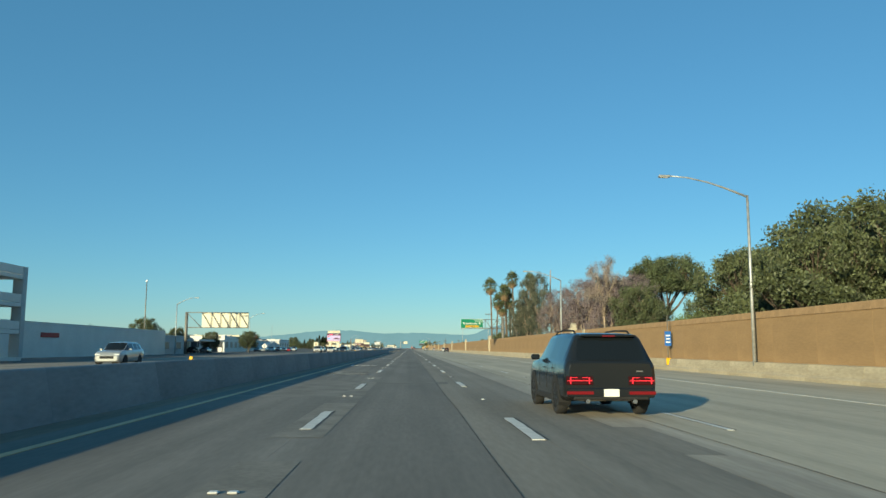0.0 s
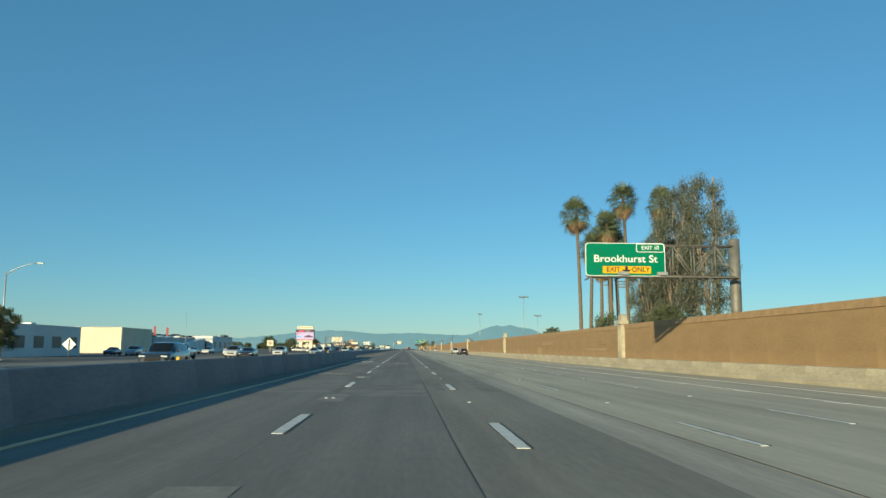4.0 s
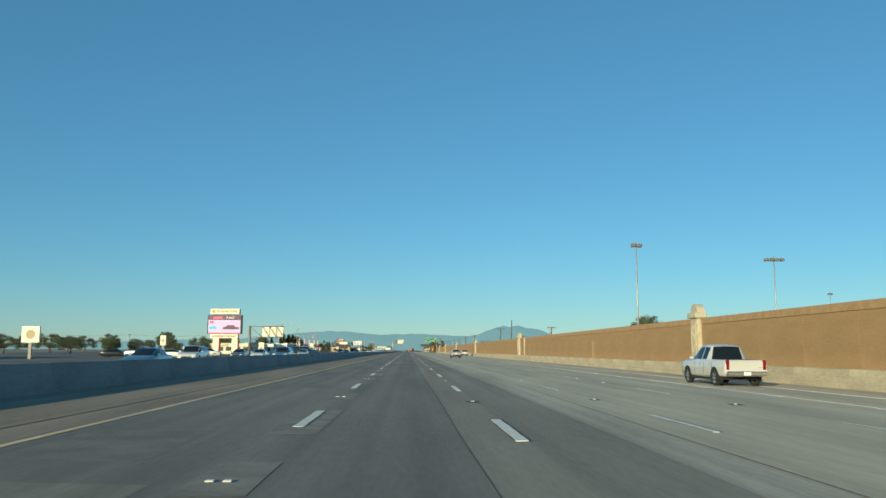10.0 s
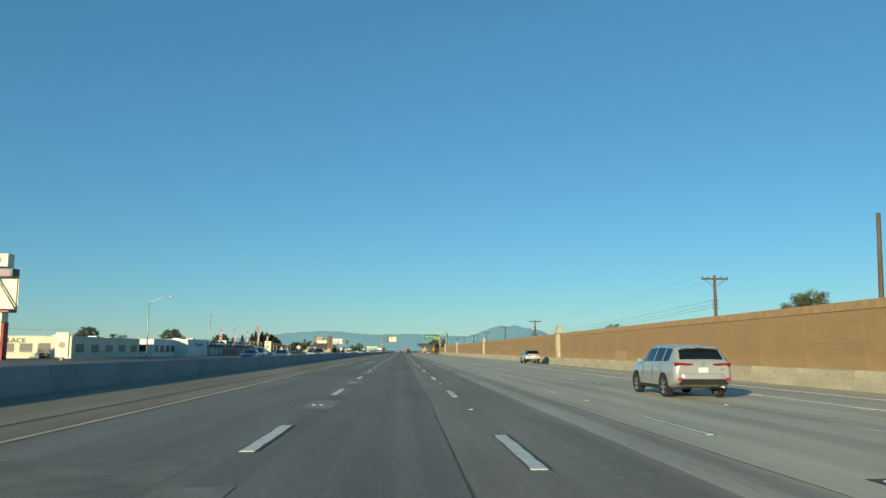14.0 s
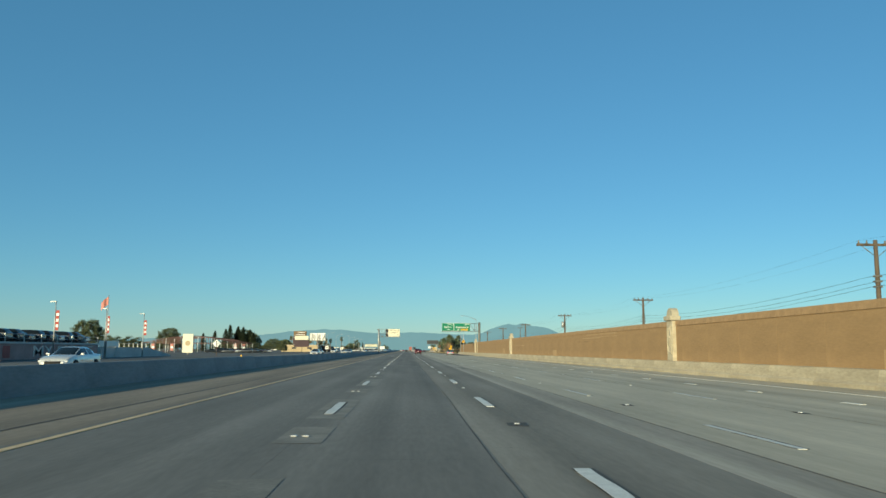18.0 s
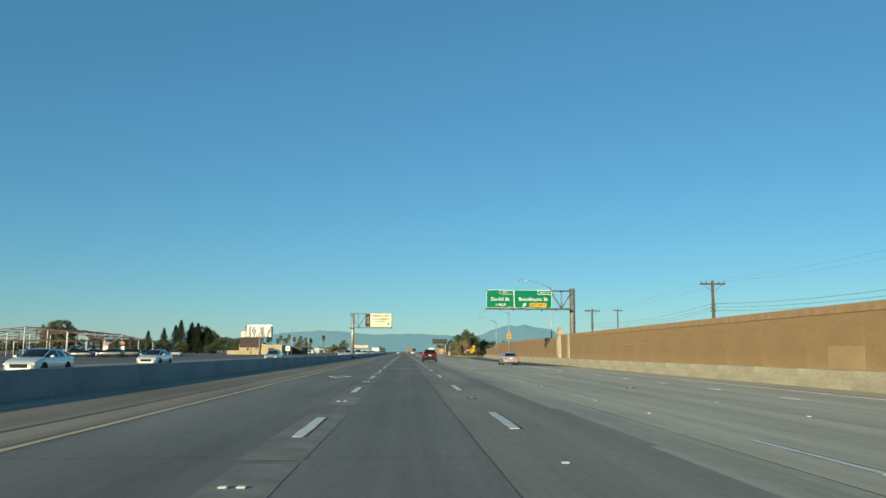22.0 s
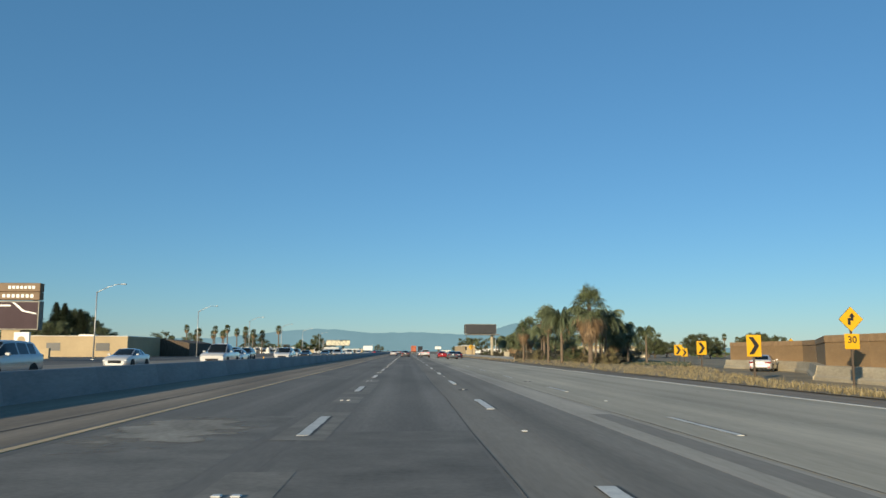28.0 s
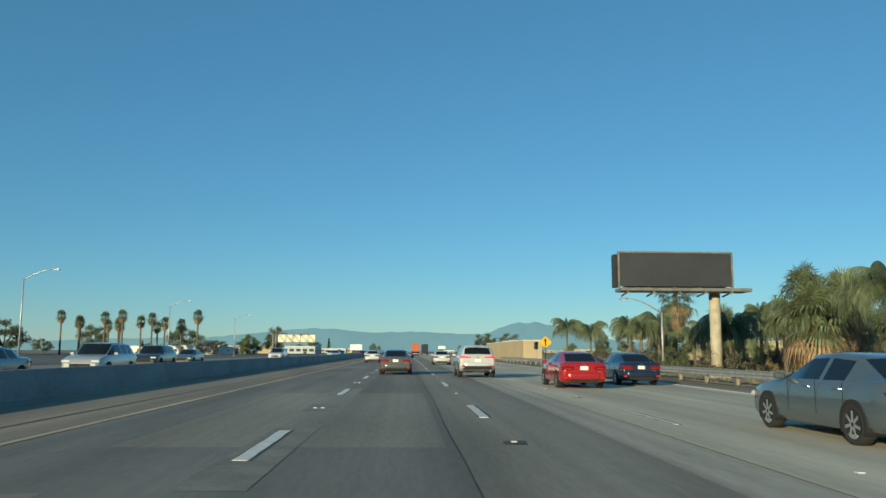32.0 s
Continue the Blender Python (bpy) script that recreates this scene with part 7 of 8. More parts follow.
diamond_sign(19.9, 939, 2.85, 1.15, plate="30")
diamond_sign(53.2, 1011.5, 2.5, 1.65, symbol="none", ground=-0.6)
diamond_sign(44.0, 1030, 1.9, 1.55, symbol="merge", ground=-0.5)
diamond_sign(19.2, 1139, 2.6, 1.8, symbol="merge")
for x, y, z, w, h in ((20.0, 949.3, 1.73, 0.86, 1.25), (28.2, 979, 1.75, 0.95, 1.3), (33.6, 1001, 1.6, 1.0, 1.3), (42.8, 1024.6, 1.3, 1.0, 1.25), (37, 1044, 0.6, 0.7, 0.8), (41, 1062, 0.5, 0.7, 0.8), (33, 1052, 0.6, 0.6, 0.8)):
    chevron(x, y, z, w, h)
# speed plate on the ramp lamp
part("speed_plate", boxm(-0.42, 0.42, -0.18, -0.16, 4.2, 5.2, 0.01), M["sign_yellow"], lampE, "yellow plate with the number 30").matrix_basis = pose(0, 0, 0, 0, 0, 180)
o = writing("30", 0.6, M["sign_black"], lampE, (0, 0, 0), extrude=0.004)
o.matrix_basis = pose(0, 0, 0, 0, 0, 180) @ pose(0, -0.187, 4.55)
part("speed_bar", boxm(-0.3, 0.3, -0.187, -0.181, 4.95, 5.07), M["sign_black"], lampE).matrix_basis = pose(0, 0, 0, 0, 0, 180)

# ramp meter signal
sgp = thing("ramp_signal", (17.4, 1136, -0.25), 0, "dark ramp meter signal on a post", "traffic signal")
part("post", tubem([(0, 0, 0), (0, 0, 2.4)], 0.06, 8), M["steel"], sgp)
part("signal_head", boxm(-0.25, 0.25, -0.2, 0.2, 1.9, 2.9, 0.05), M["sign_black"], sgp)
for k in range(2):
    bm = bmesh.new()
    bmesh.ops.create_cone(bm, cap_ends=True, segments=12, radius1=0.13, radius2=0.13, depth=0.1, matrix=pose(0, -0.22, 2.2 + 0.42 * k, 90, 0, 0))
    part("signal_lens", bm, M["glass"], sgp)

# guard rail by the palms
M["rail_post"] = mat("weathered_rail_post", (0.24, 0.2, 0.145), 0.9, var=0.25, scale=3, fine=15)
gr = thing("guard_rail", (15.5, 0, -0.2), 0, "galvanised guard rail on wooden posts", "guard rail")
for k in range(37):
    y = 1019.4 + k * 3.8
    part("post", boxm(0.06, 0.22, y - 0.08, y + 0.08, -0.1, 0.72, 0.01), M["rail_post"], gr)
    part("rail", prism(bmesh.new(), [(-0.02, 0.42), (0.06, 0.5), (-0.02, 0.58), (0.06, 0.66), (-0.02, 0.74), (0.0, 0.76), (0.08, 0.66), (0.0, 0.58), (0.08, 0.5), (0.0, 0.4)], y, y + 3.79), M["steel"], gr)
cab = thing("control_cabinet", (19.6, 1059, -0.3), 0, "pale roadside control cabinet", "cabinet")
part("body", boxm(-0.5, 0.5, -0.4, 0.4, 0, 1.6, 0.03), M["pale"], cab)
part("door", boxm(-0.44, 0.44, -0.43, -0.405, 0.1, 1.5, 0.01), M["pale"], cab)

# dark billboard
bb = thing("billboard", (0, 1078.7, -0.3), 0, "blank dark billboard on a single steel column", "billboard")
part("column", tubem([(18.9, 0.6, 0), (18.9, 0.6, 5.4)], 0.33, 18), M["pale"], bb, "pale painted steel column")
part("footing", boxm(18.3, 19.5, 0.0, 1.2, -0.1, 0.5, 0.04), M["barrier"], bb)
M["board"] = mat("blank_dark_board", (0.035, 0.036, 0.04), 0.5, var=0.1, scale=0.6, fine=2)
part("panel", boxm(12.95, 19.75, -0.05, 0.05, 5.55, 7.55, 0.01), M["board"], bb, "blank dark grey panel")
for a in ((12.85, 12.95, 5.45, 7.65), (19.75, 19.85, 5.45, 7.65), (12.95, 19.75, 7.55, 7.65)):
    part("frame", boxm(a[0], a[1], -0.08, 0.1, a[2], a[3], 0.01), M["steel_dark"], bb)
part("apron", boxm(12.8, 20.6, -0.9, 0.6, 5.2, 5.4, 0.03), M["steel_dark"], bb, "steel catwalk")
part("torsion_beam", tubem([(13.4, 0.6, 5.5), (19.6, 0.6, 5.5)], 0.22, 10), M["steel_dark"], bb)
for k in range(5):
    xx = 13.2 + 1.55 * k
    part("strut", boxm(xx - 0.05, xx + 0.05, 0.06, 0.16, 5.4, 7.5), M["steel_dark"], bb)
    part("bracket", tubem([(xx, -0.9, 5.15), (xx, 0.6, 5.0)], 0.05, 6), M["steel_dark"], bb)
part("back_panel", boxm(12.7, 13.0, 0.3, 0.9, 5.5, 7.5, 0.02), M["sign_black"], bb)

# ---- beyond the oncoming lanes ----
M["screen_a"] = mat("bright_screen", (0.36, 0.3, 0.45), 0.4, var=0.0, emit=(0.62, 0.46, 0.78, 0.3))
M["screen_red"] = mat("red_screen", (0.5, 0.05, 0.1), 0.4, var=0.0, emit=(0.8, 0.06, 0.14, 0.6))
M["screen_dark"] = mat("dark_screen_band", (0.06, 0.02, 0.05), 0.4, var=0.0, emit=(0.12, 0.02, 0.07, 0.5))
M["screen_blue"] = mat("blue_screen", (0.05, 0.25, 0.5), 0.4, var=0, emit=(0.05, 0.3, 0.6, 0.6))
M["screen_brown"] = mat("brown_screen", (0.06, 0.04, 0.045), 0.95, var=0.12, scale=0.3, emit=(0.3, 0.19, 0.17, 0.06))
ts = thing("dealer_sign", (-53.0, 551.5, -0.03), 0, "tall dealership sign with a lit screen on two legs", "sign")
for x0, x1 in ((-3.2, -1.5), (2.2, 3.9)):
    part("leg", boxm(x0, x1, 0.2, 1.6, 0, 4.8, 0.04), M["sign_cream"], ts, "cream leg with an orange inner edge")
    part("leg_trim", boxm(x1, x1 + 0.25, 0.3, 1.5, 0, 4.7), M["red_cloth"], ts)
part("name_band", boxm(-4.0, 4.0, 0.0, 1.6, 4.65, 5.85, 0.05), M["sign_cream"], ts)
writing("GARDEN GROVE", 0.75, M["sign_black"], ts, (0, -0.02, 5.2), extrude=0.01, widen=1.2)
part("screen_case", boxm(-4.9, 4.9, 0.0, 1.8, 5.9, 11.35, 0.05), M["sign_black"], ts)
part("screen", boxm(-4.6, 4.6, -0.03, -0.005, 6.2, 9.9), M["screen_a"], ts, "lit screen with pale mauve picture")
part("screen_band", boxm(-4.6, 4.6, -0.03, -0.005, 9.95, 11.2), M["screen_dark"], ts)
part("screen_edge", boxm(-4.6, 4.6, -0.035, -0.006, 5.98, 6.17), M["screen_red"], ts)
writing("PLACE", 0.8, M["sign_white"], ts, (1.6, -0.04, 10.55), extrude=0.006)
part("logo_bar", boxm(-3.2, -0.6, -0.04, -0.031, 10.25, 10.85, 0.0), M["screen_red"], ts)
part("picture_car", prism(bmesh.new(), [(-0.4, 7.2), (4.2, 7.2), (4.2, 7.75), (3.2, 7.95), (2.6, 8.4), (1.0, 8.4), (0.3, 7.9), (-0.4, 7.75)], -0.045, -0.031), M["screen_dark"], ts)
part("picture_car", prism(bmesh.new(), [(-4.3, 7.3), (-2.2, 7.3), (-2.2, 7.75), (-2.8, 8.1), (-3.7, 8.1), (-4.3, 7.7)], -0.045, -0.031), M["screen_blue"], ts)
part("picture_logo", boxm(-4.2, -3.0, -0.045, -0.031, 8.9, 9.6), M["screen_red"], ts)
part("header", boxm(-4.2, 4.2, 0.1, 1.7, 11.55, 13.2, 0.06), M["sign_cream"], ts, "cream header cabinet with brown bars")
for k in range(8):
    part("header_bar", boxm(-2.3 + k * 0.74, -1.8 + k * 0.74, 0.07, 0.095, 12.1, 12.7), M["tan_paint"], ts)
bm = bmesh.new()
bmesh.ops.create_cone(bm, cap_ends=True, segments=16, radius1=0.45, radius2=0.45, depth=0.04, matrix=pose(-3.2, 0.08, 12.4, 90, 0, 0))
part("emblem", bm, M["tan_paint"], ts)

M["brown_panel"] = mat("brown_sign_panel", (0.17, 0.105, 0.05), 0.6, var=0.08)
ls = thing("dealer_sign", (-60.0, 1027, -0.03), 0, "brown dealership sign with a dim screen on a tan column", "sign")
part("column", boxm(-1.8, 1.0, 0.2, 1.6, 0, 4.4, 0.05), M["tan_paint"], ls)
part("screen_case", boxm(-3.9, 3.7, 0, 1.5, 4.3, 8.75, 0.05), M["steel_dark"], ls)
part("screen", boxm(-3.7, 3.5, -0.03, -0.005, 4.5, 8.55), M["screen_brown"], ls, "dim brown picture on the screen")
part("picture_stroke", prism(bmesh.new(), [(-0.4, 8.5), (0.0, 8.5), (1.5, 7.3), (3.3, 6.9), (3.3, 6.7), (1.2, 7.1)], -0.04, -0.031), M["sign_white"], ls)
part("screen_bar", boxm(-3.2, -0.6, -0.04, -0.031, 7.9, 8.15), M["sign_white"], ls)
part("header", boxm(-3.4, 3.6, 0.1, 1.5, 8.9, 10.1, 0.05), M["brown_panel"], ls)
part("header", boxm(-3.4, 3.6, 0.1, 1.5, 10.15, 11.5, 0.05), M["brown_panel"], ls)
for k in range(7):
    part("header_bar", boxm(-1.2 + 0.6 * k, -0.8 + 0.6 * k, 0.07, 0.095, 10.6, 11.05), M["sign_white"], ls)
    part("header_bar", boxm(-2.0 + 0.7 * k, -1.55 + 0.7 * k, 0.07, 0.095, 9.25, 9.75), M["sign_white"], ls)
part("low_wall", boxm(-10, 6, -1.0, -0.4, 0, 1.6, 0.03), M["tan_paint"], ls)

wb = thing("billboard", (-37.5, 915.6, -0.03), 0, "two-sided billboard seen from its pale strutted back", "billboard")
part("column", tubem([(0.2, 0.5, 0), (0.2, 0.5, 5.2)], 0.3, 12), M["steel_dark"], wb)
for a in (-1, 1):
    o = part("panel", boxm(-3.3, 3.3, -0.03, 0.03, 5.1, 8.1), M["sign_white"], wb, "white back of a poster panel")
    o.matrix_basis = pose(0, 0.5 + a * 0.4, 0, 0, 0, a * 9)
for k in range(7):
    part("strut", tubem([(-3.2 + k * 1.07, -0.72, 5.1), (-3.2 + k * 1.07 + (0.9 if k % 2 else -0.9) * (0 < k < 6), -0.72, 7.7)], 0.09, 6), M["steel_dark"], wb)
    part("strut", tubem([(-3.2 + k * 1.07, -0.7, 5.1), (-3.2 + k * 1.07, -0.7, 7.9)], 0.06, 6), M["wood"], wb)
part("catwalk", boxm(-3.5, 3.5, -0.9, -0.3, 4.95, 5.05), M["steel_dark"], wb)
fb = thing("billboard", (-54, 990, -0.03), 0, "cream billboard above a brown panel", "billboard")
part("column", tubem([(0, 0.4, 0), (0, 0.4, 3)], 0.3, 12), M["tan_paint"], fb)
part("panel", boxm(-3.4, 3.4, 0, 0.3, 6.2, 8.2, 0.03), M["sign_cream"], fb)
part("panel", boxm(-3.8, 3.8, 0, 0.5, 2.6, 6.0, 0.03), M["screen_brown"], fb)

# ---- buildings beyond the oncoming lanes ----
def building(x0, x1, y0, y1, h, wall_mat, label, bays=0, side_bays=0, door=True, group="low buildings by the freeway", parapet=0.35, z=-0.03, band=None):
    """A flat-roofed block; the face towards -y and the face towards +x carry windows."""
    b = thing("building", ((x0 + x1) / 2, (y0 + y1) / 2, z), 0, label, "building", group)
    w, d = (x1 - x0) / 2, (y1 - y0) / 2
    t = 0.25
    for nm, a in (("wall", (-w, w, -d, -d + t)), ("wall", (-w, w, d - t, d)), ("wall", (-w, -w + t, -d + t, d - t)), ("wall", (w - t, w, -d + t, d - t))):
        part(nm, boxm(a[0], a[1], a[2], a[3], 0, h), wall_mat, b)
    part("roof", boxm(-w + t, w - t, -d + t, d - t, h - parapet - 0.2, h - parapet), M["roof"], b)
    part("coping", boxm(-w - 0.06, w + 0.06, -d - 0.06, d + 0.06, h, h + 0.12, 0.02), M["white_paint"] if wall_mat != M["cream_paint"] else M["cream_paint"], b)
    for k in range(bays):
        c = -w + 2 * w * (k + 0.5) / bays
        ww = min(1.3, w / bays * 0.7)
        o = part("window", boxm(c - ww, c + ww, -d - 0.03, -d - 0.005, h * 0.3, h * 0.68), M["dark_opening"], b)
        part("sill", boxm(c - ww - 0.08, c + ww + 0.08, -d - 0.1, -d - 0.005, h * 0.3 - 0.1, h * 0.3 - 0.002), wall_mat, o)
    for k in range(side_bays):
        c = -d + 2 * d * (k + 0.5) / side_bays
        ww = min(1.6, d / side_bays * 0.7)
        o = part("window", boxm(w + 0.005, w + 0.03, c - ww, c + ww, h * 0.28, h * 0.66), M["dark_opening"], b)
        part("sill", boxm(w + 0.005, w + 0.1, c - ww - 0.08, c + ww + 0.08, h * 0.28 - 0.1, h * 0.28 - 0.002), wall_mat, o)
    if door:
        part("door", boxm(w * 0.3, w * 0.3 + 1.6, -d - 0.02, -d - 0.004, 0, 2.3), M["dark_opening"], b)
    if band:
        part("colour_band", boxm(-w, w, -d - 0.05, -d - 0.006, h * 0.72, h * 0.9), band, b, "coloured fascia band")
    rb = random.Random(int(x0 * 7 + y0))
    for k in range(2):
        cx, cy = rb.uniform(-w * 0.6, w * 0.6), rb.uniform(-d * 0.6, d * 0.6)
        part("roof_unit", boxm(cx - 0.8, cx + 0.8, cy - 0.8, cy + 0.8, h - parapet, h + 0.5, 0.05), M["steel"], b, "rooftop air unit")
    return b


def low_car(x, y, z, rz, col, kd="sedan"):
    nm = {"charcoal": "dark grey", "brightred": "red", "steelblue": "blue-grey"}.get(col, col)
    return car(kd, col, x, y, z, rz, f"parked {nm} car on the dealership lot", "car", "cars parked on the lots", low=True)


# parking deck with open floors
pk = thing("parking_deck", (-44, 70, -0.03), 0, "pale open parking deck with cars on its floors", "parking deck")
for z in (0.0, 2.6, 5.2, 7.9):
    part("floor_slab", boxm(-8, 6.2, -14, 8.4, z - 0.02, z + 0.35, 0.02), M["white_paint"], pk)
    if z:
        part("rail", boxm(5.9, 6.2, -14, 8.4, z + 0.4, z + 1.2, 0.02), M["white_paint"], pk)
        part("rail", boxm(-8, 5.85, -14.0, -13.75, z + 0.4, z + 1.2, 0.02), M["white_paint"], pk)
for yy in (-13.6, -6, 1.5, 8.0):
    part("column", boxm(5.3, 6.3, yy - 0.4, yy + 0.4, 0.34, 9.1, 0.03), M["grey_paint"], pk)
    part("column", boxm(-7.8, -7.0, yy - 0.3, yy + 0.3, 0.34, 8.0, 0.03), M["grey_paint"], pk)
for i, (yy, z) in enumerate(((-10, 2.95), (-3, 2.95), (4, 2.95), (-9, 5.55), (-2, 5.55), (5, 5.55))):
    low_car(-41.5, 70 + yy, z - 0.03, 90, ["charcoal", "black", "grey", "navy", "charcoal", "silver"][i])
# block front with words on a red bar
building(-74, -46, 90, 150, 4.3, M["white_paint"], "long pale grey-blue commercial building", 0, 0)
ob = part("sign_bar", boxm(-45.98, -45.85, 99.9, 104.9, 2.5, 3.1, 0.02), M["red_cloth"], None)
tagged(ob, "small red sign bar on the grey building", "sign")
building(-62, -47.5, 152, 168, 3.6, M["grey_paint"], "low grey annexe with dark doors", 2, 2)
cpn = thing("carport", (-52, 184, -0.03), 0, "flat pale carport roof on slim posts", "carport")
part("roof", boxm(-10, 6, -10, 14, 2.7, 3.1, 0.03), M["white_paint"], cpn)
for xx in (-9.5, -4, 1, 5.5):
    for yy in (-9.5, 2, 13.5):
        part("post", boxm(xx - 0.08, xx + 0.08, yy - 0.08, yy + 0.08, 0, 2.7), M["steel_dark"], cpn)
for i in range(5):
    low_car(-58 + 3.0 * i, 180, -0.03, 0, ["charcoal", "silver", "white", "black", "grey"][i])
building(-84, -66, 215, 245, 5.0, M["cream_paint"], "cream two-storey block with windows", 4, 4)
building(-64, -54, 232, 262, 4.6, M["white_paint"], "white office block with small windows", 3, 5)
building(-108, -90, 180, 230, 5.2, M["tan_paint"], "tan stucco apartment block", 4, 5)
building(-98, -70, 326.5, 350, 6.3, M["cream_paint"], "large blank cream building in evening sun", 0, 0, door=False)
# long dealership with ramp
building(-95, -70, 352, 440, 4.3, M["grey_paint"], "long pale dealership with a rooftop car park", 0, 9, door=False)
rp2 = thing("car_ramp", (-68.6, 372, -0.03), 0, "sloping pale car ramp to the roof", "ramp")
bm = bmesh.new()
v = [bm.verts.new(p) for p in ((-1.2, -26, 0), (1.2, -26, 0), (1.2, 26, 4.6), (-1.2, 26, 4.6), (-1.2, -26, -0.0), (1.2, -26, -0.01), (1.2, 26, 0), (-1.2, 26, 0))]
for f in ((0, 1, 2, 3), (1, 5, 6, 2), (0, 3, 7, 4), (3, 2, 6, 7)):
    try:
        bm.faces.new([v[k] for k in f])
    except ValueError:
        pass
part("ramp_body", bm, M["white_paint"], rp2)
building(-80, -66.5, 405, 436, 5.4, M["white_paint"], "white showroom block with tall dark openings", 2, 4, band=M["grey_paint"])
rk = random.Random(5)
for i in range(13):
    low_car(-73.5 - (i % 2) * 5.4, 357 + i * 4.2, 4.0, 90, rk.choice(["charcoal", "white", "silver", "black", "grey", "blue"]), rk.choice(["sedan", "suv"]))
for x, y in ((-71.2, 356), (-71.2, 368)):
    bn = thing("banner", (x, y, 3.9), 0, "tall red banner on a roof pole", "banner", "red banners")
    part("pole", tubem([(0, 0, 0), (0, 0, 3.6)], 0.05, 6), M["steel"], bn)
    part("cloth", boxm(-0.35, 0.35, 0.06, 0.09, 0.9, 3.5), M["red_cloth"], bn)
ms = thing("radio_mast", (-61.2, 351.8, -0.03), 0, "thin grey mast above the dealership", "mast")
part("mast", tubem([(0, 0, 0), (0, 0, 11.3)], [0.1, 0.03], 7), M["steel"], ms)

M["pink_cloth"] = mat("faded_red_banner", (0.5, 0.2, 0.16), 0.7, var=0.1)
# lots with parked cars and small signs along the frontage
for i in range(9):
    low_car(-36.5 - (i % 3) * 6, 446 + i * 3.6 + (i % 3), -0.03, 90 if i % 2 else 270, rk.choice(["white", "silver", "white", "charcoal", "grey", "brightred", "blue", "black"]), rk.choice(["sedan", "suv", "pickup"]))
for i in range(10):
    low_car(-46 - (i % 2) * 6, 265 + i * 6.3, -0.03, 180, rk.choice(["white", "silver", "charcoal", "grey", "brightred"]), rk.choice(["sedan", "suv"]))


def pylon(x, y, w, h, zt, label, m, group="small pylon signs"):
    p = thing("pylon_sign", (x, y, -0.03), 0, label, "sign", group)
    part("post", boxm(-0.2, 0.2, 0.05, 0.3, 0, zt - h), M["steel_dark"], p)
    part("panel", boxm(-w / 2, w / 2, 0, 0.35, zt - h, zt, 0.03), m, p)
    bm = bmesh.new()
    bmesh.ops.create_cone(bm, cap_ends=True, segments=14, radius1=w * 0.26, radius2=w * 0.26, depth=0.03, matrix=pose(0, -0.02, zt - h * 0.5, 90, 0, 0))
    part("emblem", bm, M["tan_paint"], p)
    return p


pylon(-50.8, 429.7, 2.4, 2.2, 4.4, "cream square dealership sign on a post", M["sign_cream"])
pylon(-39.5, 450.6, 0.9, 1.6, 3.6, "narrow cream lot sign", M["sign_cream"])
pylon(-42.7, 554.2, 1.6, 3.1, 3.5, "slim brown and cream lot sign", M["sign_cream"])
pylon(-56.2, 787.6, 2.6, 4.8, 5.2, "tall cream pylon sign with a round emblem", M["sign_cream"])
pylon(-47, 662, 2.2, 2.6, 3.9, "cream pylon sign beside the lot", M["sign_cream"])
pylon(-41, 990, 1.6, 1.7, 3.2, "white square sign on a post", M["sign_white"])
pylon(-41, 1082, 1.9, 1.6, 2.9, "white square sign on a post", M["sign_white"])
tw = thing("median_sign", (-10.78, 574.5, 0.0), 0, "back of a tall narrow folded sign on the median barrier", "road sign")
part("post", boxm(-0.05, 0.05, -0.02, 0.08, 0.95, 3.5, 0.01), M["wood"], tw)
part("sign_plate", boxm(-0.5, 0.0, 0.0, 0.02, 1.68, 3.62, 0.006), M["sign_back"], tw, "bare tan back of the plate").matrix_basis = pose(0, 0.1, 0, 0, 0, 14)
part("sign_plate", boxm(0.0, 0.42, 0.0, 0.02, 1.68, 3.58, 0.006), M["sign_back"], tw, "bare tan back of the plate").matrix_basis = pose(0, 0.1, 0, 0, 0, -32)

building(-63.5, -50, 575, 606, 3.3, M["cream_paint"], "long low cream showroom with dark bays", 5, 5, band=M["cream_paint"])
o = writing("PLACE", 0.9, M["sign_black"], None, (-58.5, 574.9, 2.65), extrude=0.02, name="building_word", widen=1.3)
tagged(o, "dark word on the cream showroom", "sign lettering")
building(-64, -48.5, 610, 624.6, 3.4, M["white_paint"], "white showroom with a shaded front", 3, 4)
building(-54.5, -46, 625.2, 642.4, 3.55, M["white_paint"], "white end block with a dark emblem on its shaded side", 0, 0, door=False)
bm = bmesh.new()
bmesh.ops.create_cone(bm, cap_ends=True, segments=18, radius1=0.6, radius2=0.6, depth=0.05, matrix=pose(-45.98, 632.2, 2.55, 0, 90, 0))
for k in range(6):
    box(bm, -45.995, -45.95, 633.6 + k * 0.8, 634.2 + k * 0.8, 2.3, 2.8)
tagged(finish("wall_emblem", bm, M["steel_dark"]), "dark round emblem and bar on the white wall", "sign")
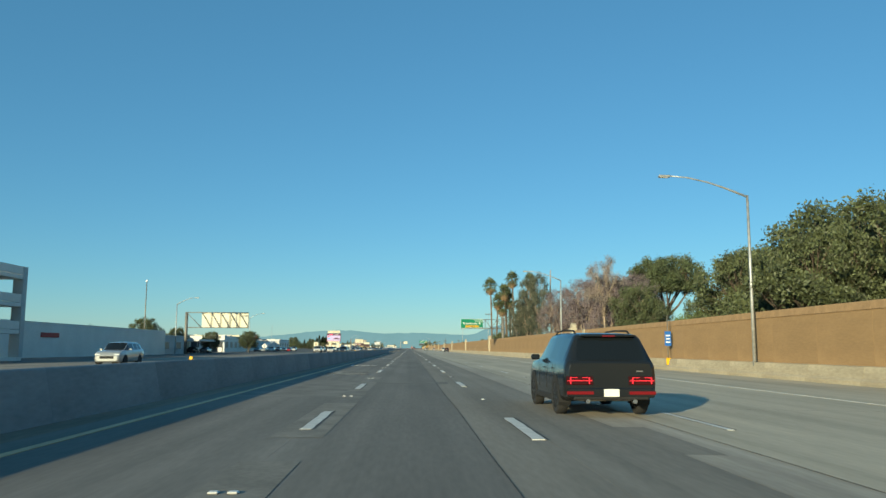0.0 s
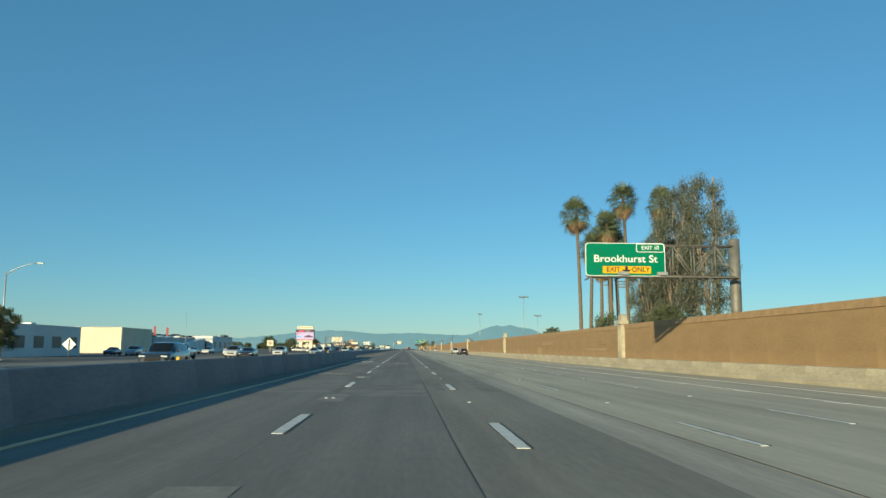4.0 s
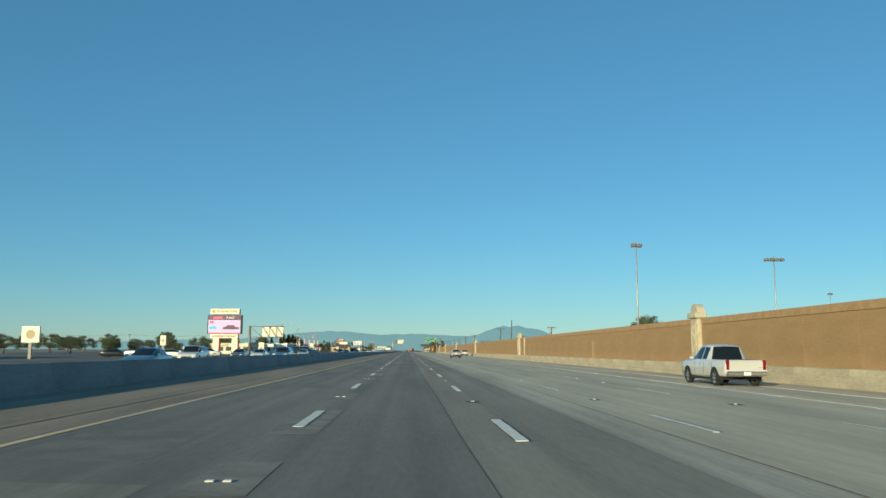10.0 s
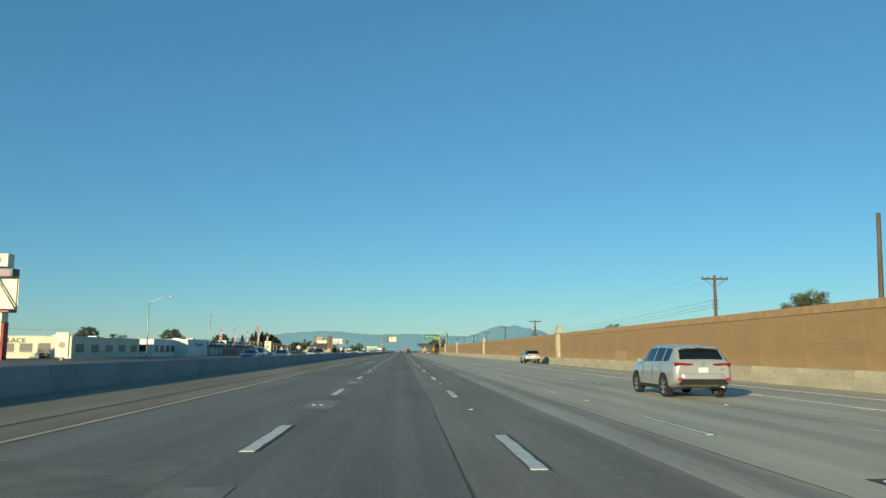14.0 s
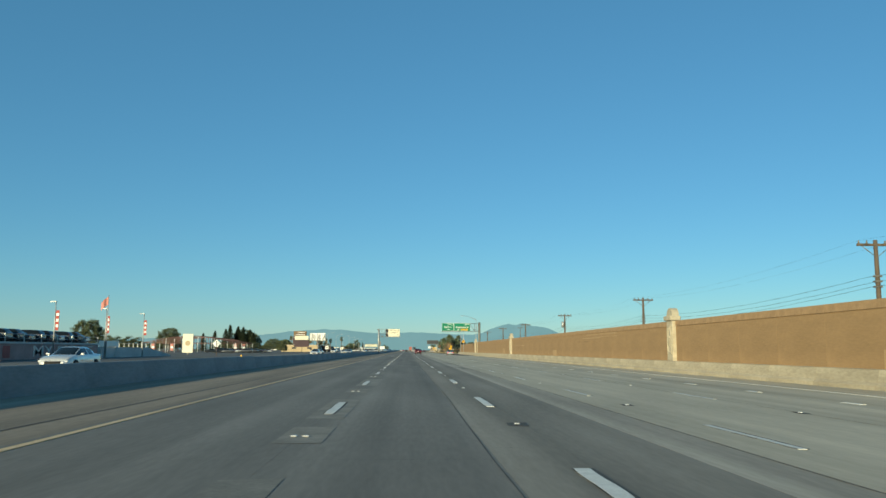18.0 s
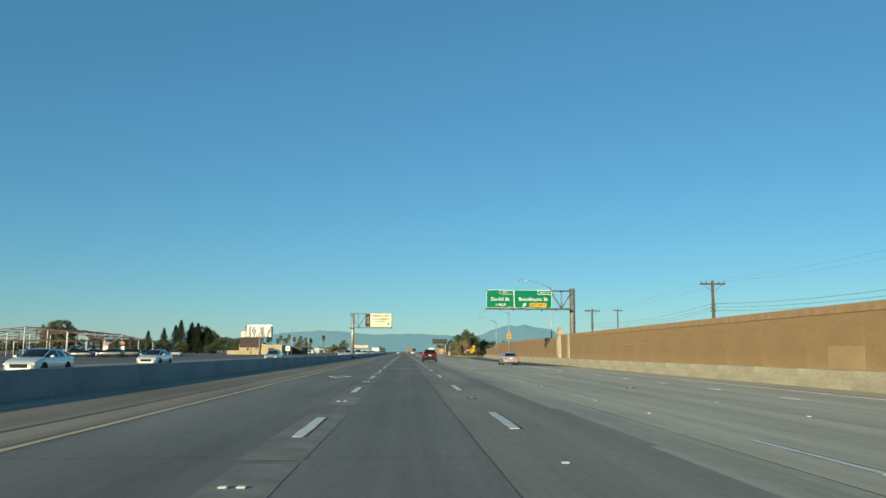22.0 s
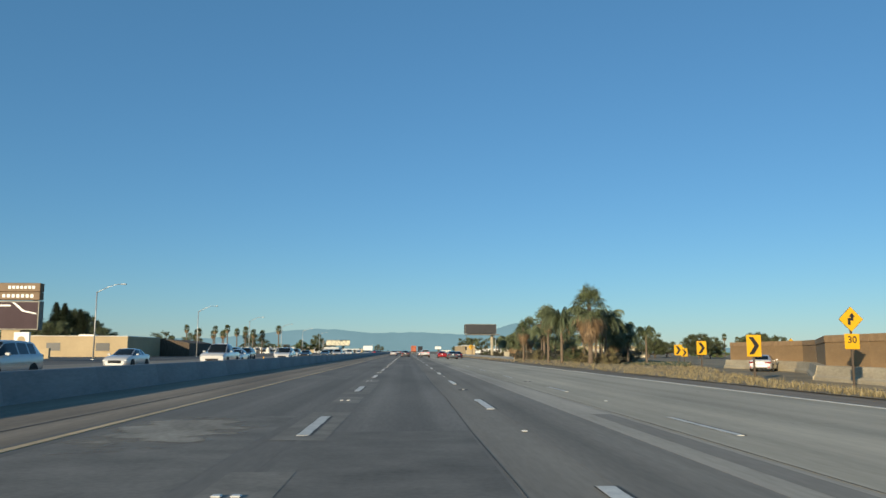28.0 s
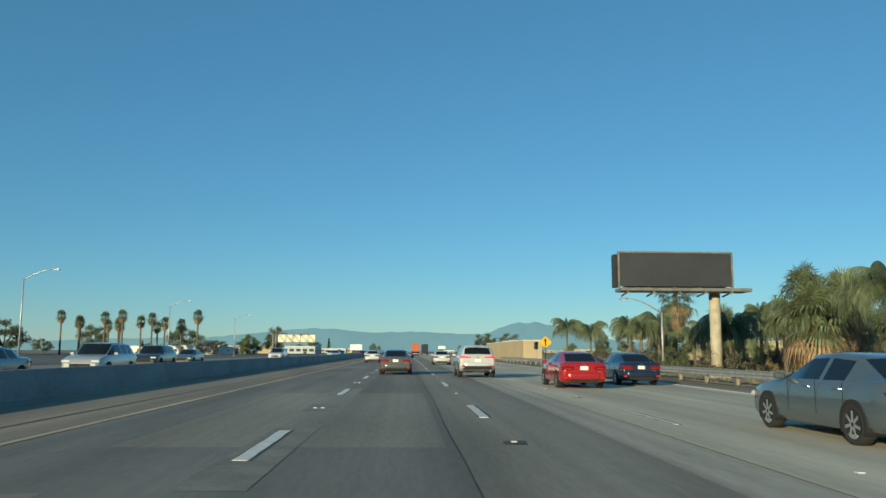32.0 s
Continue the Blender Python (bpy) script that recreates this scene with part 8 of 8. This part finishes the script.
# long wall with big words under a rooftop car park
M["mural"] = mat("faded_red_mural", (0.34, 0.235, 0.225), 0.85, var=0.16, scale=0.5, fine=5)
M["mural_red"] = mat("dull_red_lettering", (0.34, 0.1, 0.085), 0.8, var=0.15, scale=0.8, fine=6)
M["mural_white"] = mat("weathered_white_lettering", (0.62, 0.6, 0.57), 0.8, var=0.12, scale=0.8, fine=6)
deck = thing("parking_deck", (-50, 672.3, -0.03), 0, "long low deck with faded red wall and white words", "parking deck")
part("wall", boxm(-6, 4, -29.6, 29.8, 0, 2.0, 0.02), M["mural"], deck)
part("kerb", boxm(3.9, 4.12, -29.6, 29.8, 1.88, 2.12, 0.02), M["grey_paint"], deck)
for k in range(14):
    part("rail_post", boxm(3.97, 4.06, -29 + k * 4.5, -28.88 + k * 4.5, 2.12, 3.1), M["steel"], deck)
for zz in (2.55, 3.02):
    part("rail", tubem([(4.02, -29.4, zz), (4.02, 29.6, zz)], 0.025, 6), M["steel"], deck)
for k in range(6):
    part("wall_letter", boxm(4.005, 4.04, -28.6 + k * 2.5, -26.9 + k * 2.5, 0.25, 1.65, 0.01), M["mural_white"], deck, "white block in place of a brand letter")
for k in range(7):
    part("wall_letter", boxm(4.005, 4.04, -12.8 + k * 2.5, -11.1 + k * 2.5, 0.25, 1.65, 0.01), M["mural_red"], deck, "red block letter shape")
w2 = writing("MY PLACE", 1.95, M["mural_white"], deck, (4.03, 18, 0.95), "white words on the wall", extrude=0.02, widen=2.1)
w2.matrix_basis = pose(4.03, 18.6, 0.95, 0, 0, 90)
for i in range(20):
    low_car(-48.7, 645 + i * 2.85, 1.97, 90, rk.choice(["charcoal", "silver", "black", "grey", "white", "charcoal", "steelblue", "grey"]), rk.choice(["sedan", "suv"]))
dw = thing("ramp_wall", (-46.3, 702.6, -0.03), 0, "grey-blue wall of a car ramp sloping down from the deck", "wall")
part("wall", prism(bmesh.new(), [(0, 0), (0, 1.62), (23, 1.55), (36, 0.25), (36, 0)], -0.15, 0.15), M["grey_paint"], dw).matrix_basis = pose(0, 0, 0, 0, 0, 90)
for k in range(7):
    part("rail_post", boxm(-0.04, 0.04, 9 + k * 2.2, 9.08 + k * 2.2, 1.55, 2.25), M["steel"], dw)
part("rail", tubem([(0, 9, 2.22), (0, 22.4, 2.18)], 0.03, 6), M["steel"], dw)
for x, y, z, d in ((-36.4, 735, 2.4, 0.8), (-41.7, 228, 1.75, 0.85)):
    db = thing("warning_sign", (x, y, -0.03), 0, "pale back of a diamond road sign on a post", "road sign", "sign backs of the oncoming side")
    part("post", boxm(-0.05, 0.05, 0.0, 0.08, 0, z + d * 0.7), M["wood"], db)
    part("sign_plate", prism(bmesh.new(), [(0, z - d), (d, z), (0, z + d), (-d, z)], 0.09, 0.11), M["sign_white"], db, "bare pale back of the plate")
    part("brace", boxm(-d * 0.5, d * 0.5, 0.07, 0.089, z - 0.04, z + 0.04), M["steel"], db)
ws = thing("white_sign", (-46, 706.5, -0.03), 0, "plain white board on two short posts", "sign")
part("board", boxm(-0.05, 0.05, -4, 4, 1.65, 2.55, 0.01), M["sign_white"], ws)
for yy in (-3, 3):
    part("post", boxm(-0.12, -0.06, yy - 0.05, yy + 0.05, 0, 2.4), M["steel"], ws)
for y in (651.5, 668.3, 685.5, 702.7, 719.6):
    bn = thing("banner_pole", (-45.2, y, -0.03), 0, "lot light pole with a red and white banner", "banner", "banner poles")
    part("pole", tubem([(0, 0, 0), (0, 0, 7.3)], [0.1, 0.06], 8), M["steel"], bn)
    part("cloth", boxm(0.09, 0.5, -0.02, 0.02, 3.65, 6.2), M["red_cloth"], bn)
    for k in range(3):
        part("stripe", boxm(0.14, 0.45, -0.03, -0.021, 4.05 + k * 0.72, 4.4 + k * 0.72), M["sign_white"], bn)
    part("lamp_head", boxm(-0.75, 0.1, -0.14, 0.14, 7.25, 7.38, 0.03), M["steel"], bn)
fl = thing("flagpole", (-44.5, 701.3, -0.03), 0, "flagpole with a hanging striped flag", "flagpole")
part("pole", tubem([(0, 0, 0), (0, 0, 9.3)], [0.08, 0.04], 8), M["steel"], fl)
bm = bmesh.new()
vs = [[bm.verts.new((-0.05 - 1.5 * k / 6 * 0.7, 0.12 * math.sin(k * 1.3), 9.1 - 1.0 * k / 6 - j * 1.2)) for k in range(7)] for j in range(2)]
for k in range(6):
    bm.faces.new((vs[0][k], vs[0][k + 1], vs[1][k + 1], vs[1][k]))
part("flag", bm, M["pink_cloth"], fl)
# open shade frames over a car lot
sf = thing("shade_canopy", (-82, 893, -0.03), 0, "open reddish steel shade frames over a car lot", "canopy")
M["rust_frame"] = mat("red_primer_steel", (0.15, 0.08, 0.07), 0.7, var=0.15)
for i in range(7):
    y = -8 + i * 5.5
    part("frame", tubem([(-18, y, 3.6), (-9, y, 5.4), (0, y, 6.3), (9, y, 5.4), (17, y, 3.6)], 0.1, 6), M["rust_frame"], sf)
    part("tie_bar", tubem([(-18, y, 3.6), (17, y, 3.6)], 0.06, 6), M["rust_frame"], sf)
    for xx, zt in ((-18, 3.7), (-9, 5.4), (0, 6.3), (9, 5.4), (17, 3.7)):
        part("post", tubem([(xx, y, 0), (xx, y, zt)], 0.1, 6), M["sign_white"] if i % 2 == 0 else M["rust_frame"], sf)
for xx, zz in ((-18, 3.6), (-13.5, 4.5), (-9, 5.4), (-4.5, 5.85), (0, 6.3), (4.5, 5.85), (9, 5.4), (13, 4.5), (17, 3.6)):
    part("purlin", tubem([(xx, -8, zz + 0.1), (xx, 25, zz + 0.1)], 0.07, 6), M["rust_frame"], sf)
for x, y in ((-96, 884), (-89, 884), (-66, 887), (-63.5, 890)):
    bn = thing("banner", (x, y, -0.03), 0, "pink and white lot banner on a short pole", "banner", "lot banners")
    part("pole", tubem([(0, 0, 0), (0, 0, 3.4)], 0.06, 6), M["steel"], bn)
    part("cloth", boxm(0.08, 1.1, -0.02, 0.02, 0.7, 3.3), M["pink_cloth"], bn)
    part("stripe", boxm(0.1, 1.08, -0.03, -0.021, 1.6, 2.3), M["sign_white"], bn)
for i in range(14):
    low_car(-58 - (i % 3) * 7, 870 + i * 3.4, -0.03, 90, rk.choice(["black", "silver", "charcoal", "grey", "charcoal"]), rk.choice(["sedan", "suv"]))
building(-72, -53.5, 1058, 1078, 3.9, M["tan_paint"], "tan stucco building lit by the evening sun", 2, 0, door=False)
bm = prism(bmesh.new(), [(0, 0), (-18, 0)] + [(-18 + 18 * k / 10, 2.5 + 1.3 * math.sin(math.pi * k / 10 * 0.9)) for k in range(11)], 0, 22)
ob = tagged(finish("building", bm, M["wood"]), "dark curved-roof hall beside the tan building", "building", "low buildings by the freeway")
ob.location = (-47.5, 1079, -0.03)
building(-92, -62, 1290, 1320, 2.6, M["white_paint"], "low white building beyond the palms", 6, 2)
building(-60, -44, 1420, 1450, 3.4, M["grey_paint"], "distant low grey building", 5, 2)
for i in range(9):
    tree("broad", -152 + i * 3.6, 1000 + (i % 3) * 6, -0.05, 0.5, 0.36 + 0.05 * (i % 3), i * 77, "dark rounded street tree beyond the oncoming lanes", "tree", "trees beyond the oncoming lanes")
building(19, 22, 1158, 1215, 3.4, M["tan_paint"], "tan wall block beside the on-ramp", 0, 0, door=False, z=-0.3)
building(66, 85, 1190, 1215, 4, M["tan_paint"], "tan house beyond the ramp", 4, 0, z=-0.5)
# far trees and low roofs towards the horizon
rf = random.Random(77)
for i in range(70):
    side = -1 if i % 5 < 3 else 1
    y = rf.uniform(1200, 2400)
    x = side * rf.uniform(34, 60 + (y - 1100) * 0.32)
    tree(rf.choice(["broad", "broad", "conifer", "light"]), x, y, -0.5, rf.uniform(0.5, 1.0), rf.uniform(0.45, 0.95), i * 37, "distant dark tree in the evening haze", "tree", "far trees")
for i in range(26):
    side = -1 if i % 4 else 1
    y = rf.uniform(1350, 2400)
    x = side * rf.uniform(40, 60 + (y - 1300) * 0.25)
    w = rf.uniform(6, 16)
    building(x - w, x + w, y, y + 14, rf.uniform(2.4, 3.6), M[rf.choice(["white_paint", "cream_paint", "grey_paint", "tan_paint"])], "distant low pale building", 4, 0, group="far buildings")
for x, y, w, z in ((-9, 1500, 7, 5.5), (30, 1900, 8, 7.5)):
    pb = thing("billboard", (x - 20 if x < 0 else x + 10, y, -0.3), 0, "distant white billboard on a column", "billboard", "far billboards")
    part("column", tubem([(0, 0.3, 0), (0, 0.3, z - 3)], 0.3, 8), M["steel_dark"], pb)
    part("panel", boxm(-w / 2, w / 2, 0, 0.2, z - 3.4, z, 0.03), M["sign_white"], pb)
for i in range(22):
    tree(rf.choice(["broad", "broad", "light"]), rf.uniform(44, 190), rf.uniform(1070, 1180), -0.5, rf.uniform(0.45, 0.8), rf.uniform(0.35, 0.65), i * 43, "dark leafy tree beyond the exit ramp", "tree", "trees beyond the ramp")
for i, (k, x, y, s, sz) in enumerate([("dense", 72, 1096, 0.6, 0.5), ("dense", 78, 1104, 0.55, 0.45), ("dense", 84.5, 1092, 0.62, 0.52), ("dense", 66, 1112, 0.5, 0.42), ("dense", 93, 1110, 0.6, 0.5), ("conifer", 97, 1118, 0.7, 0.5), ("conifer", 101, 1120, 0.7, 0.45), ("dense", 57, 1120, 0.45, 0.4), ("dense", 108, 1130, 0.7, 0.5)]):
    tree(k, x, y, -0.5, s, sz, i * 51, "dark leafy tree beyond the exit ramp" if k == "dense" else "small dark conifer beyond the ramp", "tree", "trees beyond the ramp")
building(112, 140, 1150, 1170, 2.8, M["white_paint"], "low white building beyond the ramp", 4, 0, z=-0.5)
building(58, 72, 1140, 1150, 2.6, M["cream_paint"], "low cream house beyond the ramp", 3, 0, z=-0.5)
rt = random.Random(31)
for i in range(16):
    d = i % 2
    car(rt.choice(["sedan", "suv"]), rt.choice(["white", "silver", "grey", "charcoal", "brightred", "black"]), rt.choice([-3.7, 3.7, 7.3, 11]) if d else rt.choice([-15, -18.5, -22]), 1220 + i * 24, 0 if not d else -0.1, 0 if d else 180,
        "distant car in evening traffic", "car", "far traffic", low=True)
